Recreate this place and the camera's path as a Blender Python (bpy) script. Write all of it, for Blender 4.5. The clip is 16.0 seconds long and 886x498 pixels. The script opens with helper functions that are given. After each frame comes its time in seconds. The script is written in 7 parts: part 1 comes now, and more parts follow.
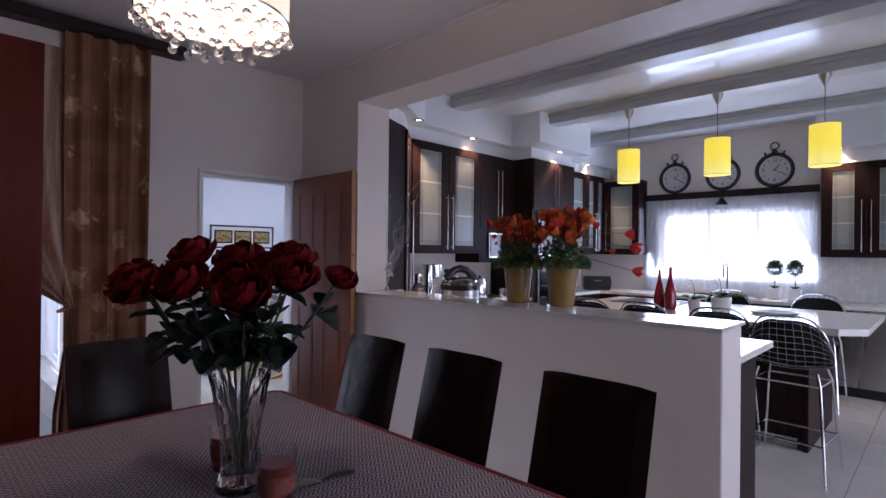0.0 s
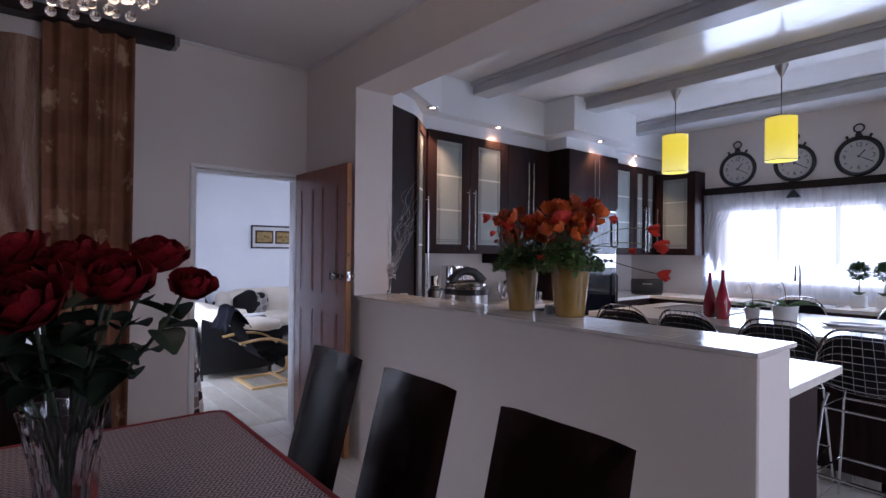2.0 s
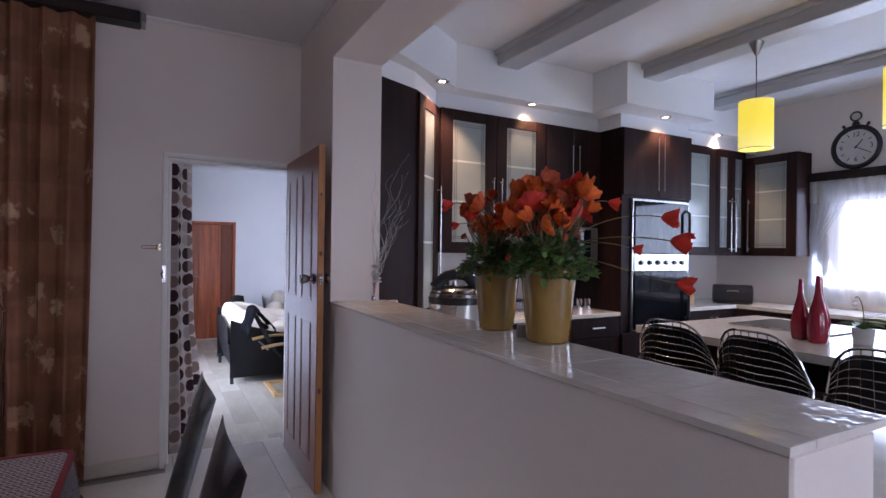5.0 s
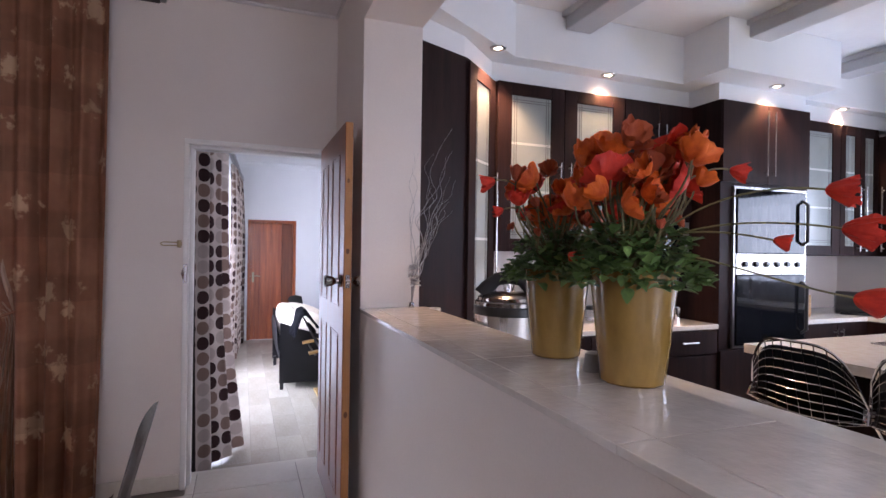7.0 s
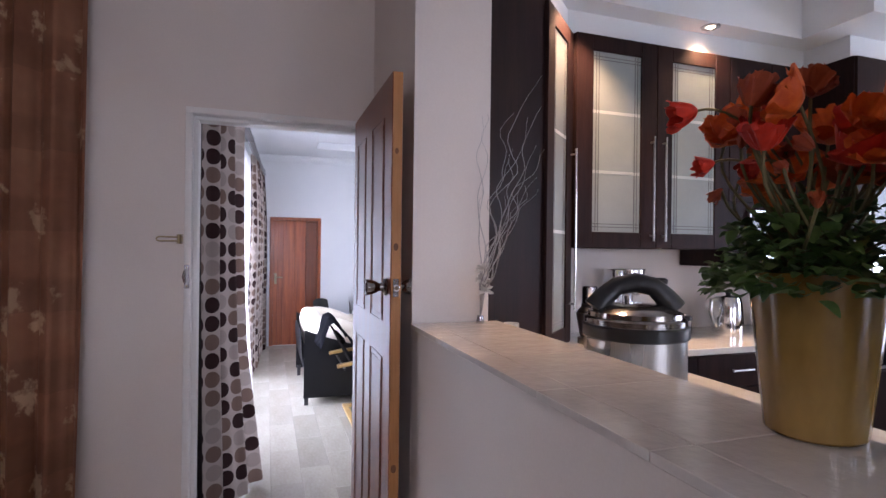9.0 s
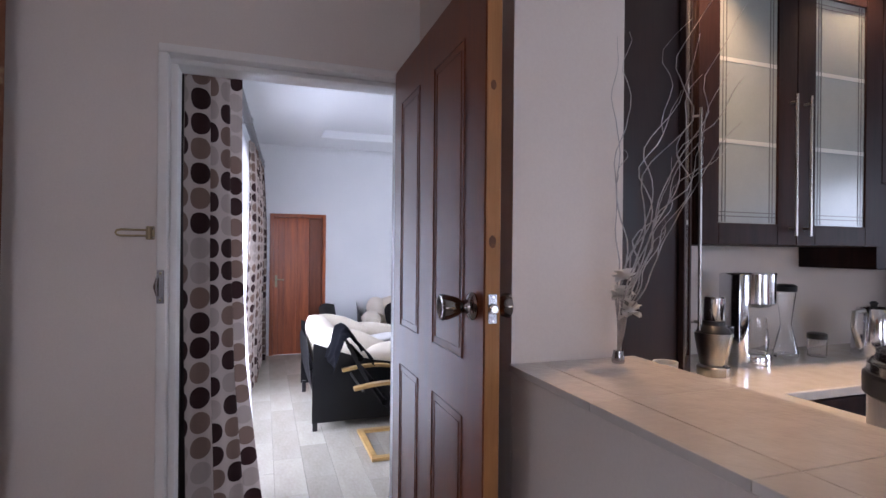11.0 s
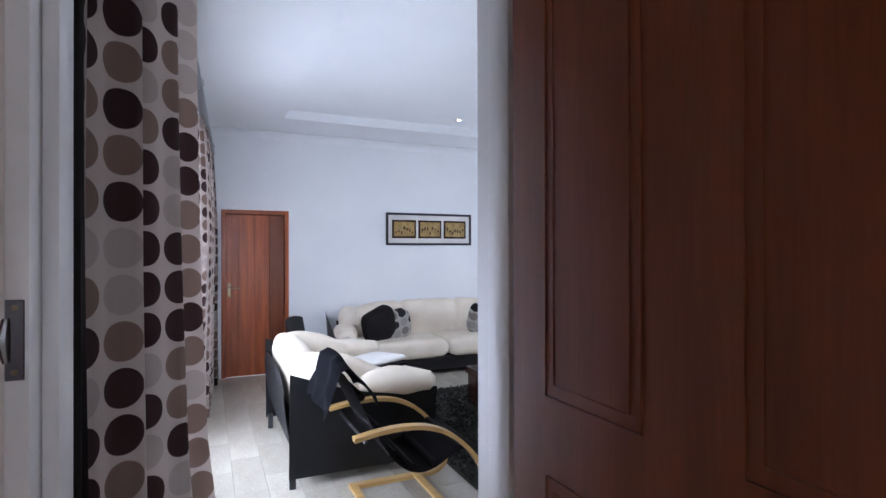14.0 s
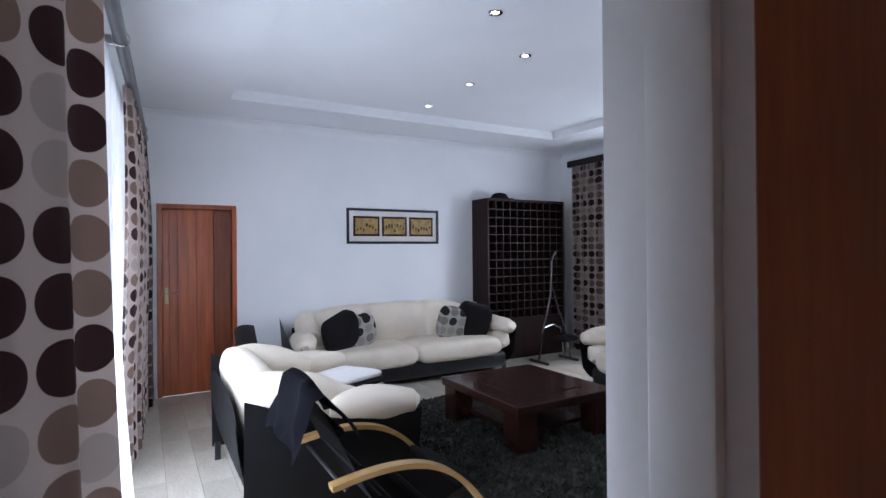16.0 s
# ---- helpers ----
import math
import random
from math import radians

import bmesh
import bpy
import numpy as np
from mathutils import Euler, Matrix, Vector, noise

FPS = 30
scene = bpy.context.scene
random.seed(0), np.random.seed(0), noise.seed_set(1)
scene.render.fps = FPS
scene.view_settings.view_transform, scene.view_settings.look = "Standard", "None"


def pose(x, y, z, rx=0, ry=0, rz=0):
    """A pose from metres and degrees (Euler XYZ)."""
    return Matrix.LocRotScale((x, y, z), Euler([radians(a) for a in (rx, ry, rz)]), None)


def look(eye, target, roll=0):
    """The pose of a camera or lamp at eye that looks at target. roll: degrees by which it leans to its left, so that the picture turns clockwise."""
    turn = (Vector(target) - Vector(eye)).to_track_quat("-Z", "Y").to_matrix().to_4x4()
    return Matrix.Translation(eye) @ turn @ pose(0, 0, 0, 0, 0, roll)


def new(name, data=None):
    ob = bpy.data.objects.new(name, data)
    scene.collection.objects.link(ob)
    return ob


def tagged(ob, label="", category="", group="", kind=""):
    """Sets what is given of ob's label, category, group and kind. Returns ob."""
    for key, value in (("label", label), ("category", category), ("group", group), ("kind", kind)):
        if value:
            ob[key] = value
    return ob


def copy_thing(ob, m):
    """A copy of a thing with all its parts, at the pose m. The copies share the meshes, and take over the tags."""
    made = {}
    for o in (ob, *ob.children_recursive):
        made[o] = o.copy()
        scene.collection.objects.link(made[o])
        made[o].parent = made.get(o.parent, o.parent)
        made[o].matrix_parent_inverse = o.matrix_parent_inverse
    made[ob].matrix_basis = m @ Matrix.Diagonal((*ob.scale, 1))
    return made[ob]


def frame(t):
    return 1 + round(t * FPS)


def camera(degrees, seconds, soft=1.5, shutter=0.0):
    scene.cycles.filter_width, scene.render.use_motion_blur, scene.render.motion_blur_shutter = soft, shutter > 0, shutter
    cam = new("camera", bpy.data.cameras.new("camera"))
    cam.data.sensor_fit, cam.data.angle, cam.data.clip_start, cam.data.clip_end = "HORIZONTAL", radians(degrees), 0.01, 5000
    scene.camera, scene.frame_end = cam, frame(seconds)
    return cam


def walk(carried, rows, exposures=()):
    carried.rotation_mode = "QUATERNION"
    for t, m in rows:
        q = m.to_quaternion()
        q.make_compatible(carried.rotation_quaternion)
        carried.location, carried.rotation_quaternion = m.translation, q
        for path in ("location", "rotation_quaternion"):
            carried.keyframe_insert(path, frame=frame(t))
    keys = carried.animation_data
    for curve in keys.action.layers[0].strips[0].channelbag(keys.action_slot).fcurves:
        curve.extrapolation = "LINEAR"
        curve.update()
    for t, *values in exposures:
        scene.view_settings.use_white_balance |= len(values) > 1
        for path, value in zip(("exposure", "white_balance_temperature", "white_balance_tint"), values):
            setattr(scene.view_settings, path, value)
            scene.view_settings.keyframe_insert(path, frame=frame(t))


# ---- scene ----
cam = camera(80.4, 16.0)
METRES, EYE, TILT, LEAN, TURN = 5.35, 1.465, 0.0, 0.0, 44.0
ROWS = [
    (0.0, 0.0, 0.0, 0.0, -0.0, 0.22, -0.58),
    (0.5, 0.0132, 0.0231, -0.0005, 1.01, 0.28, -0.61),
    (1.0, 0.0288, 0.0444, 0.0011, 2.41, 0.25, -0.6),
    (1.5, 0.0514, 0.0652, 0.0009, 4.5, 0.26, -0.59),
    (2.0, 0.0748, 0.0869, -0.0007, 6.86, 0.24, -0.58),
    (2.5, 0.0922, 0.1119, -0.002, 8.51, 0.27, -0.6),
    (3.0, 0.1076, 0.1355, -0.0004, 10.01, 0.27, -0.62),
    (3.5, 0.1243, 0.1597, 0.0001, 11.59, 0.23, -0.65),
    (4.0, 0.1435, 0.1845, -0.0003, 13.37, 0.21, -0.66),
    (6.5, 0.1712, 0.3203, -0.002, 23.28, 0.03, -0.81),
    (7.0, 0.1569, 0.3468, -0.0036, 25.06, 0.06, -0.83),
    (7.5, 0.1365, 0.3724, -0.0022, 26.34, -0.02, -0.88),
    (8.0, 0.1183, 0.3986, -0.0046, 27.2, -0.02, -0.88),
    (10.5, -0.022, 0.5216, -0.0092, 27.51, 0.07, -0.63),
    (11.0, -0.0471, 0.5451, -0.0099, 27.14, 0.04, -0.54),
    (11.5, -0.0733, 0.5682, -0.0102, 26.56, 0.11, -0.41),
    (12.0, -0.101, 0.589, -0.0105, 25.67, 0.11, -0.3),
    (12.5, -0.1227, 0.6072, -0.0111, 24.63, 0.17, -0.21),
    (13.0, -0.1484, 0.6295, -0.0104, 23.7, 0.19, -0.13),
    (13.5, -0.1712, 0.6495, -0.0121, 22.79, 0.2, 0.0),
    (14.0, -0.1986, 0.6694, -0.0121, 21.7, 0.2, 0.11),
    (14.5, -0.2232, 0.687, -0.0132, 20.34, 0.22, 0.22),
    (15.0, -0.2395, 0.7066, -0.0151, 19.04, 0.28, 0.27),
    (15.5, -0.2571, 0.7305, -0.015, 17.61, 0.28, 0.41),
    (16.0, -0.2734, 0.752, -0.0165, 16.22, 0.24, 0.52),
]
walk(cam, [(t, pose(0, 0, EYE, TILT, LEAN, TURN) @ pose(METRES * x, METRES * y, METRES * z, 90 + pitch, roll, yaw)) for t, x, y, z, yaw, pitch, roll in ROWS],
     exposures=[(0.0, 0.02, 5850, 27), (2.0, -0.15, 5850, 26), (4.0, -0.15, 5850, 26), (7.0, 0.65, 6350, 27), (10.5, 0.30, 6300, 25), (11.5, 0.18, 6300, 24), (14.0, 0.22, 6200, 18), (16.0, -0.02, 6200, 17)])

# ---- daylight and sky ----
world = bpy.data.worlds.new("sky")
scene.world = world
world.use_nodes = True
wn = world.node_tree.nodes
sky = wn.new("ShaderNodeTexSky")
sky.sky_type, sky.sun_disc = "NISHITA", False
sky.sun_elevation, sky.sun_rotation = radians(50), radians(20)
world.node_tree.links.new(sky.outputs[0], wn["Background"].inputs[0])
wn["Background"].inputs[1].default_value = 0.12


def lamp(name, kind, m, energy, color, **extra):
    data = bpy.data.lights.new(name, kind)
    data.energy, data.color = energy, color
    for key, value in extra.items():
        if key == "size":
            data.size = value
        elif key == "size_y":
            data.shape, data.size_y = "RECTANGLE", value
        elif key == "angle":
            data.angle = value
        elif key == "radius":
            data.shadow_soft_size = value
        elif key == "spot":
            data.spot_size, data.spot_blend = radians(value), 0.6
    ob = new(name, data)
    ob.matrix_world = m
    return ob


DAY = (0.76, 0.87, 1.0)
SHADE = (0.66, 0.82, 1.0)
lamp("sun", "SUN", look((0, 0, 0), (-0.3, -0.6, -1)), 1.2, (1, 0.97, 0.92), angle=radians(12))
lamp("kitchen_window_light", "AREA", look((-2.1, 7.40, 1.62), (-2.1, 4.0, 1.3)), 42, SHADE, size=2.0, size_y=0.95)
for x, y in ((-6.25, 1.56), (-7.35, 1.61)):
    lamp("living_window_light", "AREA", look((x, y, 0.95), (x - 1.5, y + 4.0, 0.10)), 58, DAY, size=1.0, size_y=1.7)
lamp("living_end_window_light", "AREA", look((-8.05, 7.6, 1.6), (-8.05, 4.0, 1.2)), 45, DAY, size=0.95, size_y=1.4)
lamp("dining_window_light", "AREA", look((-4.25, -0.35, 1.2), (-2.0, -0.75, 1.0)), 5, DAY, size=1.9, size_y=2.0)
# added fill from the east, grazing the half wall; no such source is known
lamp("dining_side_fill", "AREA", look((2.55, 1.86, 1.60), (-4.0, 1.45, 2.2)), 19, (0.92, 0.95, 1.0), size=1.0, size_y=1.2)
lamp("kitchen_door_light", "AREA", look((2.58, 5.2, 1.1), (0.6, 4.9, 0.1)), 17, SHADE, size=2.2, size_y=2.0)

# ---- helpers for shapes ----


def thing(name, loc=(0, 0, 0), rz=0.0, label="", category="", group="", kind=""):
    ob = new(name)
    ob.empty_display_size = 0.1
    ob.matrix_basis = pose(*loc, 0, 0, rz)
    return tagged(ob, label, category, group, kind)


def part(name, bm, material, parent=None, label="", smooth=35, at=None):
    me = bpy.data.meshes.new(name)
    bmesh.ops.recalc_face_normals(bm, faces=bm.faces[:])
    bm.to_mesh(me)
    bm.free()
    for m in (material if isinstance(material, (list, tuple)) else [material]):
        me.materials.append(m)
    if smooth:
        me.polygons.foreach_set("use_smooth", [True] * len(me.polygons))
        me.set_sharp_from_angle(angle=radians(smooth))
    ob = new(name, me)
    ob.parent = parent
    if at is not None:
        ob.matrix_basis = at
    if label:
        ob["label"] = label
    return ob


def solid(name, bm, material, label, category, kind="", group="", smooth=35, at=None):
    return tagged(part(name, bm, material, None, "", smooth, at), label, category, group, kind)


def box(bm, x0, y0, z0, x1, y1, z1, bev=0.0, seg=1, m=None, mat_i=0):
    vs = [bm.verts.new((x, y, z)) for z in (z0, z1) for y in (y0, y1) for x in (x0, x1)]
    quads = ((0, 2, 3, 1), (4, 5, 7, 6), (0, 1, 5, 4), (2, 6, 7, 3), (0, 4, 6, 2), (1, 3, 7, 5))
    fs = [bm.faces.new([vs[i] for i in q]) for q in quads]
    for f in fs:
        f.material_index = mat_i
    geom = vs
    if bev > 0:
        edges = list({e for f in fs for e in f.edges})
        r = bmesh.ops.bevel(bm, geom=edges, offset=bev, segments=seg, affect="EDGES", profile=0.5)
        geom = list({v for f in r["faces"] for v in f.verts} | {v for v in vs if v.is_valid})
    if m is not None:
        for v in geom:
            v.co = m @ v.co
    return bm


def boxes(*rows, bev=0.0, seg=1):
    bm = bmesh.new()
    for r in rows:
        box(bm, *r, bev=bev, seg=seg)
    return bm


def lathe(bm, profile, seg=24, c=(0, 0, 0), m=None, wave=None, cap=True):
    """Turns a profile of (radius, height) round the z axis at c."""
    rings = []
    for r, z in profile:
        ring = []
        for i in range(seg):
            a = 2 * math.pi * i / seg
            k = r * (wave(a, z) if wave else 1)
            p = Vector((c[0] + k * math.cos(a), c[1] + k * math.sin(a), c[2] + z))
            ring.append(bm.verts.new(m @ p if m is not None else p))
        rings.append(ring)
    for a, b in zip(rings, rings[1:]):
        for i in range(seg):
            j = (i + 1) % seg
            bm.faces.new((a[i], a[j], b[j], b[i]))
    if cap:
        for ring in (rings[0], rings[-1]):
            bm.faces.new(ring)
    return bm


def tube(bm, pts, r=0.01, seg=8, closed=False, flat=1.0):
    """Sweeps a round section along a line of points; r may be a list."""
    pts = [Vector(p) for p in pts]
    n = len(pts)
    rad = r if isinstance(r, (list, tuple)) else [r] * n
    rings, up = [], None
    for i, p in enumerate(pts):
        a = pts[i - 1] if (i > 0 or closed) else p
        b = pts[(i + 1) % n] if (i < n - 1 or closed) else p
        d = (b - a).normalized()
        if up is None:
            up = Vector((0, 0, 1)) if abs(d.z) < 0.9 else Vector((1, 0, 0))
        side = d.cross(up).normalized()
        up = side.cross(d).normalized()
        rings.append([bm.verts.new(p + rad[i] * (math.cos(t) * side + flat * math.sin(t) * up)) for t in (2 * math.pi * k / seg for k in range(seg))])
    pairs = list(zip(rings, rings[1:])) + ([(rings[-1], rings[0])] if closed else [])
    for a, b in pairs:
        for k in range(seg):
            j = (k + 1) % seg
            bm.faces.new((a[k], a[j], b[j], b[k]))
    if not closed:
        bm.faces.new(rings[0])
        bm.faces.new(rings[-1])
    return bm


def sheet(bm, fn, nu, nv, uv=None, thick=0.0):
    """A grid of fn(u, v) with u, v from 0 to 1; uv(u, v) in metres; thick doubles it."""
    grid = [[bm.verts.new(fn(i / nu, j / nv)) for i in range(nu + 1)] for j in range(nv + 1)]
    lay = bm.loops.layers.uv.verify()
    fs = []
    for j in range(nv):
        for i in range(nu):
            f = bm.faces.new((grid[j][i], grid[j][i + 1], grid[j + 1][i + 1], grid[j + 1][i]))
            fs.append(f)
            if uv:
                for lp, (a, b) in zip(f.loops, ((i, j), (i + 1, j), (i + 1, j + 1), (i, j + 1))):
                    lp[lay].uv = uv(a / nu, b / nv)
    if thick:
        bmesh.ops.solidify(bm, geom=fs, thickness=thick)
    return bm


def bezier(p0, p1, p2, p3, n):
    p0, p1, p2, p3 = map(Vector, (p0, p1, p2, p3))
    out = []
    for i in range(n + 1):
        t = i / n
        out.append((1 - t) ** 3 * p0 + 3 * (1 - t) ** 2 * t * p1 + 3 * (1 - t) * t * t * p2 + t ** 3 * p3)
    return out


def puff(bm, sx, sy, sz, c=(0, 0, 0), power=0.5, nu=24, nv=14, m=None, wobble=0.0, seed=0.0):
    """A cushion: a superellipsoid with half sizes sx, sy, sz and slight creases."""
    def s(v, p):
        return math.copysign(abs(v) ** p, v)
    rows = []
    for j in range(1, nv):
        b = -math.pi / 2 + math.pi * j / nv
        row = []
        for i in range(nu):
            a = 2 * math.pi * i / nu
            p = Vector((sx * s(math.cos(b), power) * s(math.cos(a), power), sy * s(math.cos(b), power) * s(math.sin(a), power), sz * s(math.sin(b), 0.8)))
            if wobble:
                p *= 1 + wobble * noise.noise(p * 7 + Vector((seed, seed * 2, 0)))
            p += Vector(c)
            row.append(bm.verts.new(m @ p if m is not None else p))
        rows.append(row)
    for a, b in zip(rows, rows[1:]):
        for i in range(nu):
            j = (i + 1) % nu
            bm.faces.new((a[i], a[j], b[j], b[i]))
    bm.faces.new(rows[0])
    bm.faces.new(rows[-1])
    return bm


# ---- materials ----


def base_mat(name, rough=0.5, metal=0.0, spec=0.5, coat=0.0):
    m = bpy.data.materials.new(name)
    m.use_nodes = True
    t = m.node_tree
    b = t.nodes["Principled BSDF"]
    b.inputs["Roughness"].default_value = rough
    b.inputs["Metallic"].default_value = metal
    b.inputs["Specular IOR Level"].default_value = spec
    b.inputs["Coat Weight"].default_value = coat
    b.inputs["Coat Roughness"].default_value = 0.08
    return m, t, b


def node(t, kind, **vals):
    n = t.nodes.new(kind)
    for k, v in vals.items():
        n.inputs[k].default_value = v
    return n


def mix(t, fac, a, b, how="MIX"):
    n = t.nodes.new("ShaderNodeMix")
    n.data_type, n.blend_type = "RGBA", how
    for sock, v in ((n.inputs[0], fac), (n.inputs[6], a), (n.inputs[7], b)):
        if isinstance(v, bpy.types.NodeSocket):
            t.links.new(v, sock)
        else:
            sock.default_value = v if not isinstance(v, tuple) or len(v) == 4 else (*v, 1)
    return n.outputs[2]


def calc(t, op, a, b=0.0, c=0.0):
    n = t.nodes.new("ShaderNodeMath")
    n.operation = op
    for sock, v in zip(n.inputs, (a, b, c)):
        if isinstance(v, bpy.types.NodeSocket):
            t.links.new(v, sock)
        else:
            sock.default_value = v
    return n.outputs[0]


def ramp(t, fac, lo, hi, a=(0, 0, 0, 1), b=(1, 1, 1, 1)):
    n = t.nodes.new("ShaderNodeValToRGB")
    n.color_ramp.elements[0].position, n.color_ramp.elements[1].position = lo, hi
    n.color_ramp.elements[0].color, n.color_ramp.elements[1].color = a, b
    t.links.new(fac, n.inputs[0])
    return n.outputs[0]


def noise_tex(t, vec, scale, detail=4.0, rough=0.55):
    n = node(t, "ShaderNodeTexNoise", Scale=scale, Detail=detail, Roughness=rough)
    if vec is not None:
        t.links.new(vec, n.inputs["Vector"])
    return n.outputs["Fac"]


def bump(t, b, height, strength, dist=0.002):
    n = node(t, "ShaderNodeBump", Strength=strength, Distance=dist)
    t.links.new(height, n.inputs["Height"])
    t.links.new(n.outputs[0], b.inputs["Normal"])


def coords(t, stretch=(1, 1, 1), which="Object"):
    tc = t.nodes.new("ShaderNodeTexCoord")
    mp = t.nodes.new("ShaderNodeMapping")
    mp.inputs["Scale"].default_value = stretch
    t.links.new(tc.outputs[which], mp.inputs[0])
    return mp.outputs[0]


def surface(name, c1, c2, rough=0.5, metal=0.0, scale=4.0, grain=80.0, relief=0.15, dist=0.001, stretch=(1, 1, 1), spec=0.5, coat=0.0, vary=0.0, rspread=0.12):
    """A plain surface: two colours mixed at a large and a small scale, uneven gloss and fine relief."""
    m, t, b = base_mat(name, rough, metal, spec, coat)
    v = coords(t, stretch)
    big, small = noise_tex(t, v, scale), noise_tex(t, v, grain, 3)
    f = calc(t, "ADD", calc(t, "MULTIPLY", big, 0.65), calc(t, "MULTIPLY", small, 0.35))
    col = mix(t, ramp(t, f, 0.36, 0.64), c1, c2)
    if vary:
        info = t.nodes.new("ShaderNodeObjectInfo")
        k = calc(t, "MULTIPLY_ADD", info.outputs["Random"], vary, 1 - vary / 2)
        comb = t.nodes.new("ShaderNodeCombineColor")
        for i in range(3):
            t.links.new(k, comb.inputs[i])
        col = mix(t, 1.0, col, comb.outputs[0], "MULTIPLY")
    t.links.new(col, b.inputs["Base Color"])
    t.links.new(calc(t, "MULTIPLY_ADD", big, rspread, rough - rspread / 2), b.inputs["Roughness"])
    if relief:
        bump(t, b, small, relief, dist)
    return m


def wood(name, c1, c2, rough=0.35, along="z", coat=0.2, scale=3.0, vary=0.0, spec=0.5):
    st = {"x": (0.06, 1, 1), "y": (1, 0.06, 1), "z": (1, 1, 0.06)}[along]
    return surface(name, c1, c2, rough, 0, scale * 6, 160, 0.12, 0.0008, st, spec, coat, vary)


def glow(name, color, strength):
    m = bpy.data.materials.new(name)
    m.use_nodes = True
    t = m.node_tree
    t.nodes.remove(t.nodes["Principled BSDF"])
    e = node(t, "ShaderNodeEmission", Color=(*color, 1), Strength=strength)
    t.links.new(e.outputs[0], t.nodes["Material Output"].inputs[0])
    return m


def glass_mat(name, color=(1, 1, 1), rough=0.0, ior=1.45):
    m, t, b = base_mat(name, rough)
    b.inputs["Base Color"].default_value = (*color, 1)
    b.inputs["Transmission Weight"].default_value = 1
    b.inputs["IOR"].default_value = ior
    return m


def sheer_mat(name, color, through_part, trans=0.6):
    """Thin cloth: lets part of the light straight through and scatters the rest."""
    m = bpy.data.materials.new(name)
    m.use_nodes = True
    t = m.node_tree
    t.nodes.remove(t.nodes["Principled BSDF"])
    d = node(t, "ShaderNodeBsdfDiffuse", Color=(*color, 1))
    tl = node(t, "ShaderNodeBsdfTranslucent", Color=(*color, 1))
    tr = node(t, "ShaderNodeBsdfTransparent")
    a, b = t.nodes.new("ShaderNodeMixShader"), t.nodes.new("ShaderNodeMixShader")
    a.inputs[0].default_value = trans
    v = coords(t, (60, 60, 4))
    f = calc(t, "MULTIPLY_ADD", noise_tex(t, v, 1.0), 0.3, through_part - 0.15)
    t.links.new(f, b.inputs[0])
    t.links.new(d.outputs[0], a.inputs[1])
    t.links.new(tl.outputs[0], a.inputs[2])
    t.links.new(a.outputs[0], b.inputs[1])
    t.links.new(tr.outputs[0], b.inputs[2])
    t.links.new(b.outputs[0], t.nodes["Material Output"].inputs[0])
    return m


WALL = surface("wall_paint", (0.68, 0.615, 0.585), (0.735, 0.675, 0.64), 0.45, scale=1.2, grain=140, relief=0.12, spec=0.4)
TAUPE = surface("low_bounce_wall", (0.20, 0.155, 0.13), (0.25, 0.195, 0.165), 0.6, scale=1.2, grain=140, relief=0.12)
WALL_COOL = surface("wall_paint_white", (0.72, 0.74, 0.76), (0.78, 0.79, 0.80), 0.5, scale=1.2, grain=140, relief=0.12)
CEIL = surface("ceiling_paint", (0.70, 0.68, 0.68), (0.75, 0.73, 0.73), 0.6, scale=1.0, grain=90, relief=0.08)
GLOSSCEIL = surface("gloss_ceiling", (0.76, 0.76, 0.78), (0.80, 0.80, 0.81), 0.14, scale=3.0, grain=5, relief=0.5, dist=0.008, spec=0.6, rspread=0.06)
TRIM = surface("trim_paint", (0.76, 0.75, 0.74), (0.81, 0.80, 0.79), 0.3, scale=3, grain=60, relief=0.1)
BEAM = surface("grey_beam_paint", (0.40, 0.405, 0.42), (0.46, 0.465, 0.48), 0.35, scale=3, grain=60, relief=0.08)
TILE = surface("cream_floor_tile", (0.62, 0.58, 0.52), (0.70, 0.67, 0.61), 0.16, scale=2.5, grain=30, relief=0.05, vary=0.08, rspread=0.08)
GROUT = surface("grout", (0.20, 0.18, 0.16), (0.26, 0.24, 0.21), 0.8)
LEDGE = surface("ledge_tile", (0.60, 0.56, 0.53), (0.68, 0.64, 0.61), 0.085, scale=6, grain=20, relief=0.6, dist=0.004, vary=0.06, rspread=0.05)
PLANK = surface("floor_plank", (0.38, 0.345, 0.285), (0.49, 0.455, 0.39), 0.24, scale=4, grain=60, relief=0.1, stretch=(0.5, 1, 1), vary=0.22)
ESPRESSO = wood("espresso_wood", (0.013, 0.0062, 0.0064), (0.028, 0.0128, 0.0118), 0.5, "z", 0.0, spec=0.11)
ESPRESSO_X = wood("espresso_wood_flat", (0.012, 0.008, 0.008), (0.026, 0.016, 0.015), 0.42, "y", 0.0, spec=0.22)
DOORWOOD = wood("red_brown_door", (0.150, 0.034, 0.010), (0.220, 0.056, 0.0155), 0.34, "z", 0.0, spec=0.32)
DOOREDGE = wood("raw_door_edge", (0.34, 0.14, 0.04), (0.46, 0.21, 0.07), 0.5, "z", 0.0)
FARWOOD = wood("varnished_door", (0.18, 0.034, 0.008), (0.38, 0.092, 0.024), 0.34, "z", 0.12, vary=0.9)
TABLEWOOD = wood("dark_mahogany", (0.022, 0.007, 0.006), (0.046, 0.015, 0.010), 0.2, "x", 0.35)
BLACKLEATHER = surface("black_leather", (0.007, 0.007, 0.009), (0.012, 0.012, 0.015), 0.38, scale=5, grain=220, relief=0.4)
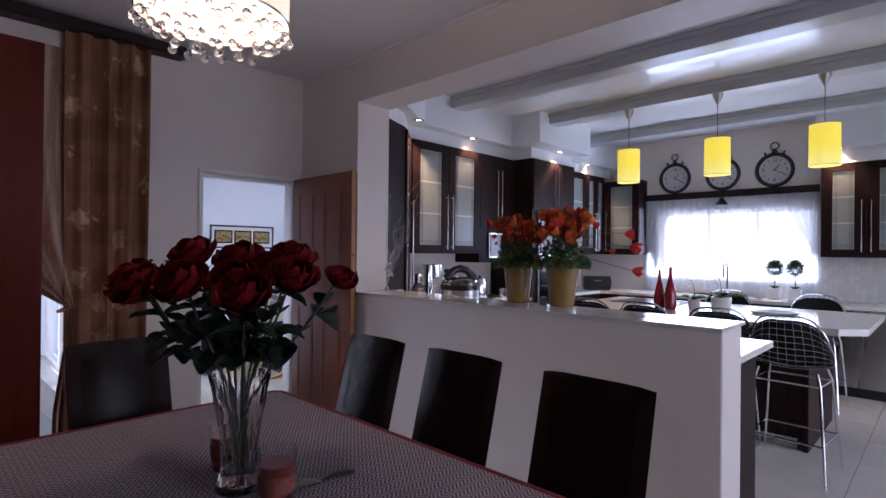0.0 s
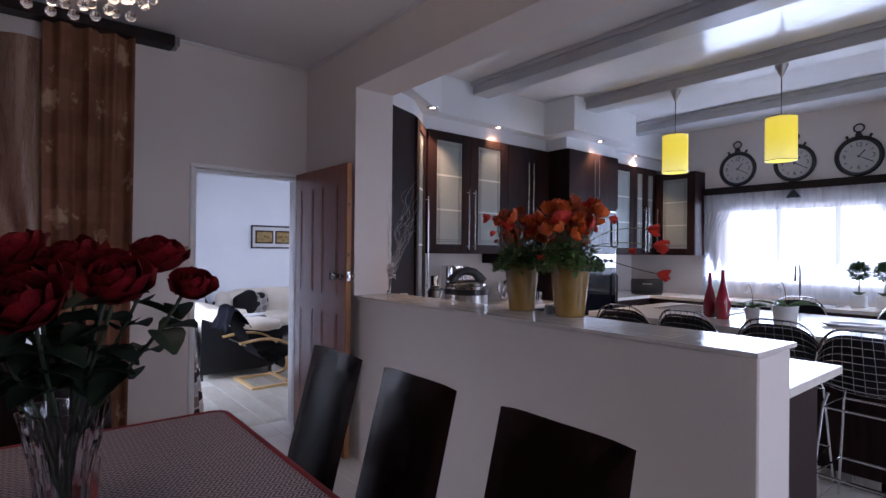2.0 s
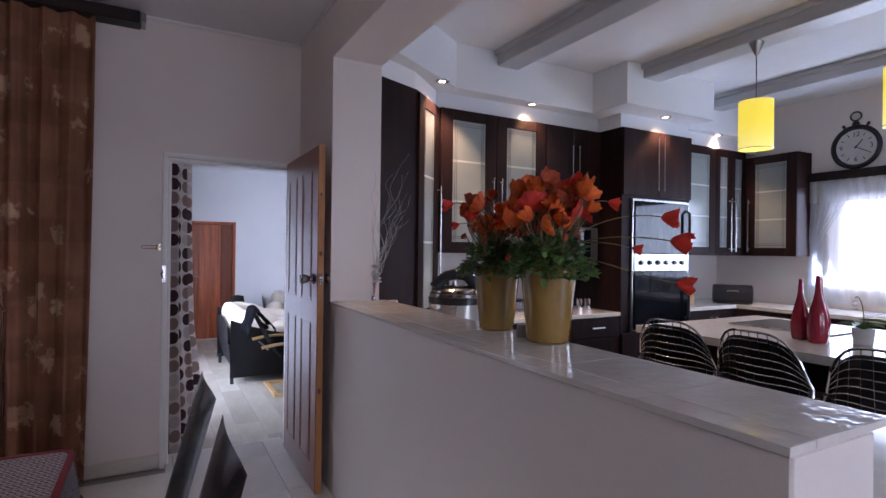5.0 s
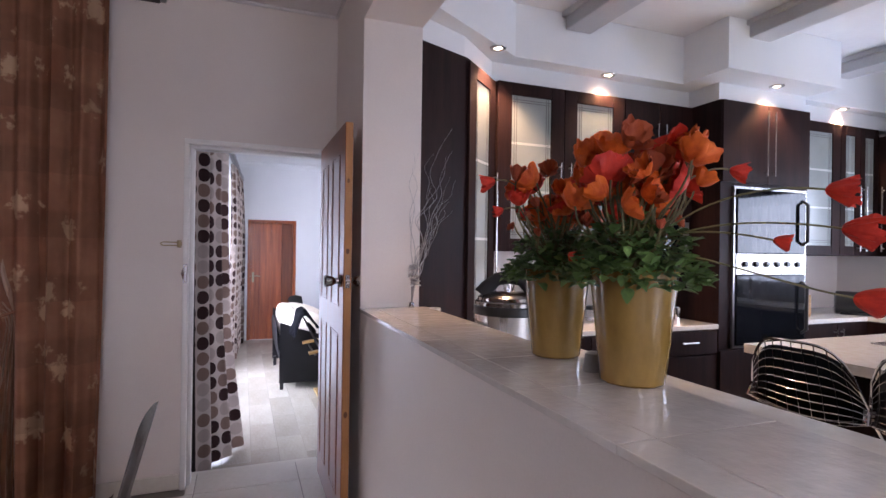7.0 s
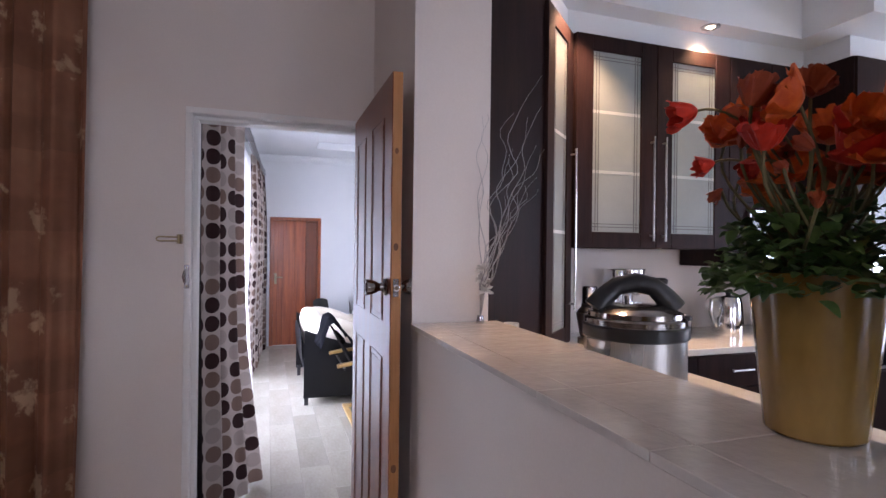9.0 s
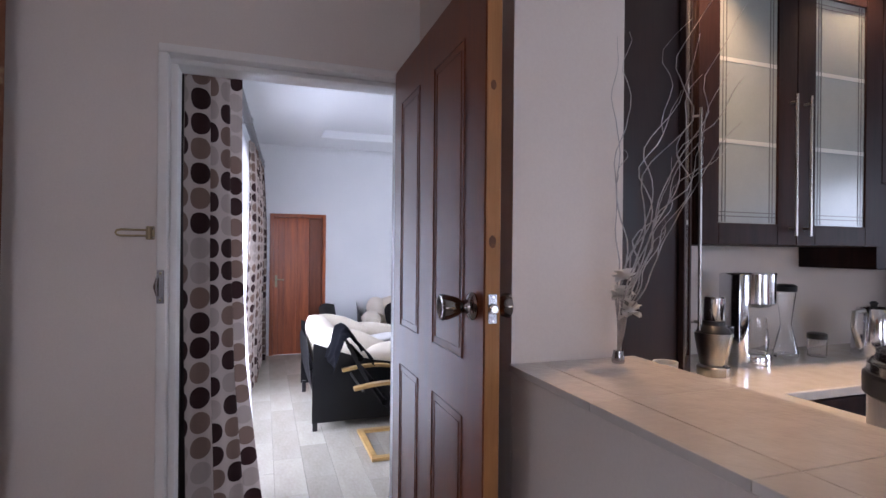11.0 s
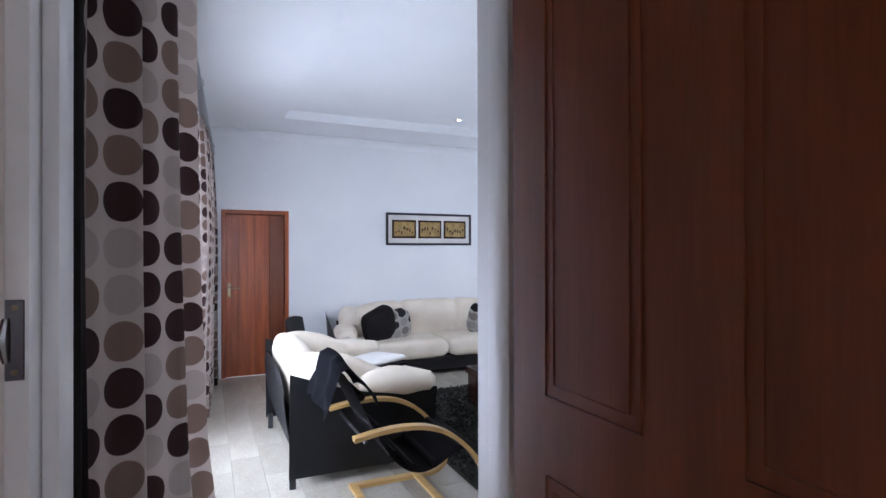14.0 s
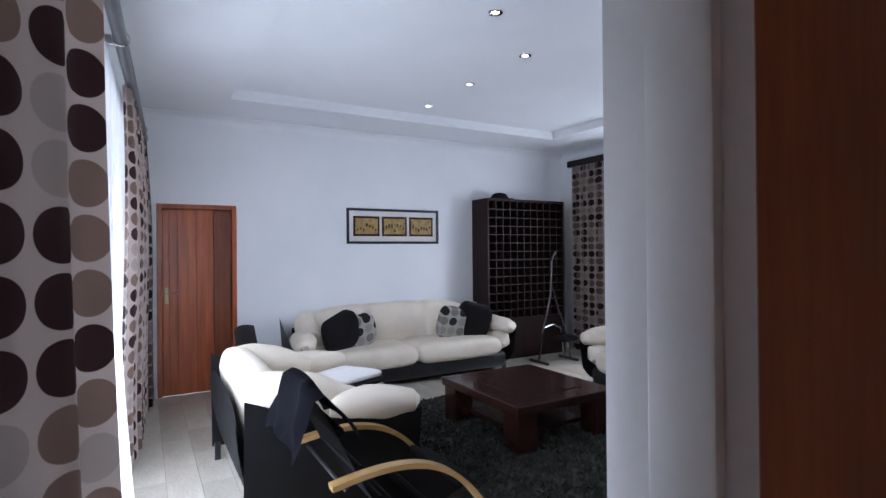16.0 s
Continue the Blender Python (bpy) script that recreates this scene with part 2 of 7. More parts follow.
BROWNLEATHER = surface("dark_brown_leather", (0.010, 0.005, 0.005), (0.018, 0.009, 0.008), 0.24, scale=5, grain=220, relief=0.12, spec=0.16, rspread=0.03)
WHITELEATHER = surface("cream_leather", (0.69, 0.60, 0.48), (0.78, 0.70, 0.585), 0.42, scale=5, grain=200, relief=0.35)
WIRE = surface("dark_chrome", (0.30, 0.30, 0.32), (0.40, 0.40, 0.42), 0.2, 1.0, relief=0)
KNOB = surface("smoked_chrome", (0.26, 0.235, 0.22), (0.36, 0.33, 0.31), 0.16, 1.0, relief=0)
CHROME = surface("chrome", (0.70, 0.70, 0.72), (0.78, 0.78, 0.80), 0.12, 1.0, scale=5, grain=50, relief=0, rspread=0.08)
STEEL = surface("brushed_steel", (0.40, 0.39, 0.375), (0.50, 0.485, 0.465), 0.28, 1.0, scale=6, grain=200, relief=0.05, stretch=(1, 1, 0.1))
BRASS = surface("old_brass", (0.32, 0.25, 0.15), (0.42, 0.34, 0.21), 0.3, 1.0, relief=0)
COUNTER = surface("pale_counter", (0.66, 0.62, 0.56), (0.74, 0.71, 0.66), 0.12, scale=20, grain=200, relief=0.02, rspread=0.05)
BLACK = surface("black_plastic", (0.012, 0.012, 0.014), (0.02, 0.02, 0.022), 0.3, relief=0.05)
BLACKGLASS = surface("black_glass", (0.006, 0.007, 0.009), (0.008, 0.009, 0.012), 0.04, scale=2, relief=0, spec=0.28, rspread=0.02)
GLASS = glass_mat("clear_glass")
CRYSTAL = glass_mat("crystal", (0.97, 0.97, 1.0), 0.02, 1.5)
WINDOWGLASS = glass_mat("window_glass", (1, 1, 1), 0.0, 1.02)
SHEER = sheer_mat("sheer_cloth", (0.86, 0.88, 0.92), 0.24, 0.6)
BACKDROP = glow("overcast_sky", (0.84, 0.92, 1.0), 4.2)
SPOTGLOW = glow("spot_bulb", (1.0, 0.82, 0.58), 14)

# ---- the large structure ----
WX, WO = -4.157, -4.357      # dining and kitchen side, living side of the dividing wall
NY, NB = 2.485, 2.80         # dining side and kitchen side of the half wall
KN = 7.45                    # kitchen's window wall
H, HD = 3.05, 2.965          # ceilings of kitchen and dining room
FL, LH, LW, LN = -0.12, 2.87, -10.05, 7.55   # living room: floor, ceiling, far wall, end wall


def prism(bm, poly, z0, z1):
    lo = [bm.verts.new((x, y, z0)) for x, y in poly]
    hi = [bm.verts.new((x, y, z1)) for x, y in poly]
    bm.faces.new(lo[::-1])
    bm.faces.new(hi)
    n = len(poly)
    for i in range(n):
        j = (i + 1) % n
        bm.faces.new((lo[i], lo[j], hi[j], hi[i]))
    return bm


def setting(name, bm, material, label, category, smooth=0, at=None):
    return solid(name, bm, material, label, category, "structure", "", smooth, at)


# ground and sky far outside
bm = bmesh.new()
lathe(bm, [(0.5, 0), (900, 0)], 48, (0, 0, -0.5), cap=False)
setting("ground", bm, surface("pale_paving", (0.30, 0.29, 0.27), (0.40, 0.39, 0.36), 0.8, scale=0.6, grain=20), "pale paved yard outside the house", "ground")
bm = bmesh.new()
lathe(bm, [(70, -1), (70, 26)], 48, cap=False)
setting("backdrop", bm, BACKDROP, "bright overcast sky beyond the windows", "sky")

# dividing wall with the dining window and the doorway
bm = boxes((WO, -2.6, -0.5, WX, -1.3, H + 0.1), (WO, -1.3, 2.36, WX, 0.80, H + 0.1), (WO, -1.3, -0.5, WX, 0.80, 0.0),
           (WO, 0.80, -0.5, WX, 1.587, H + 0.1), (WO, 1.587, 2.087, WX, 2.462, H + 0.1), (WO, 1.587, -0.5, WX, 2.462, -0.02), (WO, 2.462, -0.5, WX, 7.65, H + 0.1))
setting("wall_west", bm, WALL, "off-white painted wall with a doorway and a window", "wall")
bm = boxes((WX, NY, -0.3, -3.34, NB, H + 0.05), (-3.34, NY, 2.627, 2.6, NB, H + 0.05))
setting("wall_pier", bm, WALL, "off-white painted pier and header over the half wall", "wall")
bm = boxes((-3.34, NY, -0.3, -0.706, NB - 0.03, 1.125), bev=0.006)
half_wall = setting("half_wall", bm, WALL, "off-white half wall between dining room and kitchen", "half wall")
# never in view; its dark colour is chosen to weaken light bounced northward
bm = boxes((WO, -2.8, -0.3, 2.8, -2.6, H + 0.1))
setting("wall_south", bm, TAUPE, "unseen wall closing the dining room, dark taupe to cut bounced light", "wall")
bm = boxes((2.6, -2.6, -0.3, 2.8, 1.3, H + 0.1), (2.6, 1.3, -0.3, 2.8, 2.42, 0.95), (2.6, 1.3, 2.25, 2.8, 2.42, H + 0.1), (2.6, 2.42, -0.3, 2.8, 4.1, H + 0.1), (2.6, 6.3, -0.3, 2.8, KN + 0.2, H + 0.1), (2.6, 4.1, 2.15, 2.8, 6.3, H + 0.1), (2.6, 4.1, -0.3, 2.8, 6.3, 0.0))
setting("wall_east", bm, WALL, "off-white wall closing dining room and kitchen, with a glass door", "wall")
WINL, WINR, WINB, WINT = -2.95, -1.12, 1.12, 2.10
bm = boxes((WX, KN, -0.3, WINL, KN + 0.2, H + 0.1), (WINR, KN, -0.3, 2.6, KN + 0.2, H + 0.1), (WINL, KN, -0.3, WINR, KN + 0.2, WINB), (WINL, KN, WINT, WINR, KN + 0.2, H + 0.1))
setting("wall_north", bm, WALL, "off-white kitchen wall with a wide window", "wall")
bm = boxes((WX, -2.6, HD, 2.6, NY, HD + 0.08))
setting("ceiling_dining", bm, CEIL, "plain off-white dining room ceiling", "ceiling")
bm = boxes((WX, NB, H, 2.6, KN, H + 0.08))
setting("ceiling_kitchen", bm, GLOSSCEIL, "high-gloss white kitchen ceiling", "ceiling")


def cornice(bm, a, b, inward, z):
    """A coved moulding from a to b under a ceiling at z; inward points into the room."""
    a, b, n = Vector((*a, z)), Vector((*b, z)), Vector((*inward, 0))
    prof = [(0.004, -0.095), (0.014, -0.095), (0.018, -0.075), (0.035, -0.045), (0.065, -0.022), (0.085, -0.016), (0.09, -0.004), (0.004, -0.004)]
    ends = []
    for p in (a, b):
        ends.append([bm.verts.new(p + n * o + Vector((0, 0, h))) for o, h in prof])
    k = len(prof)
    for i in range(k):
        j = (i + 1) % k
        bm.faces.new((ends[0][i], ends[0][j], ends[1][j], ends[1][i]))
    bm.faces.new(ends[0])
    bm.faces.new(ends[1])


bm = bmesh.new()
box(bm, WX, -2.6, HD - 0.022, WX + 0.018, NY, HD - 0.001, 0.006, 2)
box(bm, WX + 0.0185, NY - 0.018, HD - 0.022, 2.6, NY, HD - 0.001, 0.006, 2)
setting("cornice_dining", bm, CEIL, "thin plain bead under the dining room ceiling", "cornice", 30)

# kitchen ceiling: beams and the bulkhead with its downlights
for y in (3.92, 5.15, 6.48):
    bm = boxes((-3.68, y, 2.93, 2.6, y + 0.2, H - 0.003), bev=0.006)
    box(bm, -3.68, y - 0.03, 3.01, 2.6, y - 0.001, H - 0.004, 0.004)
    setting("ceiling_beam", bm, BEAM, "pale grey boxed beam across the glossy kitchen ceiling", "beam")
bm = prism(bmesh.new(), [(WX, NB), (-3.2, NB), (-3.69, 3.55), (-3.69, 4.96), (-3.3, 4.96), (-3.3, 6.1), (-3.60, 6.1), (-3.60, KN), (WX, KN)], 2.70, H - 0.002)
setting("bulkhead", bm, WALL_COOL, "white dropped bulkhead over the wall cabinets", "bulkhead")
bm = prism(bmesh.new(), [(WX, NB), (-3.36, NB), (-3.52, 3.12), (-3.83, 3.45), (-3.83, 5.16), (-3.55, 5.16), (-3.55, 6.08), (-3.70, 6.08), (-3.70, KN), (WX, KN)], 2.575, 2.70)
setting("bulkhead_infill", bm, WALL_COOL, "white infill between cabinets and bulkhead", "bulkhead")
bm = boxes((-1.06, 7.0, 2.62, 2.6, KN, H - 0.002), (-1.03, 7.12, 2.47, 2.6, KN, 2.62))
setting("bulkhead_window_side", bm, WALL_COOL, "white bulkhead over the cabinets beside the window", "bulkhead")

# living room shell; its window wall stands slightly askew
SK = Matrix.Translation((WO, 1.42, 0)) @ Matrix.Rotation(radians(180 - 2.45), 4, "Z")   # local x runs along the wall, local -y into the room
bm = boxes((0, 0, -0.5, 0.75, 0.2, LH + 0.15), (0.75, 0, 2.5, 5.2, 0.2, LH + 0.15), (5.2, 0, -0.5, 5.9, 0.2, LH + 0.15), (0.75, 0, -0.5, 5.2, 0.2, FL))
setting("wall_living_window", bm, WALL_COOL, "white living room wall with a wide glass door", "wall", at=SK)
bm = boxes((LW - 0.2, 1.3, -0.5, LW, 2.0, LH + 0.15), (LW - 0.2, 2.0, 1.90, LW, 2.78, LH + 0.15), (LW - 0.2, 2.78, -0.5, LW, LN + 0.2, LH + 0.15))
setting("wall_living_far", bm, WALL_COOL, "white living room wall behind the sofa", "wall")
bm = boxes((LW, LN, -0.5, -8.55, LN + 0.2, LH + 0.15), (-7.55, LN, -0.5, WO, LN + 0.2, LH + 0.15), (-8.55, LN, -0.5, -7.55, LN + 0.2, 0.85), (-8.55, LN, 2.35, -7.55, LN + 0.2, LH + 0.15))
setting("wall_living_end", bm, WALL_COOL, "white living room end wall behind curtains", "wall")
bm = boxes((LW - 0.2, 1.3, LH, -9.25, LN, LH + 0.1), (-5.2, 1.3, LH, WO, LN, LH + 0.1), (-9.25, 1.3, LH, -5.2, 2.62, LH + 0.1), (-9.25, 6.7, LH, -5.2, LN, LH + 0.1),
           (-9.3, 2.57, LH + 0.1, -5.15, 6.75, LH + 0.16))
setting("ceiling_living", bm, WALL_COOL, "white living room ceiling with a shallow tray recess", "ceiling")
bm = bmesh.new()
cornice(bm, (LW, 1.5), (LW, LN), (1, 0), LH)
cornice(bm, (LW + 0.09, LN), (WO, LN), (0, -1), LH)
setting("cornice_living", bm, WALL_COOL, "white coved cornice in the living room", "cornice", 30)

# floors under the loose tiles and planks
floor_main = setting("floor_tiled", boxes((WO + 0.003, -2.6, -0.3, 2.6, KN, -0.006)), GROUT, "grouted bed under cream floor tiles", "floor")
floor_living = setting("floor_living", boxes((LW, 1.2, -0.5, WO, LN, FL - 0.006)), GROUT, "bed under the wood-look floor of the living room", "floor")

# skirting
bm = boxes((WX, -2.6, 0, WX + 0.014, -1.35, 0.09), (WX, 0.84, 0, WX + 0.014, 1.585, 0.09), bev=0.003)
setting("baseboard_dining", bm, TILE, "cream tile skirting of the dining room", "skirting")
bm = boxes((LW, 2.84, FL, LW + 0.014, LN, FL + 0.08), (LW, LN - 0.014, FL, WO, LN, FL + 0.08), bev=0.003)
setting("baseboard_living", bm, WALL_COOL, "white skirting of the living room", "skirting")


# ---- doors and windows of the setting ----
bm = bmesh.new()
for y0, y1 in ((1.588, 1.618), (2.431, 2.461)):
    box(bm, WO - 0.010, y0, -0.02, WX + 0.016, y1, 2.056, 0.005, 2)
box(bm, WO - 0.010, 1.588, 2.056, WX + 0.016, 2.461, 2.086, 0.005, 2)
for y0, y1 in ((1.618, 1.641), (2.412, 2.431)):
    box(bm, WX - 0.125, y0, -0.01, WX - 0.035, y1, 2.036, 0.005, 2)
box(bm, WX - 0.125, 1.618, 2.036, WX - 0.035, 2.431, 2.056, 0.005, 2)
doorway = thing("door_1", (0, 0, 0), 0, "open red-brown panelled wooden door in a white steel frame", "door", kind="structure")
part("door_frame", bm, TRIM, doorway, "white-painted steel frame")
# threshold step
bm = boxes((WO - 0.05, 1.62, FL, WO + 0.002, 2.42, -0.008), bev=0.006)
part("threshold", bm, TILE, doorway)

# the leaf: hinged at the wall, standing open along the pier; local x runs from hinge to lock, local -y faces the room
LEAF = pose(-4.134, 2.386, 0)
LW_, LT = 0.855, 0.04
leaf = part("door_leaf", boxes((0, 0, 0.012, LW_, LT, 2.072), bev=0.003), DOORWOOD, doorway, "red-brown varnished leaf with pressed panels", at=LEAF)


def groove(bm, pts, y=0.0, w=0.006, d=0.0035):
    """A thin raised bead along a closed line of (x, z)."""
    tube(bm, [(x, y, z) for x, z in pts], w, 6, True, d / w)


for xa, xb in ((0.112, 0.335), (0.488, 0.726)):
    for z0, z1 in ((0.17, 1.004), (1.145, 1.93)):
        for inset, w, d in ((0.0, 0.0028, 0.0004), (0.022, 0.0018, 0.0003)):
            bm = bmesh.new()
            groove(bm, [(xa + inset, z0 + inset), (xb - inset, z0 + inset), (xb - inset, z1 - inset), (xa + inset, z1 - inset)], 0.0, w, d)
            part("panel_bead", bm, DOORWOOD, leaf)
KNOT = surface("dark_knot", (0.10, 0.035, 0.012), (0.16, 0.06, 0.02), 0.6)
part("raw_edge", boxes((LW_ - 0.001, 0.003, 0.014, LW_ + 0.002, LT - 0.002, 2.070)), DOOREDGE, leaf, "unpainted orange wood edge")
latch = part("latch_plate", boxes((LW_ + 0.0015, 0.009, 1.247, LW_ + 0.004, LT - 0.009, 1.313), bev=0.001), WIRE, leaf, "dull metal latch plate")
for z in (1.253, 1.307):
    part("screw", lathe(bmesh.new(), [(0.004, 0), (0.003, 0.0015)], 10, m=Matrix.Translation((LW_ + 0.004, 0.021, z)) @ Matrix.Rotation(radians(90), 4, "Y")), CHROME, latch)
bm = lathe(bmesh.new(), [(0.012, 0), (0.012, 0.008), (0.008, 0.011)], 14, m=Matrix.Translation((LW_ + 0.003, 0.021, 1.28)) @ Matrix.Rotation(radians(90), 4, "Y"))
part("latch_bolt", bm, CHROME, latch)
for side, y, k in ((-1, 0.0, 1.0), (1, LT, 0.62)):
    m = Matrix.Translation((LW_ - 0.062, y, 1.28)) @ Matrix.Rotation(radians(90 if side < 0 else -90), 4, "X")
    prof = [(0.031, 0), (0.033, 0.004), (0.029, 0.010), (0.017, 0.015), (0.014, 0.026), (0.016, 0.033), (0.021, 0.040), (0.025, 0.052), (0.029, 0.068), (0.030, 0.078), (0.026, 0.082), (0.006, 0.076)]
    part("door_knob", lathe(bmesh.new(), [(r, z * k) for r, z in prof], 48, m=m, wave=lambda a, z, k=k: 1 + (0.028 * math.cos(10 * a) if z > 0.036 * k else 0)), KNOB, leaf, "flared smoked chrome knob")
for z, r in ((0.62, 0.010), (1.43, 0.009), (1.78, 0.007)):
    bm = lathe(bmesh.new(), [(r, 0.0), (r * 0.6, 0.0006)], 14, m=Matrix.Translation((LW_ + 0.0021, 0.016 + 0.3 * r, z)) @ Matrix.Rotation(radians(90), 4, "Y") @ Matrix.Diagonal((1.6, 1, 1, 1)))
    part("knot", bm, KNOT, leaf)
for z in (0.25, 1.05, 1.85):
    part("hinge", lathe(bmesh.new(), [(0.007, 0), (0.007, 0.09)], 12, (-0.004, LT + 0.002, z)), STEEL, leaf)

# hasp beside the door and strike plate in its frame
hasp = thing("door_hasp", (WX, 1.525, 1.457), 0, "swinging bronze security hasp screwed to the wall beside the door", "hasp")
bm = tube(bmesh.new(), [(0.014, 0.04, 0.009), (0.014, -0.04, 0.010), (0.014, -0.051, 0.007), (0.014, -0.055, 0.0), (0.014, -0.051, -0.007), (0.014, -0.04, -0.010), (0.014, 0.04, -0.009)], 0.0035, 8)
part("loop", bm, BRASS, hasp, "bronze wire loop")
part("plate", boxes((0.001, 0.030, -0.022, 0.006, 0.056, 0.022), bev=0.002), BRASS, hasp)
part("knuckle", tube(bmesh.new(), [(0.014, 0.042, -0.018), (0.014, 0.042, 0.018)], 0.008, 10), BRASS, hasp)
for z in (-0.015, 0.015):
    part("screw", lathe(bmesh.new(), [(0.004, 0), (0.003, 0.0015)], 10, m=Matrix.Translation((0.006, 0.051, z)) @ Matrix.Rotation(radians(90), 4, "Y")), CHROME, hasp)
strike = part("strike_plate", boxes((WX + 0.0162, 1.590, 1.225, WX + 0.018, 1.612, 1.335), bev=0.001), WIRE, doorway, "worn steel strike plate")
part("strike_lip", tube(bmesh.new(), [(WX + 0.020, 1.592, 1.25), (WX + 0.024, 1.588, 1.28), (WX + 0.020, 1.592, 1.31)], [0.004, 0.008, 0.004], 8), STEEL, strike)
for z in (1.236, 1.324):
    part("screw", lathe(bmesh.new(), [(0.004, 0), (0.003, 0.0015)], 10, m=Matrix.Translation((WX + 0.018, 1.601, z)) @ Matrix.Rotation(radians(90), 4, "Y")), BRASS, strike)

# far door of the living room
far = thing("door_2", (0, 0, 0), 0, "closed reddish varnished plank door in a wooden frame", "door", kind="structure")
bm = boxes((LW - 0.1, 2.0, FL, LW + 0.02, 2.05, 1.90), (LW - 0.1, 2.73, FL, LW + 0.02, 2.78, 1.90), (LW - 0.1, 2.05, 1.85, LW + 0.02, 2.73, 1.90), bev=0.004)
part("door_frame", bm, FARWOOD, far)
fleaf = part("door_leaf", boxes((LW - 0.06, 2.053, FL + 0.01, LW - 0.025, 2.727, 1.845)), FARWOOD, far)
# unseen full panel behind the leaf, added to block light through its gaps
part("door_stop", boxes((LW - 0.099, 2.045, FL, LW - 0.061, 2.735, 1.853)), FARWOOD, far)
ys = [2.053, 2.115, 2.195, 2.375, 2.545, 2.727]
for a, b in zip(ys, ys[1:]):
    edge = a < 2.1 or b > 2.7
    part("plank", boxes((LW - 0.025, a + 0.0015, FL + 0.004, LW - (0.008 if edge else 0.012), b - 0.0015, 1.846), bev=0.003), FARWOOD, fleaf)
bm = boxes((LW - 0.003, 2.072, 0.85, LW + 0.004, 2.108, 1.02), bev=0.003)
fh = part("handle_plate", bm, BRASS, fleaf, "brass lever handle")
part("lever", tube(bmesh.new(), [(LW + 0.003, 2.09, 0.96), (LW + 0.045, 2.09, 0.96), (LW + 0.05, 2.11, 0.96), (LW + 0.048, 2.20, 0.955)], 0.008, 8), BRASS, fh)


def window(name, m, x0, x1, z0, z1, mullions, label, depth=0.05):
    w = thing(name, (0, 0, 0), 0, label, "window", kind="structure")
    w.matrix_basis = m
    fr = boxes((x0, -depth, z0, x0 + 0.05, depth, z1), (x1 - 0.05, -depth, z0, x1, depth, z1), (x0 + 0.05, -depth, z0, x1 - 0.05, depth, z0 + 0.05), (x0 + 0.05, -depth, z1 - 0.05, x1 - 0.05, depth, z1), bev=0.004)
    part("window_frame", fr, TRIM, w)
    cuts = [x0 + 0.05] + [x0 + 0.05 + (x1 - x0 - 0.1) * (i + 1) / (mullions + 1) for i in range(mullions)] + [x1 - 0.05]
    for c in cuts[1:-1]:
        part("mullion", boxes((c - 0.02, -depth * 0.8, z0 + 0.05, c + 0.02, depth * 0.8, z1 - 0.05), bev=0.003), TRIM, w)
    for a, b in zip(cuts, cuts[1:]):
        p = part("pane", boxes((a + 0.021, -0.003, z0 + 0.052, b - 0.021, 0.003, z1 - 0.052)), WINDOWGLASS, w)
        p.visible_shadow = False
    return w


window("window_1", pose(0, KN + 0.11, 0), WINL, WINR, WINB, WINT, 2, "wide white-framed kitchen window over the sink")
window("window_2", SK @ pose(0, 0.1, 0), 0.75, 5.2, FL, 2.5, 3, "wide white-framed sliding glass door of the living room")
window("window_3", pose(WX - 0.1, 0, 0, 0, 0, 90), -1.3, 0.80, 0.0, 2.36, 1, "white-framed glass door of the dining room")
# the dining room's east window is invented, out of view, to let in side light
window("added_window", pose(2.7, 0, 0, 0, 0, 90), 1.3, 2.42, 0.95, 2.25, 1, "white-framed unseen window added to light the dining room from the side")
window("window_6", pose(0, LN + 0.11, 0), -8.55, -7.55, 0.85, 2.35, 0, "white-framed end window of the living room")
window("window_5", pose(2.7, 0, 0, 0, 0, 90), 4.1, 6.3, 0.0, 2.15, 1, "white-framed glass door of the kitchen")
part("window_sill", boxes((WINL, KN - 0.05, WINB - 0.03, WINR, KN + 0.055, WINB + 0.002), bev=0.005), TRIM, bpy.data.objects["window_1"])

# ---- dining room things ----


def cloth_pattern(name, c_light, c_dark, rough=0.9):
    """Herringbone weave on the cloth's own metres."""
    m, t, b = base_mat(name, rough, 0, 0.2)
    tc = t.nodes.new("ShaderNodeTexCoord")
    sep = t.nodes.new("ShaderNodeSeparateXYZ")
    t.links.new(tc.outputs["UV"], sep.inputs[0])
    u, v = sep.outputs[0], sep.outputs[1]
    zig = calc(t, "PINGPONG", u, 0.022)
    f = calc(t, "FRACT", calc(t, "MULTIPLY", calc(t, "ADD", v, zig), 62.0))
    wob = calc(t, "MULTIPLY_ADD", noise_tex(t, tc.outputs["UV"], 90, 2), 0.3, -0.15)
    line = ramp(t, calc(t, "ADD", f, wob), 0.42, 0.58)
    col = mix(t, line, c_dark, c_light)
    big = noise_tex(t, tc.outputs["UV"], 5)
    col = mix(t, calc(t, "MULTIPLY", big, 0.25), col, (0.20, 0.16, 0.17, 1))
    t.links.new(col, b.inputs["Base Color"])
    bump(t, b, f, 0.3, 0.001)
    return m


CLOTH = cloth_pattern("herringbone_cloth", (0.38, 0.33, 0.36), (0.085, 0.062, 0.072))
HEM = surface("red_hem", (0.13, 0.008, 0.012), (0.19, 0.013, 0.018), 0.9, grain=300, relief=0.3)

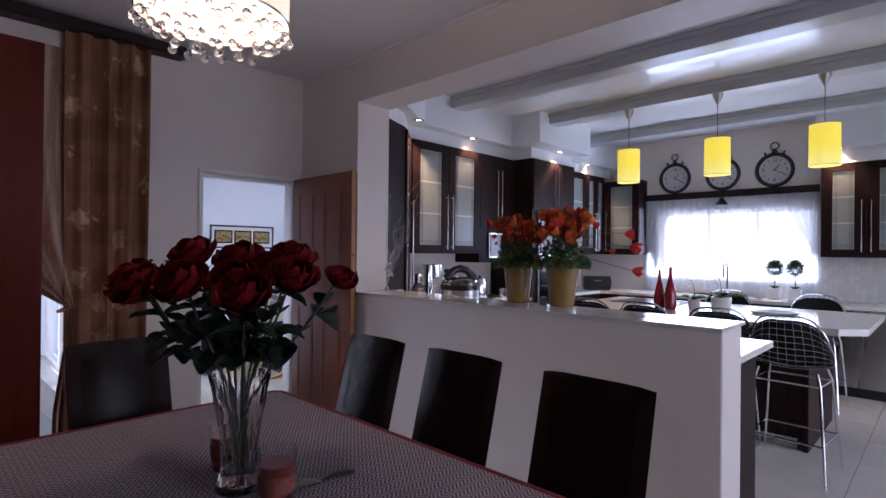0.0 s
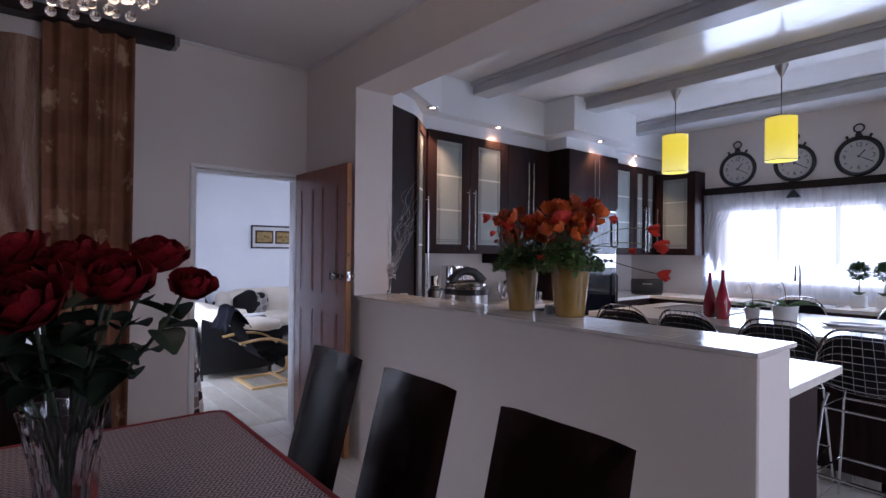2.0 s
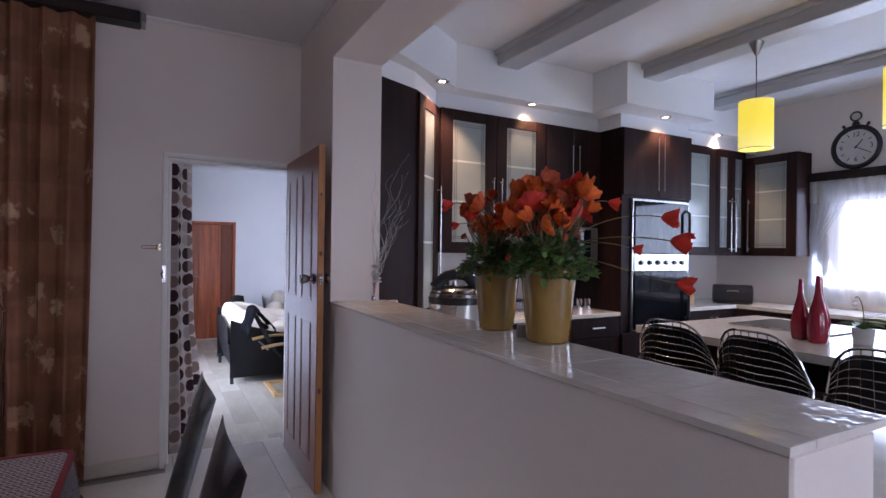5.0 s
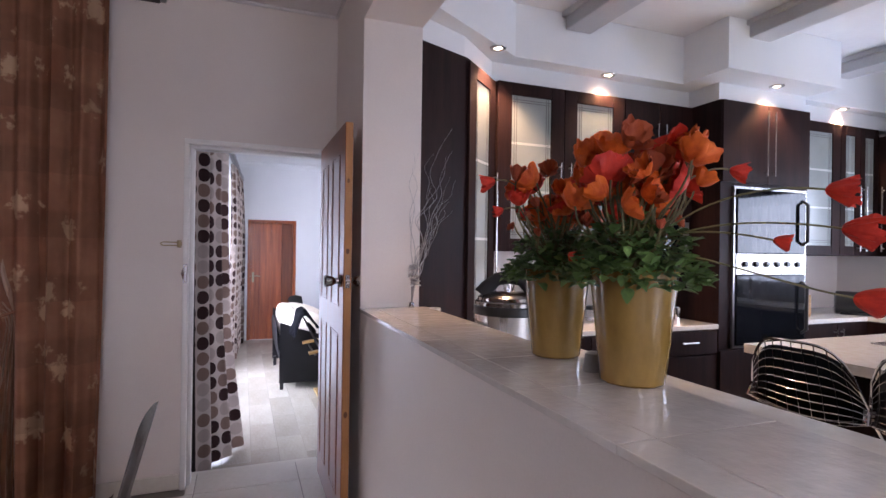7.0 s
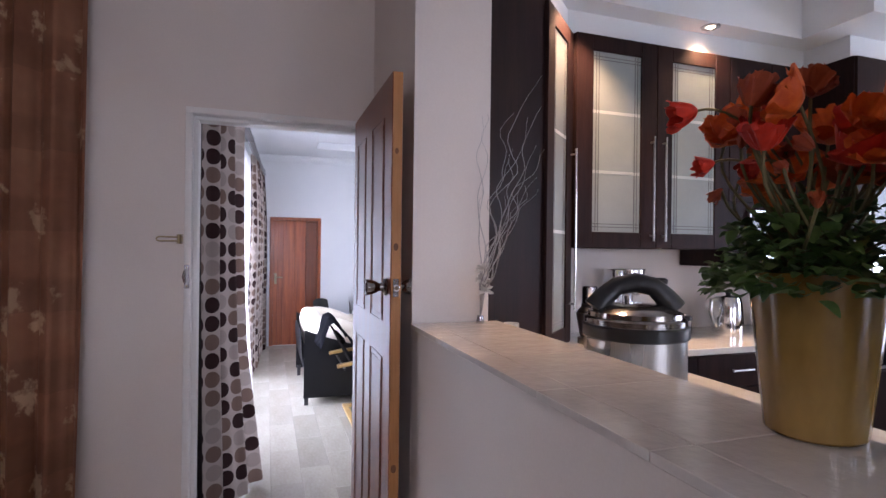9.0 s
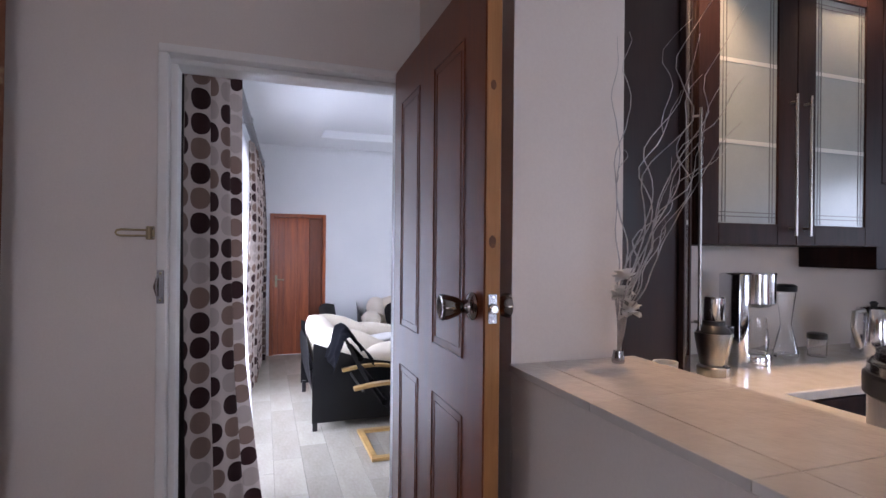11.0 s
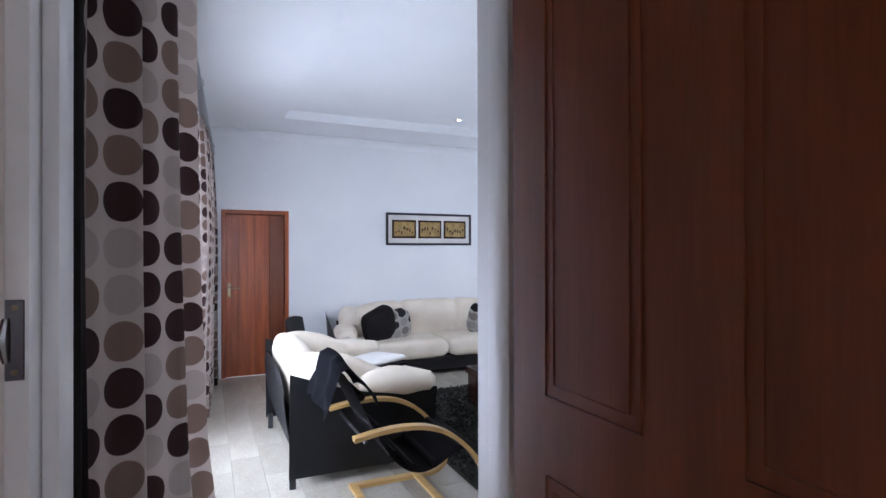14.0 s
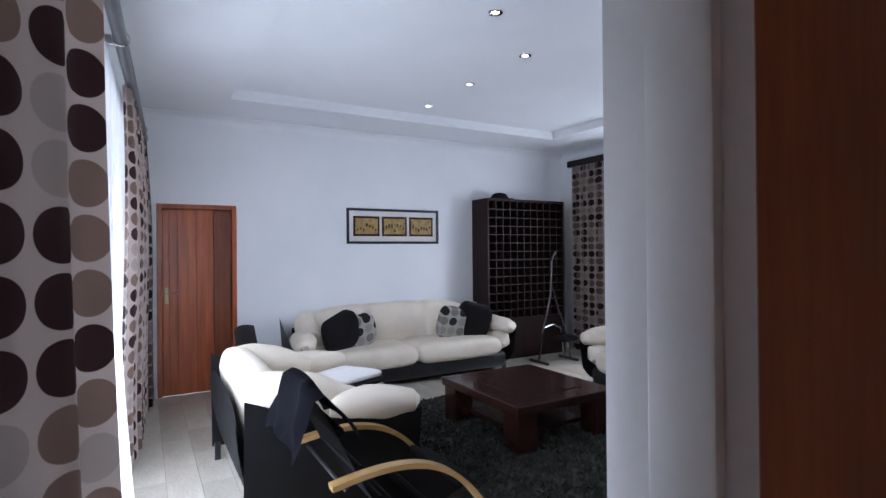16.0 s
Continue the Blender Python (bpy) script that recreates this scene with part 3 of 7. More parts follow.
TX0, TX1, TY0, TY1, TZ = -2.39, -0.62, 0.12, 1.31, 0.765
table = thing("dining_table", ((TX0 + TX1) / 2, (TY0 + TY1) / 2, 0), 0, "dark wooden dining table under a woven cloth", "table")
hx, hy = (TX1 - TX0) / 2, (TY1 - TY0) / 2
part("tabletop", boxes((-hx + 0.01, -hy + 0.01, TZ - 0.045, hx - 0.01, hy - 0.01, TZ - 0.006), bev=0.008), ESPRESSO_X, table)
for sx in (-1, 1):
    part("apron", boxes((sx * (hx - 0.10) - 0.012, -hy + 0.14, TZ - 0.14, sx * (hx - 0.10) + 0.012, hy - 0.14, TZ - 0.046)), ESPRESSO_X, table)
    part("apron", boxes((-hx + 0.14, sx * (hy - 0.10) - 0.012, TZ - 0.14, hx - 0.14, sx * (hy - 0.10) + 0.012, TZ - 0.046)), ESPRESSO_X, table)
    for sy in (-1, 1):
        part("leg", boxes((sx * (hx - 0.1) - 0.04, sy * (hy - 0.1) - 0.04, 0, sx * (hx - 0.1) + 0.04, sy * (hy - 0.1) + 0.04, TZ - 0.046), bev=0.005), ESPRESSO, table)


def rounded(x0, y0, x1, y1, r, n=6):
    pts = []
    for cx, cy, a0 in ((x1 - r, y1 - r, 0), (x0 + r, y1 - r, 90), (x0 + r, y0 + r, 180), (x1 - r, y0 + r, 270)):
        pts += [(cx + r * math.cos(radians(a0 + 90 * i / n)), cy + r * math.sin(radians(a0 + 90 * i / n))) for i in range(n + 1)]
    return pts


def cover(bm, drop, z, grow, zig):
    """Cloth over the table: a flat top and a hanging rim with slight folds."""
    lay = bm.loops.layers.uv.verify()
    ring = rounded(-hx - 0.004, -hy - 0.004, hx + 0.004, hy + 0.004, 0.05)
    top = [bm.verts.new((x, y, z)) for x, y in ring]
    f = bm.faces.new(top)
    for lp in f.loops:
        lp[lay].uv = lp.vert.co.xy
    n = len(ring)
    prev, zz = top, z
    for k, (out, dz) in enumerate(((0.004, 0.004), (0.007, 0.02), (grow, drop))):
        cur = []
        for i, (x, y) in enumerate(ring):
            nx, ny = (x / hx) ** 5, (y / hy) ** 5
            ln = math.hypot(nx, ny) or 1
            w = out + (0.006 * math.sin(i * 1.9) if k == 2 else 0)
            cur.append(bm.verts.new((x + nx / ln * w, y + ny / ln * w, z - dz)))
        for i in range(n):
            j = (i + 1) % n
            q = bm.faces.new((prev[i], prev[j], cur[j], cur[i]))
            for lp in q.loops:
                c = lp.vert.co
                lp[lay].uv = (c.x + (c.z - z) * 0.3, c.y + (z - c.z))
        prev = cur
    return prev


cloth = thing("tablecloth", ((TX0 + TX1) / 2, (TY0 + TY1) / 2, TZ), 0, "grey herringbone tablecloth with a red hem on the dining table", "tablecloth")
bm = bmesh.new()
last = cover(bm, 0.16, 0.0, 0.028, 0)
hem_pts = [v.co.copy() for v in last]
part("weave", bm, CLOTH, cloth)
ring = [(p.x * 1.006, p.y * 1.008, 0.0005) for p in (Vector((x, y, 0)) for x, y in rounded(-hx, -hy, hx, hy, 0.05))]
part("hem", tube(bmesh.new(), [(p.x, p.y, p.z) for p in hem_pts], 0.007, 6, True), HEM, cloth, "dark red hem")
part("edge_band", tube(bmesh.new(), ring, 0.011, 6, True, 0.35), HEM, cloth, "dark red band along the edge")


def dining_chair():
    c = thing("dining_chair", (0, 0, 0), 0, "dark brown leather high-backed dining chair", "chair", "chairs round the table")
    part("seat", boxes((-0.22, -0.20, 0.40, 0.22, 0.20, 0.49), bev=0.02, seg=3), BROWNLEATHER, c)

    def back(u, v):
        bow = 0.012 * math.cos(math.pi * (u - 0.5))
        return Vector((-0.215 + 0.43 * u, 0.150 + 0.155 * v - bow, 0.42 + 0.605 * v - 0.012 * (2 * u - 1) ** 4 * v))
    bm = sheet(bmesh.new(), back, 8, 8, None, 0.035)
    bmesh.ops.bevel(bm, geom=[e for e in bm.edges if len(e.link_faces) == 2 and e.calc_face_angle(0) > 0.8], offset=0.010, segments=2, affect="EDGES")
    part("backrest", bm, BROWNLEATHER, c)
    for sx in (-1, 1):
        part("leg", boxes((sx * 0.185 - 0.02, -0.185, 0, sx * 0.185 + 0.02, -0.145, 0.405), bev=0.004), ESPRESSO, c)
        bm = tube(bmesh.new(), [(sx * 0.185, 0.21, 0), (sx * 0.185, 0.185, 0.42)], 0.024, 4)
        part("leg", bm, ESPRESSO, c)
    return c


chair = dining_chair()
chair.matrix_basis = pose(-0.895, 1.405, 0, 0, 0, 0)
for x, y, rz in ((-1.526, 1.41, 0), (-2.11, 1.405, 1), (-2.57, 0.735, 90)):
    copy_thing(chair, pose(x, y, 0, 0, 0, rz))

# cut-glass vase with roses
VX, VY = -1.50, 0.70
vase = thing("glass_vase", (VX, VY, TZ), 0, "tall flared cut-glass vase on the tablecloth", "vase")


def flute(a, z):
    return 1 + 0.075 * math.cos(13 * a + 24 * z)


outer = [(0.066, 0.0), (0.068, 0.006), (0.058, 0.02), (0.050, 0.05), (0.049, 0.11), (0.056, 0.18), (0.068, 0.25), (0.084, 0.335)]
inner = [(0.078, 0.335), (0.062, 0.25), (0.049, 0.18), (0.041, 0.11), (0.039, 0.06), (0.034, 0.045)]
part("vessel", lathe(bmesh.new(), outer[2:] + inner, 56, wave=flute), CRYSTAL, vase)
part("foot", lathe(bmesh.new(), [(0.066, 0.0), (0.068, 0.006), (0.060, 0.018), (0.03, 0.0195)], 40), CRYSTAL, vase)
ROSE = surface("rose_petal", (0.060, 0.0016, 0.0030), (0.160, 0.0045, 0.008), 0.85, scale=30, grain=120, relief=0.2, spec=0.12)
ROSELEAF = surface("rose_leaf", (0.006, 0.012, 0.008), (0.015, 0.027, 0.014), 0.6, scale=20, grain=90, vary=0.3, spec=0.25)
STEM = surface("green_stem", (0.014, 0.026, 0.011), (0.03, 0.045, 0.02), 0.6, scale=20)


def rose(m, size, seed):
    """A full rose head: petals wrapped round a ball, the outer ones curling back."""
    rg = random.Random(seed)
    made = []
    for ring_i, (n, r, reach, curl) in enumerate(((2, 0.20, 0.86, 0.0), (3, 0.36, 0.82, 0.02), (4, 0.54, 0.77, 0.05), (5, 0.74, 0.70, 0.10), (5, 0.90, 0.62, 0.16), (6, 1.0, 0.54, 0.26))):
        for i in range(n):
            a = 2 * math.pi * (i + 0.41 * ring_i) / n + rg.uniform(-0.12, 0.12)
            wd = 2 * math.pi / n * 1.35
            lift = rg.uniform(0.94, 1.05)

            def f(u, v, a=a, wd=wd, r=r, reach=reach, curl=curl, lift=lift):
                k = 2 * u - 1
                th = math.pi * (0.04 + (reach - 0.04) * v * (1 - 0.13 * k * k * v)) * lift
                aa = a + wd * 0.5 * k * (0.45 + 0.55 * math.sin(math.pi * min(1, v * 0.8 + 0.12)))
                rr = size * (0.12 + (r - 0.12) * min(1, v * 2.2) ** 0.6) * (1 + 0.05 * k * k)
                x = rr * math.sin(th) + size * curl * max(0, v - 0.6) ** 1.5 * 3.2
                z = -0.92 * size * (0.35 + 0.65 * r) * math.cos(th) - size * curl * max(0, v - 0.75) * 1.2
                return m @ Vector((x * math.cos(aa), x * math.sin(aa), z + 0.5 * size))
            made.append((ring_i, sheet(bmesh.new(), f, 6, 8)))
    return made


def leaf_blade(bm, base, tip, width, sag=0.02):
    base, tip = Vector(base), Vector(tip)
    d = tip - base
    side = d.cross(Vector((0, 0, 1)))
    if side.length < 1e-5:
        side = Vector((1, 0, 0))
    side = side.normalized()

    def f(u, v):
        w = width * math.sin(math.pi * min(1, v * 0.95 + 0.03)) ** 0.8
        p = base + d * v + side * (u - 0.5) * w
        p.z += 0.25 * width * abs(2 * u - 1) * math.sin(math.pi * v) - sag * v * v
        return p
    return sheet(bm, f, 2, 5)


rg = random.Random(11)
heads = [(-0.34, 0.00, 0.625), (-0.26, 0.12, 0.64), (-0.25, -0.10, 0.615), (-0.115, -0.13, 0.625), (-0.17, 0.04, 0.70), (-0.03, 0.06, 0.685), (0.01, -0.08, 0.63), (0.09, 0.04, 0.655), (0.11, 0.17, 0.69), (0.17, -0.03, 0.64), (0.305, 0.04, 0.635), (-0.07, 0.20, 0.64), (0.07, -0.15, 0.60)]
for i, (dx, dy, dz) in enumerate(heads):
    # local right of the first view runs along (0.72, 0.69)
    dx *= 0.93
    x, y = dx * 0.72 - dy * 0.69, dx * 0.69 + dy * 0.72
    st = thing("artificial_rose", (VX, VY, TZ + 0.05), 0, "dark red artificial rose standing in the glass vase", "flower", "roses in the vase")
    hz = dz - 0.05
    a, b = rg.uniform(-0.012, 0.012), rg.uniform(-0.012, 0.012)
    pts = bezier((a, b, 0.002), (a * 1.5 + x * 0.02, b * 1.5 + y * 0.02, 0.30), (x * 0.62, y * 0.62, hz - 0.24), (x, y, hz), 10)
    part("stem", tube(bmesh.new(), pts, 0.0042, 6), STEM, st)
    tilt = Matrix.Translation((x, y, hz - 0.03)) @ Vector((x * 0.9 + 0.20, y * 0.9 - 0.20, 0.5)).to_track_quat("Z", "Y").to_matrix().to_4x4()
    petals = rose(tilt, 0.064 if i != 10 else 0.044, i)
    heart = part("bloom", petals[0][1], ROSE, st, "full dark red bloom")
    for _, pb in petals[1:]:
        part("petal", pb, ROSE, heart)
    bm = bmesh.new()
    for k in range(7):
        p = pts[6 + k % 4]
        ang = rg.uniform(0, 6.28)
        q = p + Vector((0.095 * math.cos(ang), 0.095 * math.sin(ang), rg.uniform(-0.03, 0.02)))
        leaf_blade(bm, p, q, rg.uniform(0.065, 0.09))
    part("leaves", bm, ROSELEAF, st)

# candle glasses and a spoon on the cloth
JELLY = surface("red_wax", (0.20, 0.020, 0.018), (0.30, 0.040, 0.032), 0.35, scale=12, relief=0.05)
LABEL = surface("paper_label", (0.17, 0.035, 0.026), (0.24, 0.07, 0.05), 0.7, scale=20)


def candle_glass(x, y):
    g = thing("candle_glass", (x, y, TZ), 0, "red candle in a tapered clear glass tumbler", "candle", "candle glasses on the table")
    part("tumbler", lathe(bmesh.new(), [(0.043, 0), (0.045, 0.004), (0.055, 0.145), (0.053, 0.145), (0.043, 0.010)], 30), GLASS, g)
    part("wax", lathe(bmesh.new(), [(0.0415, 0.0108), (0.0495, 0.105), (0.047, 0.107), (0.004, 0.106)], 30), JELLY, g, "red wax")
    bm = lathe(bmesh.new(), [(0.0475, 0.032), (0.0515, 0.082), (0.0518, 0.082), (0.0478, 0.032)], 30, cap=False)
    part("paper_label", bm, LABEL, g)
    return g


cg = candle_glass(-1.345, 0.735)
copy_thing(cg, pose(-1.665, 0.735, TZ))
spoon = thing("serving_spoon", (-1.352, 0.892, TZ), 81, "steel serving spoon with a black handle on the cloth", "spoon")
bm = sheet(bmesh.new(), lambda u, v: Vector((-0.10 + 0.10 * u, (v - 0.5) * 0.046 * math.sin(math.pi * min(0.98, u + 0.06)) ** 0.6, 0.004 + 0.010 * (2 * v - 1) ** 2 * math.sin(math.pi * u))), 10, 6, None, 0.0015)
part("bowl", bm, STEEL, spoon)
part("handle", tube(bmesh.new(), [(-0.004, 0, 0.007), (0.03, 0, 0.014), (0.07, 0, 0.013), (0.10, 0, 0.010)], [0.004, 0.009, 0.013, 0.011], 8, False, 0.6), BLACK, spoon, "black plastic handle")

# chandelier: pleated drum with hanging glass drops
CHX, CHY, CHZ = -1.66, 0.68, 2.185
DRUM = bpy.data.materials.new("warm_fabric_shade")
DRUM.use_nodes = True
_t = DRUM.node_tree
_b = _t.nodes["Principled BSDF"]
_b.inputs["Base Color"].default_value = (0.62, 0.55, 0.44, 1)
_b.inputs["Emission Color"].default_value = (1.0, 0.80, 0.52, 1)
_n = noise_tex(_t, coords(_t, (40, 40, 0.5)), 4.0)
_t.links.new(calc(_t, "MULTIPLY_ADD", _n, 1.6, 0.1), _b.inputs["Emission Strength"])
chand = thing("chandelier", (CHX, CHY, CHZ), 0, "lit cream drum chandelier hung with glass drops", "chandelier")
R = 0.222
part("drum_shade", lathe(bmesh.new(), [(R, 0.0), (R, 0.24), (R - 0.004, 0.24), (R - 0.004, 0.0)], 96, wave=lambda a, z: 1 + 0.004 * math.cos(48 * a), cap=False), DRUM, chand, "pleated cream drum shade, lit")
for z in (0.0, 0.24):
    bm = tube(bmesh.new(), [(R * 1.004 * math.cos(i * math.pi / 24), R * 1.004 * math.sin(i * math.pi / 24), z) for i in range(48)], 0.004, 6, True)
    part("rim", bm, STEEL, chand)
part("rod", lathe(bmesh.new(), [(0.008, 0.2), (0.008, HD - CHZ - 0.03)], 12), CHROME, chand)
part("ceiling_rose", lathe(bmesh.new(), [(0.06, HD - CHZ - 0.03), (0.07, HD - CHZ - 0.001)], 24), CHROME, chand)
part("spoke", boxes((-R, -0.004, 0.2, R, 0.004, 0.206), (-0.004, -R, 0.207, 0.004, R, 0.213)), CHROME, chand)
WARMBULB = glow("warm_bulb", (1.0, 0.80, 0.52), 9)
for i in range(4):
    a = math.pi / 4 + i * math.pi / 2
    part("bulb", lathe(bmesh.new(), [(0.012, 0.10), (0.024, 0.12), (0.026, 0.15), (0.012, 0.19)], 12, (0.12 * math.cos(a), 0.12 * math.sin(a), 0)), WARMBULB, chand, "glowing bulb")
drop = lathe(bmesh.new(), [(0.0014, 0.085), (0.0014, 0.030), (0.006, 0.028), (0.012, 0.022), (0.0145, 0.014), (0.012, 0.005), (0.006, 0.001), (0.001, 0.0)], 12)
first = part("glass_drop", drop, CRYSTAL, chand, "clear glass teardrop")
first.matrix_basis = pose(R * 0.96, 0, -0.06)
dg = random.Random(4)
for ring_i, (rr, n, zz) in enumerate(((0.222, 26, -0.055), (0.20, 20, -0.04), (0.16, 14, -0.065), (0.11, 10, -0.05), (0.05, 5, -0.06))):
    for i in range(n):
        a = 2 * math.pi * (i + 0.5 * ring_i) / n
        o = new("glass_drop", first.data)
        o.parent = chand
        o.matrix_basis = pose(rr * math.cos(a), rr * math.sin(a), zz + dg.uniform(-0.022, 0.022))
lamp("chandelier_light", "POINT", Matrix.Translation((CHX, CHY, CHZ + 0.205)), 16, (1, 0.84, 0.66), radius=0.04)

# curtains of the dining window
m_, t_, b_ = base_mat("brown_floral_cloth", 0.8, 0, 0.25)
v_ = coords(t_, (1, 1, 1), "UV")
col_ = mix(t_, ramp(t_, noise_tex(t_, v_, 3, 4), 0.35, 0.65), (0.20, 0.084, 0.048), (0.30, 0.145, 0.085))
vor_ = node(t_, "ShaderNodeTexVoronoi", Scale=4.6, Randomness=0.7)
t_.links.new(v_, vor_.inputs["Vector"])
wob_ = calc(t_, "MULTIPLY_ADD", noise_tex(t_, v_, 22, 4), 0.8, -0.40)
fl_ = ramp(t_, calc(t_, "ADD", vor_.outputs["Distance"], wob_), 0.22, 0.34, (1, 1, 1, 1), (0, 0, 0, 1))
col_ = mix(t_, calc(t_, "MULTIPLY", fl_, 0.70), col_, (0.60, 0.42, 0.27, 1))
sep_ = t_.nodes.new("ShaderNodeSeparateXYZ")
t_.links.new(v_, sep_.inputs[0])
band_ = ramp(t_, calc(t_, "FRACT", calc(t_, "MULTIPLY", sep_.outputs[1], 2.9)), 0.55, 0.62)
col_ = mix(t_, calc(t_, "MULTIPLY", band_, 0.25), col_, (0.10, 0.045, 0.026, 1))
t_.links.new(col_, b_.inputs["Base Color"])
bump(t_, b_, noise_tex(t_, v_, 260, 2), 0.3, 0.001)
FLORAL = m_


def curtain(name, a, b, z0, z1, waves, amp, material, label, flare=0.0, bow=None, gather=0.7, nu=None, seed=0.0):
    """A hanging curtain between plan points a and b, folded, from z1 down to z0."""
    a, b = Vector((*a, 0)), Vector((*b, 0))
    d = b - a
    n = Vector((-d.y, d.x, 0)).normalized()
    ln = d.length

    def f(u, v):
        ph = 2 * math.pi * waves * u + 0.9 * noise.noise(Vector((u * 3 + seed, v * 1.2, seed)))
        k = amp * (gather + (1 - gather) * v) * (1 + 0.5 * noise.noise(Vector((u * 5, v * 1.5, seed + 4))))
        w = k * (math.sin(ph) + 0.25 * math.sin(2.7 * ph + seed))
        x = 0.5 + (u - 0.5) * (1 + flare * v * v)
        p = a + d * x + n * w
        if bow:
            p += n * bow(u, v)
        p.z = z1 + (z0 - z1) * v
        return p
    nu = nu or int(waves * 14)
    run = [0.0]
    for i in range(nu):
        run.append(run[-1] + (f((i + 1) / nu, 0.45) - f(i / nu, 0.45)).length)
    bm = sheet(bmesh.new(), f, nu, 26, lambda u, v: (run[round(u * nu)], v * (z1 - z0)), 0)
    c = thing(name, (0, 0, 0), 0, label, "curtain")
    part("cloth", bm, material, c, smooth=80)
    return c


curtain("floral_curtain", (WX + 0.085, 0.72), (WX + 0.085, 1.215), 0.03, 2.86, 3.6, 0.048, FLORAL, "brown floral curtain hanging beside the dining window", flare=-0.12, seed=1.3)
REDWOOD = wood("red_stained_wood", (0.080, 0.008, 0.0045), (0.112, 0.013, 0.008), 0.5, "z", 0.0, spec=0.15)
cab = thing("tall_cabinet", (-3.10, -0.22, 0), 90, "tall plain red-stained wooden cabinet beside the dining window", "cabinet")
part("body", boxes((-0.72, 0.022, 0.0, 0.69, 0.50, 2.44), bev=0.004), REDWOOD, cab)
for xa, xb in ((-0.72, -0.017), (-0.013, 0.69)):
    part("door", boxes((xa + 0.001, 0.0, 0.06, xb - 0.001, 0.0215, 2.435), bev=0.003), REDWOOD, cab)
part("plinth", boxes((-0.70, 0.03, 0.0, 0.67, 0.04, 0.058)), ESPRESSO, cab)
SATIN = surface("striped_satin", (0.17, 0.080, 0.048), (0.40, 0.27, 0.19), 0.27, scale=9, grain=240, relief=0.2, stretch=(1, 1, 0.08))


def swag(u, v):
    """The tied-back under-curtain: full at the top, pinched at its tie, loose below; its unseen spread behind the
    cabinet is added to block daylight.
    """
    pinch = math.exp(-((v - 0.63) / 0.16) ** 2)
    left = -0.75 + 1.515 * min(1, v / 0.63) ** 1.6 if v < 0.63 else 0.765 - 0.085 * min(1, (v - 0.63) / 0.25)
    y = left + (0.80 - left) * u
    x = WX + 0.045 + 0.036 * math.sin(u * 23 + 3 * v) * (1 - 0.5 * pinch)
    return Vector((x, y, 2.74 - 2.66 * v))


tie = thing("tied_curtain", (0, 0, 0), 0, "brown satin under-curtain tied back beside the window", "curtain")
part("cloth", sheet(bmesh.new(), swag, 48, 40, lambda u, v: (u, v)), SATIN, tie, smooth=80)
part("tie", tube(bmesh.new(), [(WX + 0.045 + 0.045 * math.cos(i * math.pi / 8), 0.76 + 0.055 * math.sin(i * math.pi / 8), 1.07 + 0.02 * math.sin(i * math.pi / 8)) for i in range(16)], 0.009, 6, True), FLORAL, tie)
pel = thing("curtain_rail", (0, 0, 0), 0, "dark wooden curtain pelmet above the dining window", "curtain rail")
part("pelmet_board", boxes((WX + 0.001, -1.7, 2.862, WX + 0.135, 1.45, 2.938), bev=0.006), ESPRESSO_X, pel)
part("end_cap", boxes((WX + 0.003, 1.45, 2.868, WX + 0.13, 1.482, 2.934), bev=0.006), STEEL, pel, "silver end cap")

# ---- kitchen things ----
FROST = surface("frosted_glass", (0.25, 0.275, 0.27), (0.32, 0.345, 0.335), 0.20, scale=2, grain=300, relief=0.05)
SHELFLINE = surface("shelf_edge", (0.42, 0.43, 0.42), (0.48, 0.49, 0.48), 0.3)
FROSTLINE = surface("etched_line", (0.07, 0.07, 0.07), (0.10, 0.10, 0.10), 0.3, relief=0)
SPLASH = surface("glazed_wall_tile", (0.64, 0.62, 0.60), (0.70, 0.68, 0.66), 0.16, scale=3, grain=40, relief=0.05, vary=0.12)


def bar_handle(parent, z0, z1, off=0.03):
    """A long steel bar on two posts, upright, standing off local -y at the origin."""
    h = part("handle", tube(bmesh.new(), [(0, -off, z0), (0, -off, z1)], 0.006, 8), STEEL, parent, "long brushed steel bar handle")
    for z in (z0 + 0.03, z1 - 0.03):
        part("post", tube(bmesh.new(), [(0, 0.001, z), (0, -off, z)], 0.005, 8), STEEL, h)
    return h


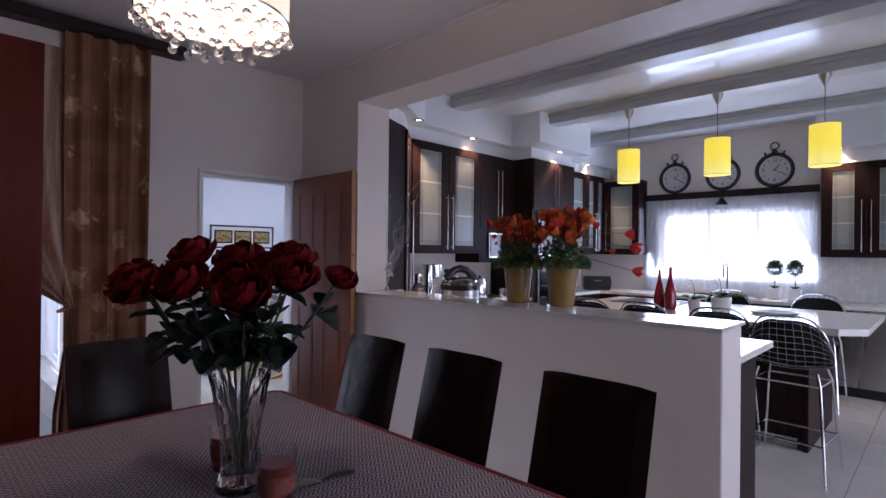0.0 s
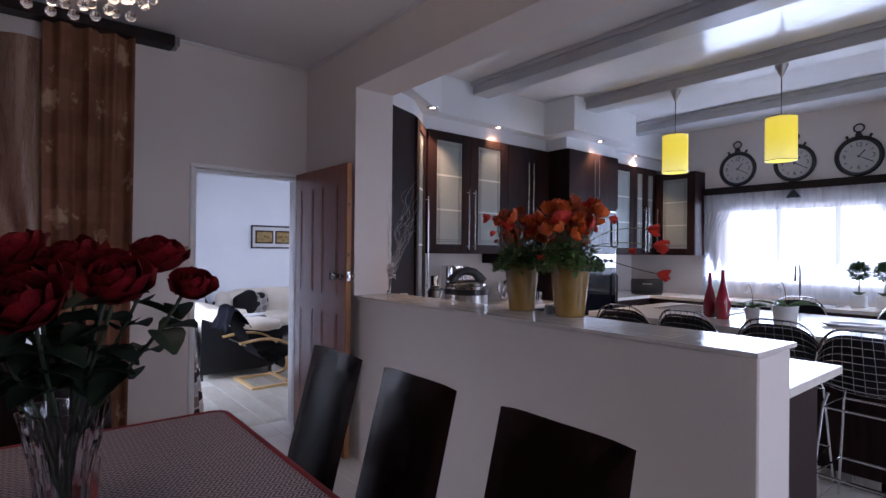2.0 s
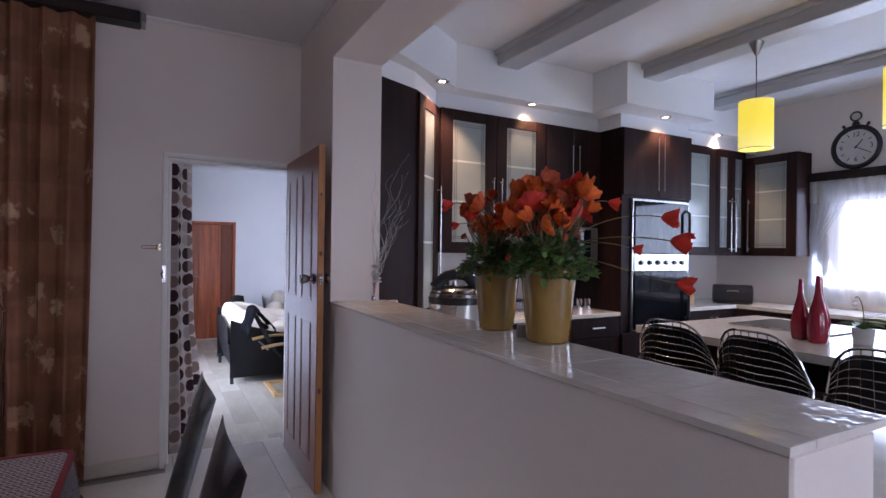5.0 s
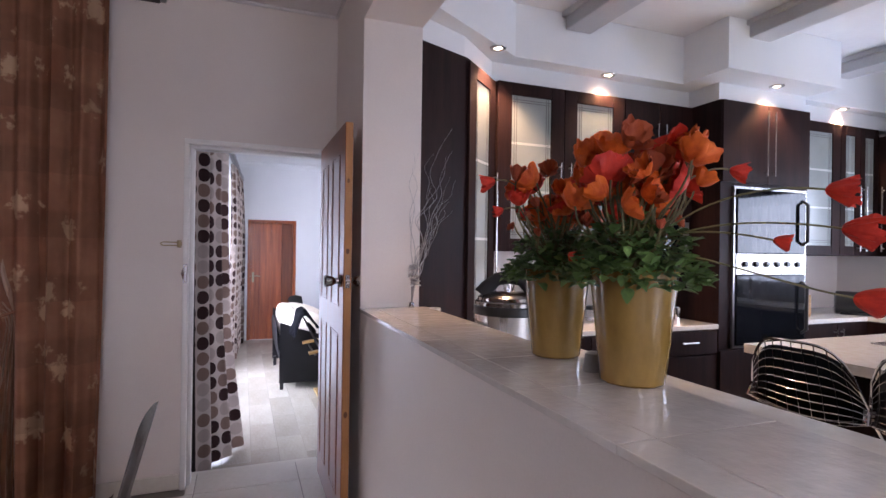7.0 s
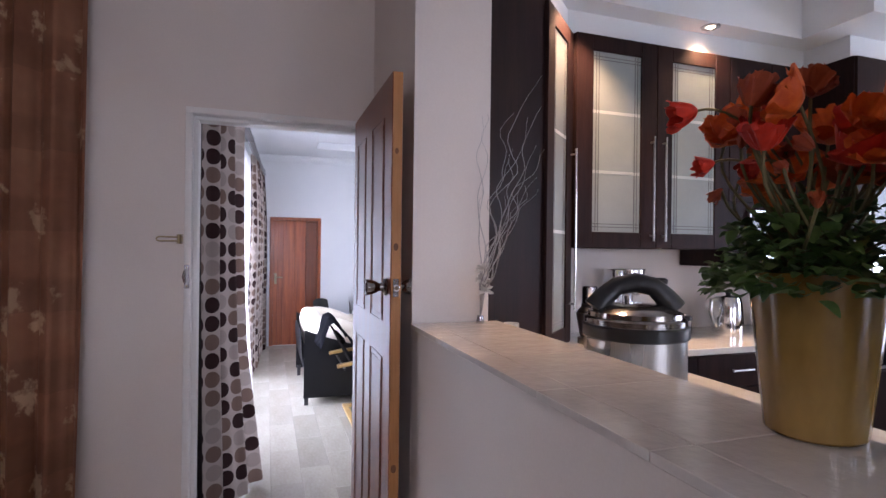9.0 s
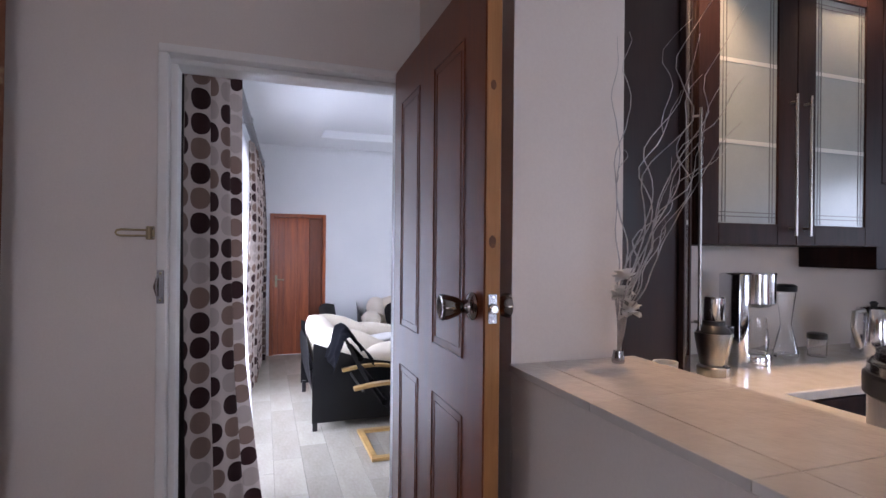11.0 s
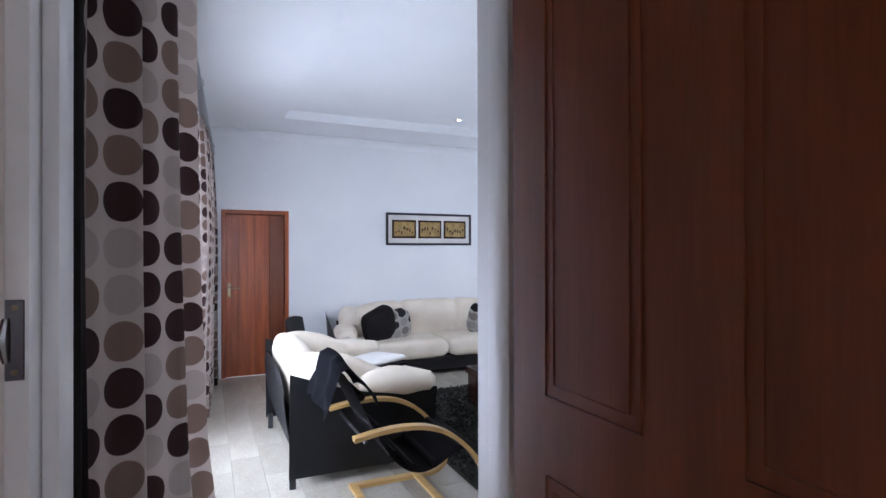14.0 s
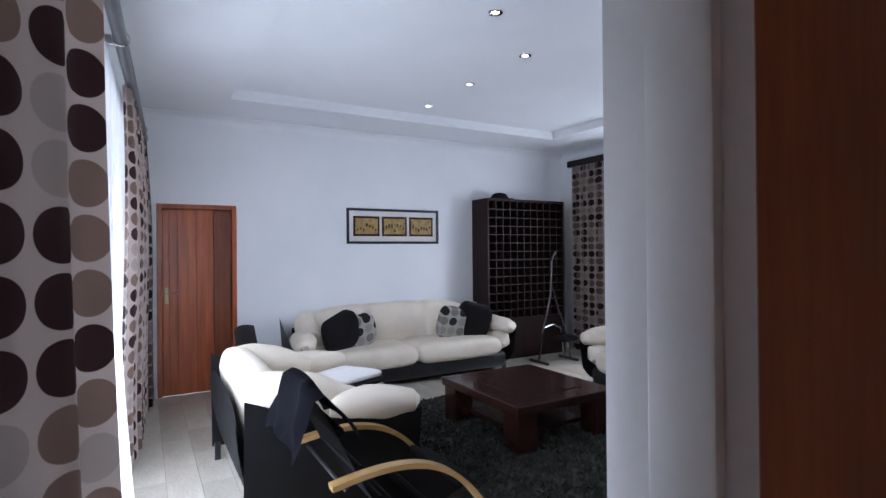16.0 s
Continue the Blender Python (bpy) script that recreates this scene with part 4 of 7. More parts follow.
def cabinet_door(parent, x0, x1, z0, z1, glass, hx=None, hz=None, y=0.0):
    """A door on the cabinet front at local y; the front faces local -y."""
    g = 0.002
    if not glass:
        d = part("door", boxes((x0 + g, y - 0.02, z0 + g, x1 - g, y - 0.001, z1 - g), bev=0.002), ESPRESSO, parent)
    else:
        w = min(0.105, (x1 - x0) * 0.26)
        d = part("door", boxes((x0 + g, y - 0.02, z0 + g, x0 + w, y - 0.001, z1 - g), (x1 - w, y - 0.02, z0 + g, x1 - g, y - 0.001, z1 - g),
                               (x0 + w, y - 0.02, z0 + g, x1 - w, y - 0.001, z0 + 0.085), (x0 + w, y - 0.02, z1 - 0.085, x1 - w, y - 0.001, z1 - g), bev=0.002), ESPRESSO, parent)
        p = part("frosted_pane", boxes((x0 + w + 0.001, y - 0.012, z0 + 0.086, x1 - w - 0.001, y - 0.008, z1 - 0.086)), FROST, d, "frosted glass pane with etched lines")
        xa, xb, za, zb = x0 + w + 0.02, x1 - w - 0.02, z0 + 0.11, z1 - 0.11
        for o in (0, 0.016):
            for e in ((xa + o, y - 0.0135, z0 + 0.09, xa + o + 0.004, y - 0.0122, z1 - 0.09), (xb - o - 0.004, y - 0.0135, z0 + 0.09, xb - o, y - 0.0122, z1 - 0.09),
                      (x0 + w + 0.004, y - 0.0145, za + o, x1 - w - 0.004, y - 0.0138, za + o + 0.004), (x0 + w + 0.004, y - 0.0145, zb - o - 0.004, x1 - w - 0.004, y - 0.0138, zb - o)):
                part("etched_line", boxes(e), FROSTLINE, p)
        for k in (1, 2):
            zc = z0 + 0.086 + (z1 - z0 - 0.172) * k / 3
            part("shelf_line", boxes((x0 + w + 0.002, y - 0.0132, zc - 0.008, x1 - w - 0.002, y - 0.0122, zc + 0.008)), SHELFLINE, p)
    if hx is not None:
        h = bar_handle(d, hz[0], hz[1])
        h.matrix_basis = pose(hx, y - 0.02, 0)
    return d


def cabinet(name, m, w, z0, z1, depth, doors, label, top_open=False):
    """A unit whose front lies on local y = 0 from x 0 to w; doors: (x0, x1, z0, z1, glass, handle x, handle z's)."""
    c = thing(name, (0, 0, 0), 0, label, "cabinet", "kitchen cabinets")
    c.matrix_basis = m
    part("body", boxes((0.001, 0, z0, w - 0.001, depth, z1), bev=0.002), ESPRESSO, c)
    for d in doors:
        cabinet_door(c, *d)
    return c


FACE = -3.79
WEST = lambda y, x=FACE: pose(x, y, 0, 0, 0, 90)     # front faces +x, local x runs along +y


# tall corner unit behind the pier, with an angled glass door
corner = thing("corner_cabinet", (0, 0, 0), 0, "tall espresso corner cabinet with an angled frosted glass door", "cabinet", "kitchen cabinets")
part("body", prism(bmesh.new(), [(WX + 0.001, NB + 0.001), (-3.365, NB + 0.001), (-3.51, 3.135), (-3.81, 3.455), (WX + 0.001, 3.455)], 0.0, 2.574), ESPRESSO, corner)
ang = math.degrees(math.atan2(3.455 - 3.135, -3.81 + 3.51))
ad = part("angled_front", bmesh.new(), ESPRESSO, corner)
ad.matrix_basis = pose(-3.51, 3.135, 0, 0, 0, ang)
cabinet_door(ad, 0.0, 0.438, 0.95, 2.56, True)
h = bar_handle(ad, 1.12, 1.95)
h.matrix_basis = pose(0.40, -0.02, 0)

cabinet("wall_cabinet", WEST(3.47), 1.03, 1.44, 2.565, 0.36,
        [(0.0, 0.515, 1.44, 2.565, True, 0.475, (1.48, 2.05)), (0.515, 1.03, 1.44, 2.565, True, 0.555, (1.48, 2.05))], "espresso wall cabinet with two frosted glass doors")
cabinet("wall_cabinet", WEST(4.50), 0.645, 1.34, 2.565, 0.36,
        [(0.0, 0.3225, 1.72, 2.565, False, 0.285, (1.80, 2.40)), (0.3225, 0.645, 1.72, 2.565, False, 0.36, (1.80, 2.40))], "espresso wall cabinet with long steel handles")
mw = thing("microwave", (FACE + 0.002, 4.86, 1.41), 90, "built-in microwave with a shiny black glass door under the cabinet", "microwave")
part("case", boxes((-0.20, -0.02, -0.02, 0.26, -0.001, 0.27), bev=0.004), STEEL, mw)
part("glass_door", boxes((-0.185, -0.026, 0.0, 0.17, -0.0205, 0.25), bev=0.003), BLACKGLASS, mw)
part("control_strip", boxes((0.18, -0.025, 0.0, 0.25, -0.0205, 0.25), bev=0.002), STEEL, mw)

# oven tower
tower = thing("oven_tower", (-3.53, 5.16, 0), 90, "tall espresso oven housing with two doors over a double oven", "cabinet", "kitchen cabinets")
TW = 0.92
part("body", boxes((0.001, 0, 0.0, TW, 0.60, 2.574), bev=0.002), ESPRESSO, tower)
cabinet_door(tower, 0.0, TW / 2, 1.97, 2.57, False, TW / 2 - 0.04, (2.03, 2.52))
cabinet_door(tower, TW / 2, TW, 1.97, 2.57, False, TW / 2 + 0.04, (2.03, 2.52))
cabinet_door(tower, 0.0, TW, 0.11, 0.74, False)
oven = thing("double_oven", (-3.53, 5.16, 0), 90, "built-in black glass double oven with steel edges", "oven")
part("surround", boxes((0.115, -0.022, 0.752, 0.135, -0.001, 1.945), (0.865, -0.022, 0.752, 0.885, -0.001, 1.945), (0.136, -0.022, 1.925, 0.864, -0.001, 1.945), (0.136, -0.022, 0.752, 0.864, -0.001, 0.77), bev=0.002), STEEL, oven)
up = part("upper_door", boxes((0.137, -0.035, 1.45, 0.863, -0.001, 1.923), bev=0.004), BLACKGLASS, oven, "shiny black glass door")
lo = part("lower_door", boxes((0.137, -0.035, 0.772, 0.863, -0.001, 1.29), bev=0.004), BLACKGLASS, oven, "shiny black glass door")
pn = part("control_panel", boxes((0.137, -0.028, 1.292, 0.863, -0.001, 1.448), bev=0.003), STEEL, oven)
for i in range(6):
    m = Matrix.Translation((0.22 + 0.112 * i, -0.028, 1.37)) @ Matrix.Rotation(radians(90), 4, "X")
    part("knob", lathe(bmesh.new(), [(0.022, 0), (0.020, 0.018), (0.006, 0.02)], 16, m=m), BLACK, pn)
for d, z0, z1 in ((up, 1.52, 1.86), (lo, 0.84, 1.23)):
    part("handle", tube(bmesh.new(), [(0.825, -0.035, z0), (0.825, -0.075, z0 + 0.03), (0.825, -0.075, z1 - 0.03), (0.825, -0.035, z1)], 0.013, 8), BLACK, d, "curved black handle")

cabinet("wall_cabinet", WEST(6.09, -3.68), 1.11, 1.44, 2.565, 0.46,
        [(0.0, 0.60, 1.44, 2.565, True, 0.04, (1.48, 2.05)), (0.60, 0.86, 1.44, 2.565, True, 0.82, (1.48, 2.05)), (0.86, 1.11, 1.44, 2.565, True, 0.90, (1.48, 2.05))], "espresso wall cabinet with three frosted glass doors beside the oven")
cabinet("wall_cabinet", pose(-3.675, 7.20, 0), 0.55, 1.44, 2.50, 0.248,
        [(0.02, 0.55, 1.44, 2.50, True, 0.07, (1.48, 2.05))], "espresso wall cabinet in the corner by the window")
cabinet("wall_cabinet", pose(-1.03, 7.12, 0), 1.2, 1.44, 2.465, 0.328,
        [(0.0, 0.40, 1.44, 2.465, True, 0.36, (1.50, 2.05)), (0.40, 0.80, 1.44, 2.465, True, 0.44, (1.50, 2.05)), (0.80, 1.2, 1.44, 2.465, True)], "espresso wall cabinet with frosted glass doors by the window")

# base units and worktops
cabinet("base_cabinet", WEST(3.50, -3.55), 1.655, 0.10, 0.895, 0.59,
        [(0.0, 0.55, 0.72, 0.89, False), (0.55, 1.10, 0.72, 0.89, False), (1.10, 1.655, 0.72, 0.89, False), (0.0, 0.55, 0.11, 0.715, False), (0.55, 1.10, 0.11, 0.715, False), (1.10, 1.655, 0.11, 0.715, False)], "espresso base cabinet with drawers under the worktop")
for y in (3.78, 4.33, 4.88):
    g = thing("drawer_handle", (-3.529, y, 0.81), 90, "short steel drawer handle", "handle", "drawer handles")
    part("bar", tube(bmesh.new(), [(-0.07, -0.025, 0), (0.07, -0.025, 0)], 0.006, 8), STEEL, g)
    for s in (-0.05, 0.05):
        part("post", tube(bmesh.new(), [(s, 0.0, 0), (s, -0.025, 0)], 0.004, 6), STEEL, g)
cabinet("base_cabinet", WEST(6.085, -3.55), 0.76, 0.10, 0.895, 0.59, [(0.0, 0.38, 0.11, 0.89, False, 0.34, (0.55, 0.85)), (0.38, 0.76, 0.11, 0.89, False, 0.42, (0.55, 0.85))], "espresso base cabinet beyond the oven")
NF = 6.86
cabinet("base_cabinet", pose(-3.545, NF, 0), 2.62, 0.10, 0.895, 0.57, [(0.0 + 0.524 * i, 0.524 * (i + 1), 0.11, 0.89, False, 0.524 * i + (0.48 if i % 2 == 0 else 0.04), (0.6, 0.85)) for i in range(5)], "espresso base cabinets under the window")
bm = boxes((WX + 0.001, 3.46, 0.897, -3.52, 5.155, 0.932), bev=0.004)
solid("worktop", bm, COUNTER, "pale polished worktop beside the oven tower", "worktop")
bm = prism(bmesh.new(), [(WX + 0.001, 6.085), (-3.52, 6.085), (-3.52, NF - 0.03), (-0.30, NF - 0.03), (-0.30, KN - 0.001), (WX + 0.001, KN - 0.001)], 0.897, 0.932)
solid("worktop", bm, COUNTER, "pale polished worktop under the window", "worktop")
bar = thing("breakfast_bar", (0, 0, 0), 0, "bar counter with a pale polished top behind the half wall", "bar counter")
part("bar_top", boxes((-3.50, NB - 0.035, 0.93, -0.722, 3.48, 0.968), bev=0.004), COUNTER, bar)
for i in range(5):
    part("cabinet_panel", boxes((-3.50 + 0.548 * i, NB - 0.035, 0.0, -3.50 + 0.548 * (i + 1) - 0.002, 3.28, 0.929), bev=0.003), ESPRESSO, bar)
dish = thing("dishwasher", (-0.60, NF, 0), 0, "brushed steel dishwasher under the worktop", "dishwasher")
part("front", boxes((-0.30, -0.03, 0.10, 0.30, 0.0, 0.89), bev=0.006), STEEL, dish)
part("body", boxes((-0.298, 0.001, 0.0, 0.298, 0.55, 0.893)), BLACK, dish)
part("handle", tube(bmesh.new(), [(-0.24, -0.06, 0.80), (0.24, -0.06, 0.80)], 0.010, 8), STEEL, dish)
part("kickboard", boxes((-0.30, -0.005, 0.0, 0.30, 0.0, 0.095)), BLACK, dish)

# island
island = thing("kitchen_island", (0, 0, 0), 0, "kitchen island with an espresso base and a pale overhanging top", "kitchen island")
part("base", boxes((-2.70, 4.67, 0.09, -0.78, 5.75, 0.90), bev=0.004), ESPRESSO, island)
part("kickboard", boxes((-2.66, 4.70, 0.0, -0.82, 5.72, 0.089)), STEEL, island, "steel kickboard")
part("end_panel", boxes((-0.779, 4.66, 0.0, -0.74, 5.76, 0.90), bev=0.003), ESPRESSO, island)
part("top", prism(bmesh.new(), [(-2.80, 4.52), (-0.55, 4.52), (-0.40, 4.68), (-0.40, 5.95), (-2.80, 5.95)], 0.902, 0.95), COUNTER, island, "pale polished top")
hob = thing("hob", (-2.25, 5.5, 0.951), 0, "flat black glass hob set on the island", "hob")
part("glass_plate", boxes((-0.32, -0.27, 0, 0.32, 0.27, 0.008), bev=0.003), BLACKGLASS, hob)
for y in (-0.278, 0.271):
    part("rim", boxes((-0.325, y, 0, 0.325, y + 0.007, 0.01)), STEEL, hob)


# wire bar stools
def wire_stool():
    s = thing("bar_stool", (0, 0, 0), 0, "chrome wire bar stool with a black seat pad", "stool", "bar stools at the island")
    sh = 0.70

    def shell(u, v):
        """u across, v from the seat's front edge up to the top of the back; the sitter faces local +y."""
        x = (u - 0.5) * (0.44 + 0.08 * math.sin(math.pi * v))
        k = min(1, v / 0.55)
        y = 0.20 - 0.40 * k
        z = sh + 0.012 * (1 - k)
        if v > 0.45:
            w = (v - 0.45) / 0.55
            y = 0.20 - 0.40 * 0.82 - 0.085 * w
            z = sh + 0.36 * w ** 1.15
            z -= 0.13 * (2 * u - 1) ** 4 * w
        side = (2 * u - 1) ** 2
        y += 0.07 * side * (1 if v > 0.45 else 0) * min(1, (v - 0.45) * 4 if v > 0.45 else 0)
        z += 0.05 * side * (1 - abs(2 * min(v, 0.9) - 0.8)) if v < 0.9 else 0.05 * side * 0.0
        return Vector((x, y, z))
    for i in range(11):
        part("wire", tube(bmesh.new(), [shell(i / 10, j / 16) for j in range(17)], 0.0026, 5), WIRE, s)
    for j in range(2, 16):
        part("wire", tube(bmesh.new(), [shell(i / 12, j / 16) for i in range(13)], 0.0026, 5), WIRE, s)
    rim = [shell(i / 14, 1.0) for i in range(15)] + [shell(1.0, 1 - j / 14) for j in range(1, 15)] + [shell(1 - i / 14, 0.0) for i in range(1, 15)] + [shell(0.0, j / 14) for j in range(1, 14)]
    part("rim", tube(bmesh.new(), rim, 0.0065, 6, True), CHROME, s)
    pad = sheet(bmesh.new(), lambda u, v: shell(0.07 + 0.86 * u, 0.02 + 0.44 * v) + Vector((0, 0, 0.020)), 10, 8, None, 0.018)
    part("seat_pad", pad, BLACKLEATHER, s)
    pad = sheet(bmesh.new(), lambda u, v: shell(0.05 + 0.90 * u, 0.48 + 0.48 * v) + Vector((0, 0.014, 0)), 10, 8, None, 0.010)
    part("back_pad", pad, BLACKLEATHER, s)
    for sx in (-1, 1):
        for sy in (-1, 1):
            part("leg", tube(bmesh.new(), [(sx * 0.17, sy * 0.13 - 0.01, sh - 0.01), (sx * 0.19, sy * 0.16, sh - 0.09), (sx * 0.235, sy * 0.225, 0.0)], 0.008, 8), CHROME, s)
    ft = [(0.216, 0.2, 0.24), (-0.216, 0.2, 0.24), (-0.216, -0.2, 0.24), (0.216, -0.2, 0.24)]
    part("foot_rail", tube(bmesh.new(), ft, 0.007, 8, True), CHROME, s)
    tp = [(0.19, 0.16, sh - 0.09), (-0.19, 0.16, sh - 0.09), (-0.19, -0.16, sh - 0.09), (0.19, -0.16, sh - 0.09)]
    part("seat_ring", tube(bmesh.new(), tp, 0.007, 8, True), CHROME, s)
    return s


stool = wire_stool()
stool.matrix_basis = pose(-0.77, 4.28, 0, 0, 0, -4)
for x, y, rz in ((-1.27, 4.44, 5), (-1.83, 4.46, -3), (-2.33, 4.42, 4), (-0.95, 6.22, 178), (-1.75, 6.20, 183)):
    copy_thing(stool, pose(x, y, 0, 0, 0, rz))

# pendant lamps under the middle beam
m_, t_, b_ = base_mat("yellow_mesh_shade", 0.6)
v_ = coords(t_)
g_ = node(t_, "ShaderNodeTexWave", Scale=38.0)
g_.bands_direction = "Z"
t_.links.new(v_, g_.inputs["Vector"])
b_.inputs["Base Color"].default_value = (0.66, 0.58, 0.07, 1)
sep_ = t_.nodes.new("ShaderNodeSeparateXYZ")
t_.links.new(v_, sep_.inputs[0])
hot_ = calc(t_, "POWER", calc(t_, "SUBTRACT", 1.0, calc(t_, "MULTIPLY", calc(t_, "ABSOLUTE", calc(t_, "ADD", sep_.outputs[2], 0.17)), 4.2)), 2.0)
emi_ = mix(t_, hot_, (0.95, 0.76, 0.05), (1.0, 0.93, 0.30))
t_.links.new(emi_, b_.inputs["Emission Color"])
t_.links.new(calc(t_, "MULTIPLY", calc(t_, "MULTIPLY_ADD", g_.outputs["Fac"], 0.35, 0.65), 0.95), b_.inputs["Emission Strength"])
YELLOW = m_


def pendant(x, y):
    p = thing("pendant_lamp", (x, y, 2.93), 0, "lit yellow mesh cylinder pendant under the ceiling beam", "pendant lamp", "pendant lamps")
    part("canopy", lathe(bmesh.new(), [(0.048, 0), (0.046, -0.008), (0.012, -0.085), (0.004, -0.10)], 20), STEEL, p, "steel cone canopy")
    part("cord", tube(bmesh.new(), [(0, 0, -0.09), (0, 0, -0.42)], 0.003, 6), BLACK, p)
    sh = part("shade", lathe(bmesh.new(), [(0.108, -0.16), (0.108, 0.17), (0.105, 0.17), (0.105, -0.16)], 40, cap=False), YELLOW, p, "yellow glowing shade")
    sh.matrix_basis = pose(0, 0, -0.58)
    for z in (-0.742, -0.409):
        part("rim", tube(bmesh.new(), [(0.109 * math.cos(i * math.pi / 16), 0.109 * math.sin(i * math.pi / 16), z) for i in range(32)], 0.003, 5, True), STEEL, p)
    part("spider", boxes((-0.105, -0.003, -0.425, 0.105, 0.003, -0.42), (-0.003, -0.105, -0.4195, 0.003, 0.105, -0.4145)), STEEL, p)
    part("bulb", lathe(bmesh.new(), [(0.012, -0.43), (0.028, -0.50), (0.030, -0.54), (0.012, -0.575)], 14), WARMBULB, p)
    return p


pl = pendant(-2.378, 5.2)
copy_thing(pl, pose(-1.535, 5.2, 2.93))
copy_thing(pl, pose(-0.730, 5.2, 2.93))


# downlights
def downlight(x, y, z, kitchen=True):
    d = thing("downlight", (x, y, z), 0, "small round recessed downlight, lit", "downlight", "kitchen downlights" if kitchen else "living room downlights")
    part("ring", lathe(bmesh.new(), [(0.052, -0.001), (0.050, -0.006), (0.032, -0.008), (0.025, -0.001)], 24, cap=False), STEEL if kitchen else CHROME, d)
    part("bulb", lathe(bmesh.new(), [(0.024, -0.002), (0.022, -0.005), (0.004, -0.006)], 20), SPOTGLOW, d, "glowing bulb")
    return d


for x, y, z in ((-3.60, 3.38, 2.70), (-3.74, 4.32, 2.70), (-3.45, 5.62, 2.70), (-3.66, 6.70, 2.70), (-0.86, 7.06, 2.62)):
    downlight(x, y, z)
    lamp("downlight_beam", "SPOT", look((x, y, z - 0.03), (x - 0.06 if x < -3 else x, y + (0.06 if x > -3 else 0), 0)), 62 if y < 4 else 40, (1.0, 0.66, 0.36), spot=105, radius=0.03)

# clocks on the window wall
CLOCKFACE = surface("clock_dial", (0.50, 0.48, 0.48), (0.58, 0.56, 0.55), 0.5, scale=12)
CLOCKRIM = surface("black_clock_rim", (0.012, 0.012, 0.015), (0.022, 0.022, 0.026), 0.35, relief=0.05)


def writing(name, text, size, material, parent, m):
    cu = bpy.data.curves.new(name, "FONT")
    cu.body, cu.size, cu.extrude = text, size, 0.0006
    cu.align_x, cu.align_y = "CENTER", "CENTER"
    tmp = bpy.data.objects.new(name, cu)
    me = bpy.data.meshes.new_from_object(tmp)
    bpy.data.objects.remove(tmp)
    me.materials.append(material)
    o = new(name, me)
    o.parent, o.matrix_basis = parent, m
    return o


def wall_clock(x, z, hours):
    c = thing("wall_clock", (x, KN - 0.002, z), 0, "large black pocket-watch wall clock with a pale dial", "clock", "clocks over the window")
    c.matrix_basis = c.matrix_basis @ Matrix.Scale(0.93, 4)
    flat = Matrix.Rotation(radians(90), 4, "X")
    part("rim", lathe(bmesh.new(), [(0.225, 0.0), (0.228, 0.018), (0.212, 0.034), (0.190, 0.030), (0.180, 0.012)], 48, m=flat, cap=False), CLOCKRIM, c)
    dial = part("dial", lathe(bmesh.new(), [(0.186, 0.004), (0.185, 0.010), (0.002, 0.0105)], 48, m=flat), CLOCKFACE, c, "pale dial")
    for tx, dx, dz in (("12", 0, 0.128), ("3", 0.135, 0), ("6", 0, -0.128), ("9", -0.135, 0)):
        writing("numeral", tx, 0.07, CLOCKRIM, dial, pose(dx, -0.0125, dz, 90))
    for i in range(12):
        if i % 3:
            a = i * math.pi / 6
            bm = boxes((-0.004, -0.0122, 0.125, 0.004, -0.0112, 0.155))
            o = part("hour_mark", bm, CLOCKRIM, dial)
            o.matrix_basis = Matrix.Rotation(a, 4, "Y")
    for ln, w, a in ((0.09, 0.006, hours), (0.135, 0.004, hours * 12)):
        o = part("clock_hand", boxes((-w, -0.0155, -0.02, w, -0.0135, ln), bev=0.001), CLOCKRIM, dial)
        o.matrix_basis = Matrix.Rotation(radians(a), 4, "Y")
    part("crown", lathe(bmesh.new(), [(0.03, 0.225), (0.036, 0.24), (0.022, 0.262), (0.026, 0.275), (0.010, 0.28)], 16, (0, -0.018, 0)), CLOCKRIM, c)
    part("ring", tube(bmesh.new(), [(0.048 * math.cos(i * math.pi / 12), -0.018, 0.315 + 0.045 * math.sin(i * math.pi / 12)) for i in range(24)], 0.008, 8, True), CLOCKRIM, c)
    for s in (-1, 1):
        part("stud", lathe(bmesh.new(), [(0.012, 0), (0.014, 0.03), (0.006, 0.04)], 10, m=Matrix.Translation((s * 0.10, -0.018, 0.205)) @ Matrix.Rotation(s * radians(25), 4, "Y")), CLOCKRIM, c)
    return c


for x, h in ((-2.735, 40), (-2.13, 40), (-1.545, 40)):
    wall_clock(x, 2.50, h)

# kitchen window curtains
rail = thing("curtain_rail", (0, 0, 0), 0, "dark wooden pelmet over the kitchen window", "curtain rail")
part("pelmet_board", boxes((-3.17, KN - 0.07, 2.20, -1.08, KN - 0.001, 2.285), bev=0.005), ESPRESSO_X, rail)
part("end_cap", boxes((-1.08, KN - 0.065, 2.21, -1.055, KN - 0.005, 2.275), bev=0.004), STEEL, rail)
curtain("sheer_curtain", (-3.14, KN - 0.045), (-1.10, KN - 0.045), 1.98, 2.20, 26, 0.014, SHEER, "gathered white sheer valance over the kitchen window", seed=3)


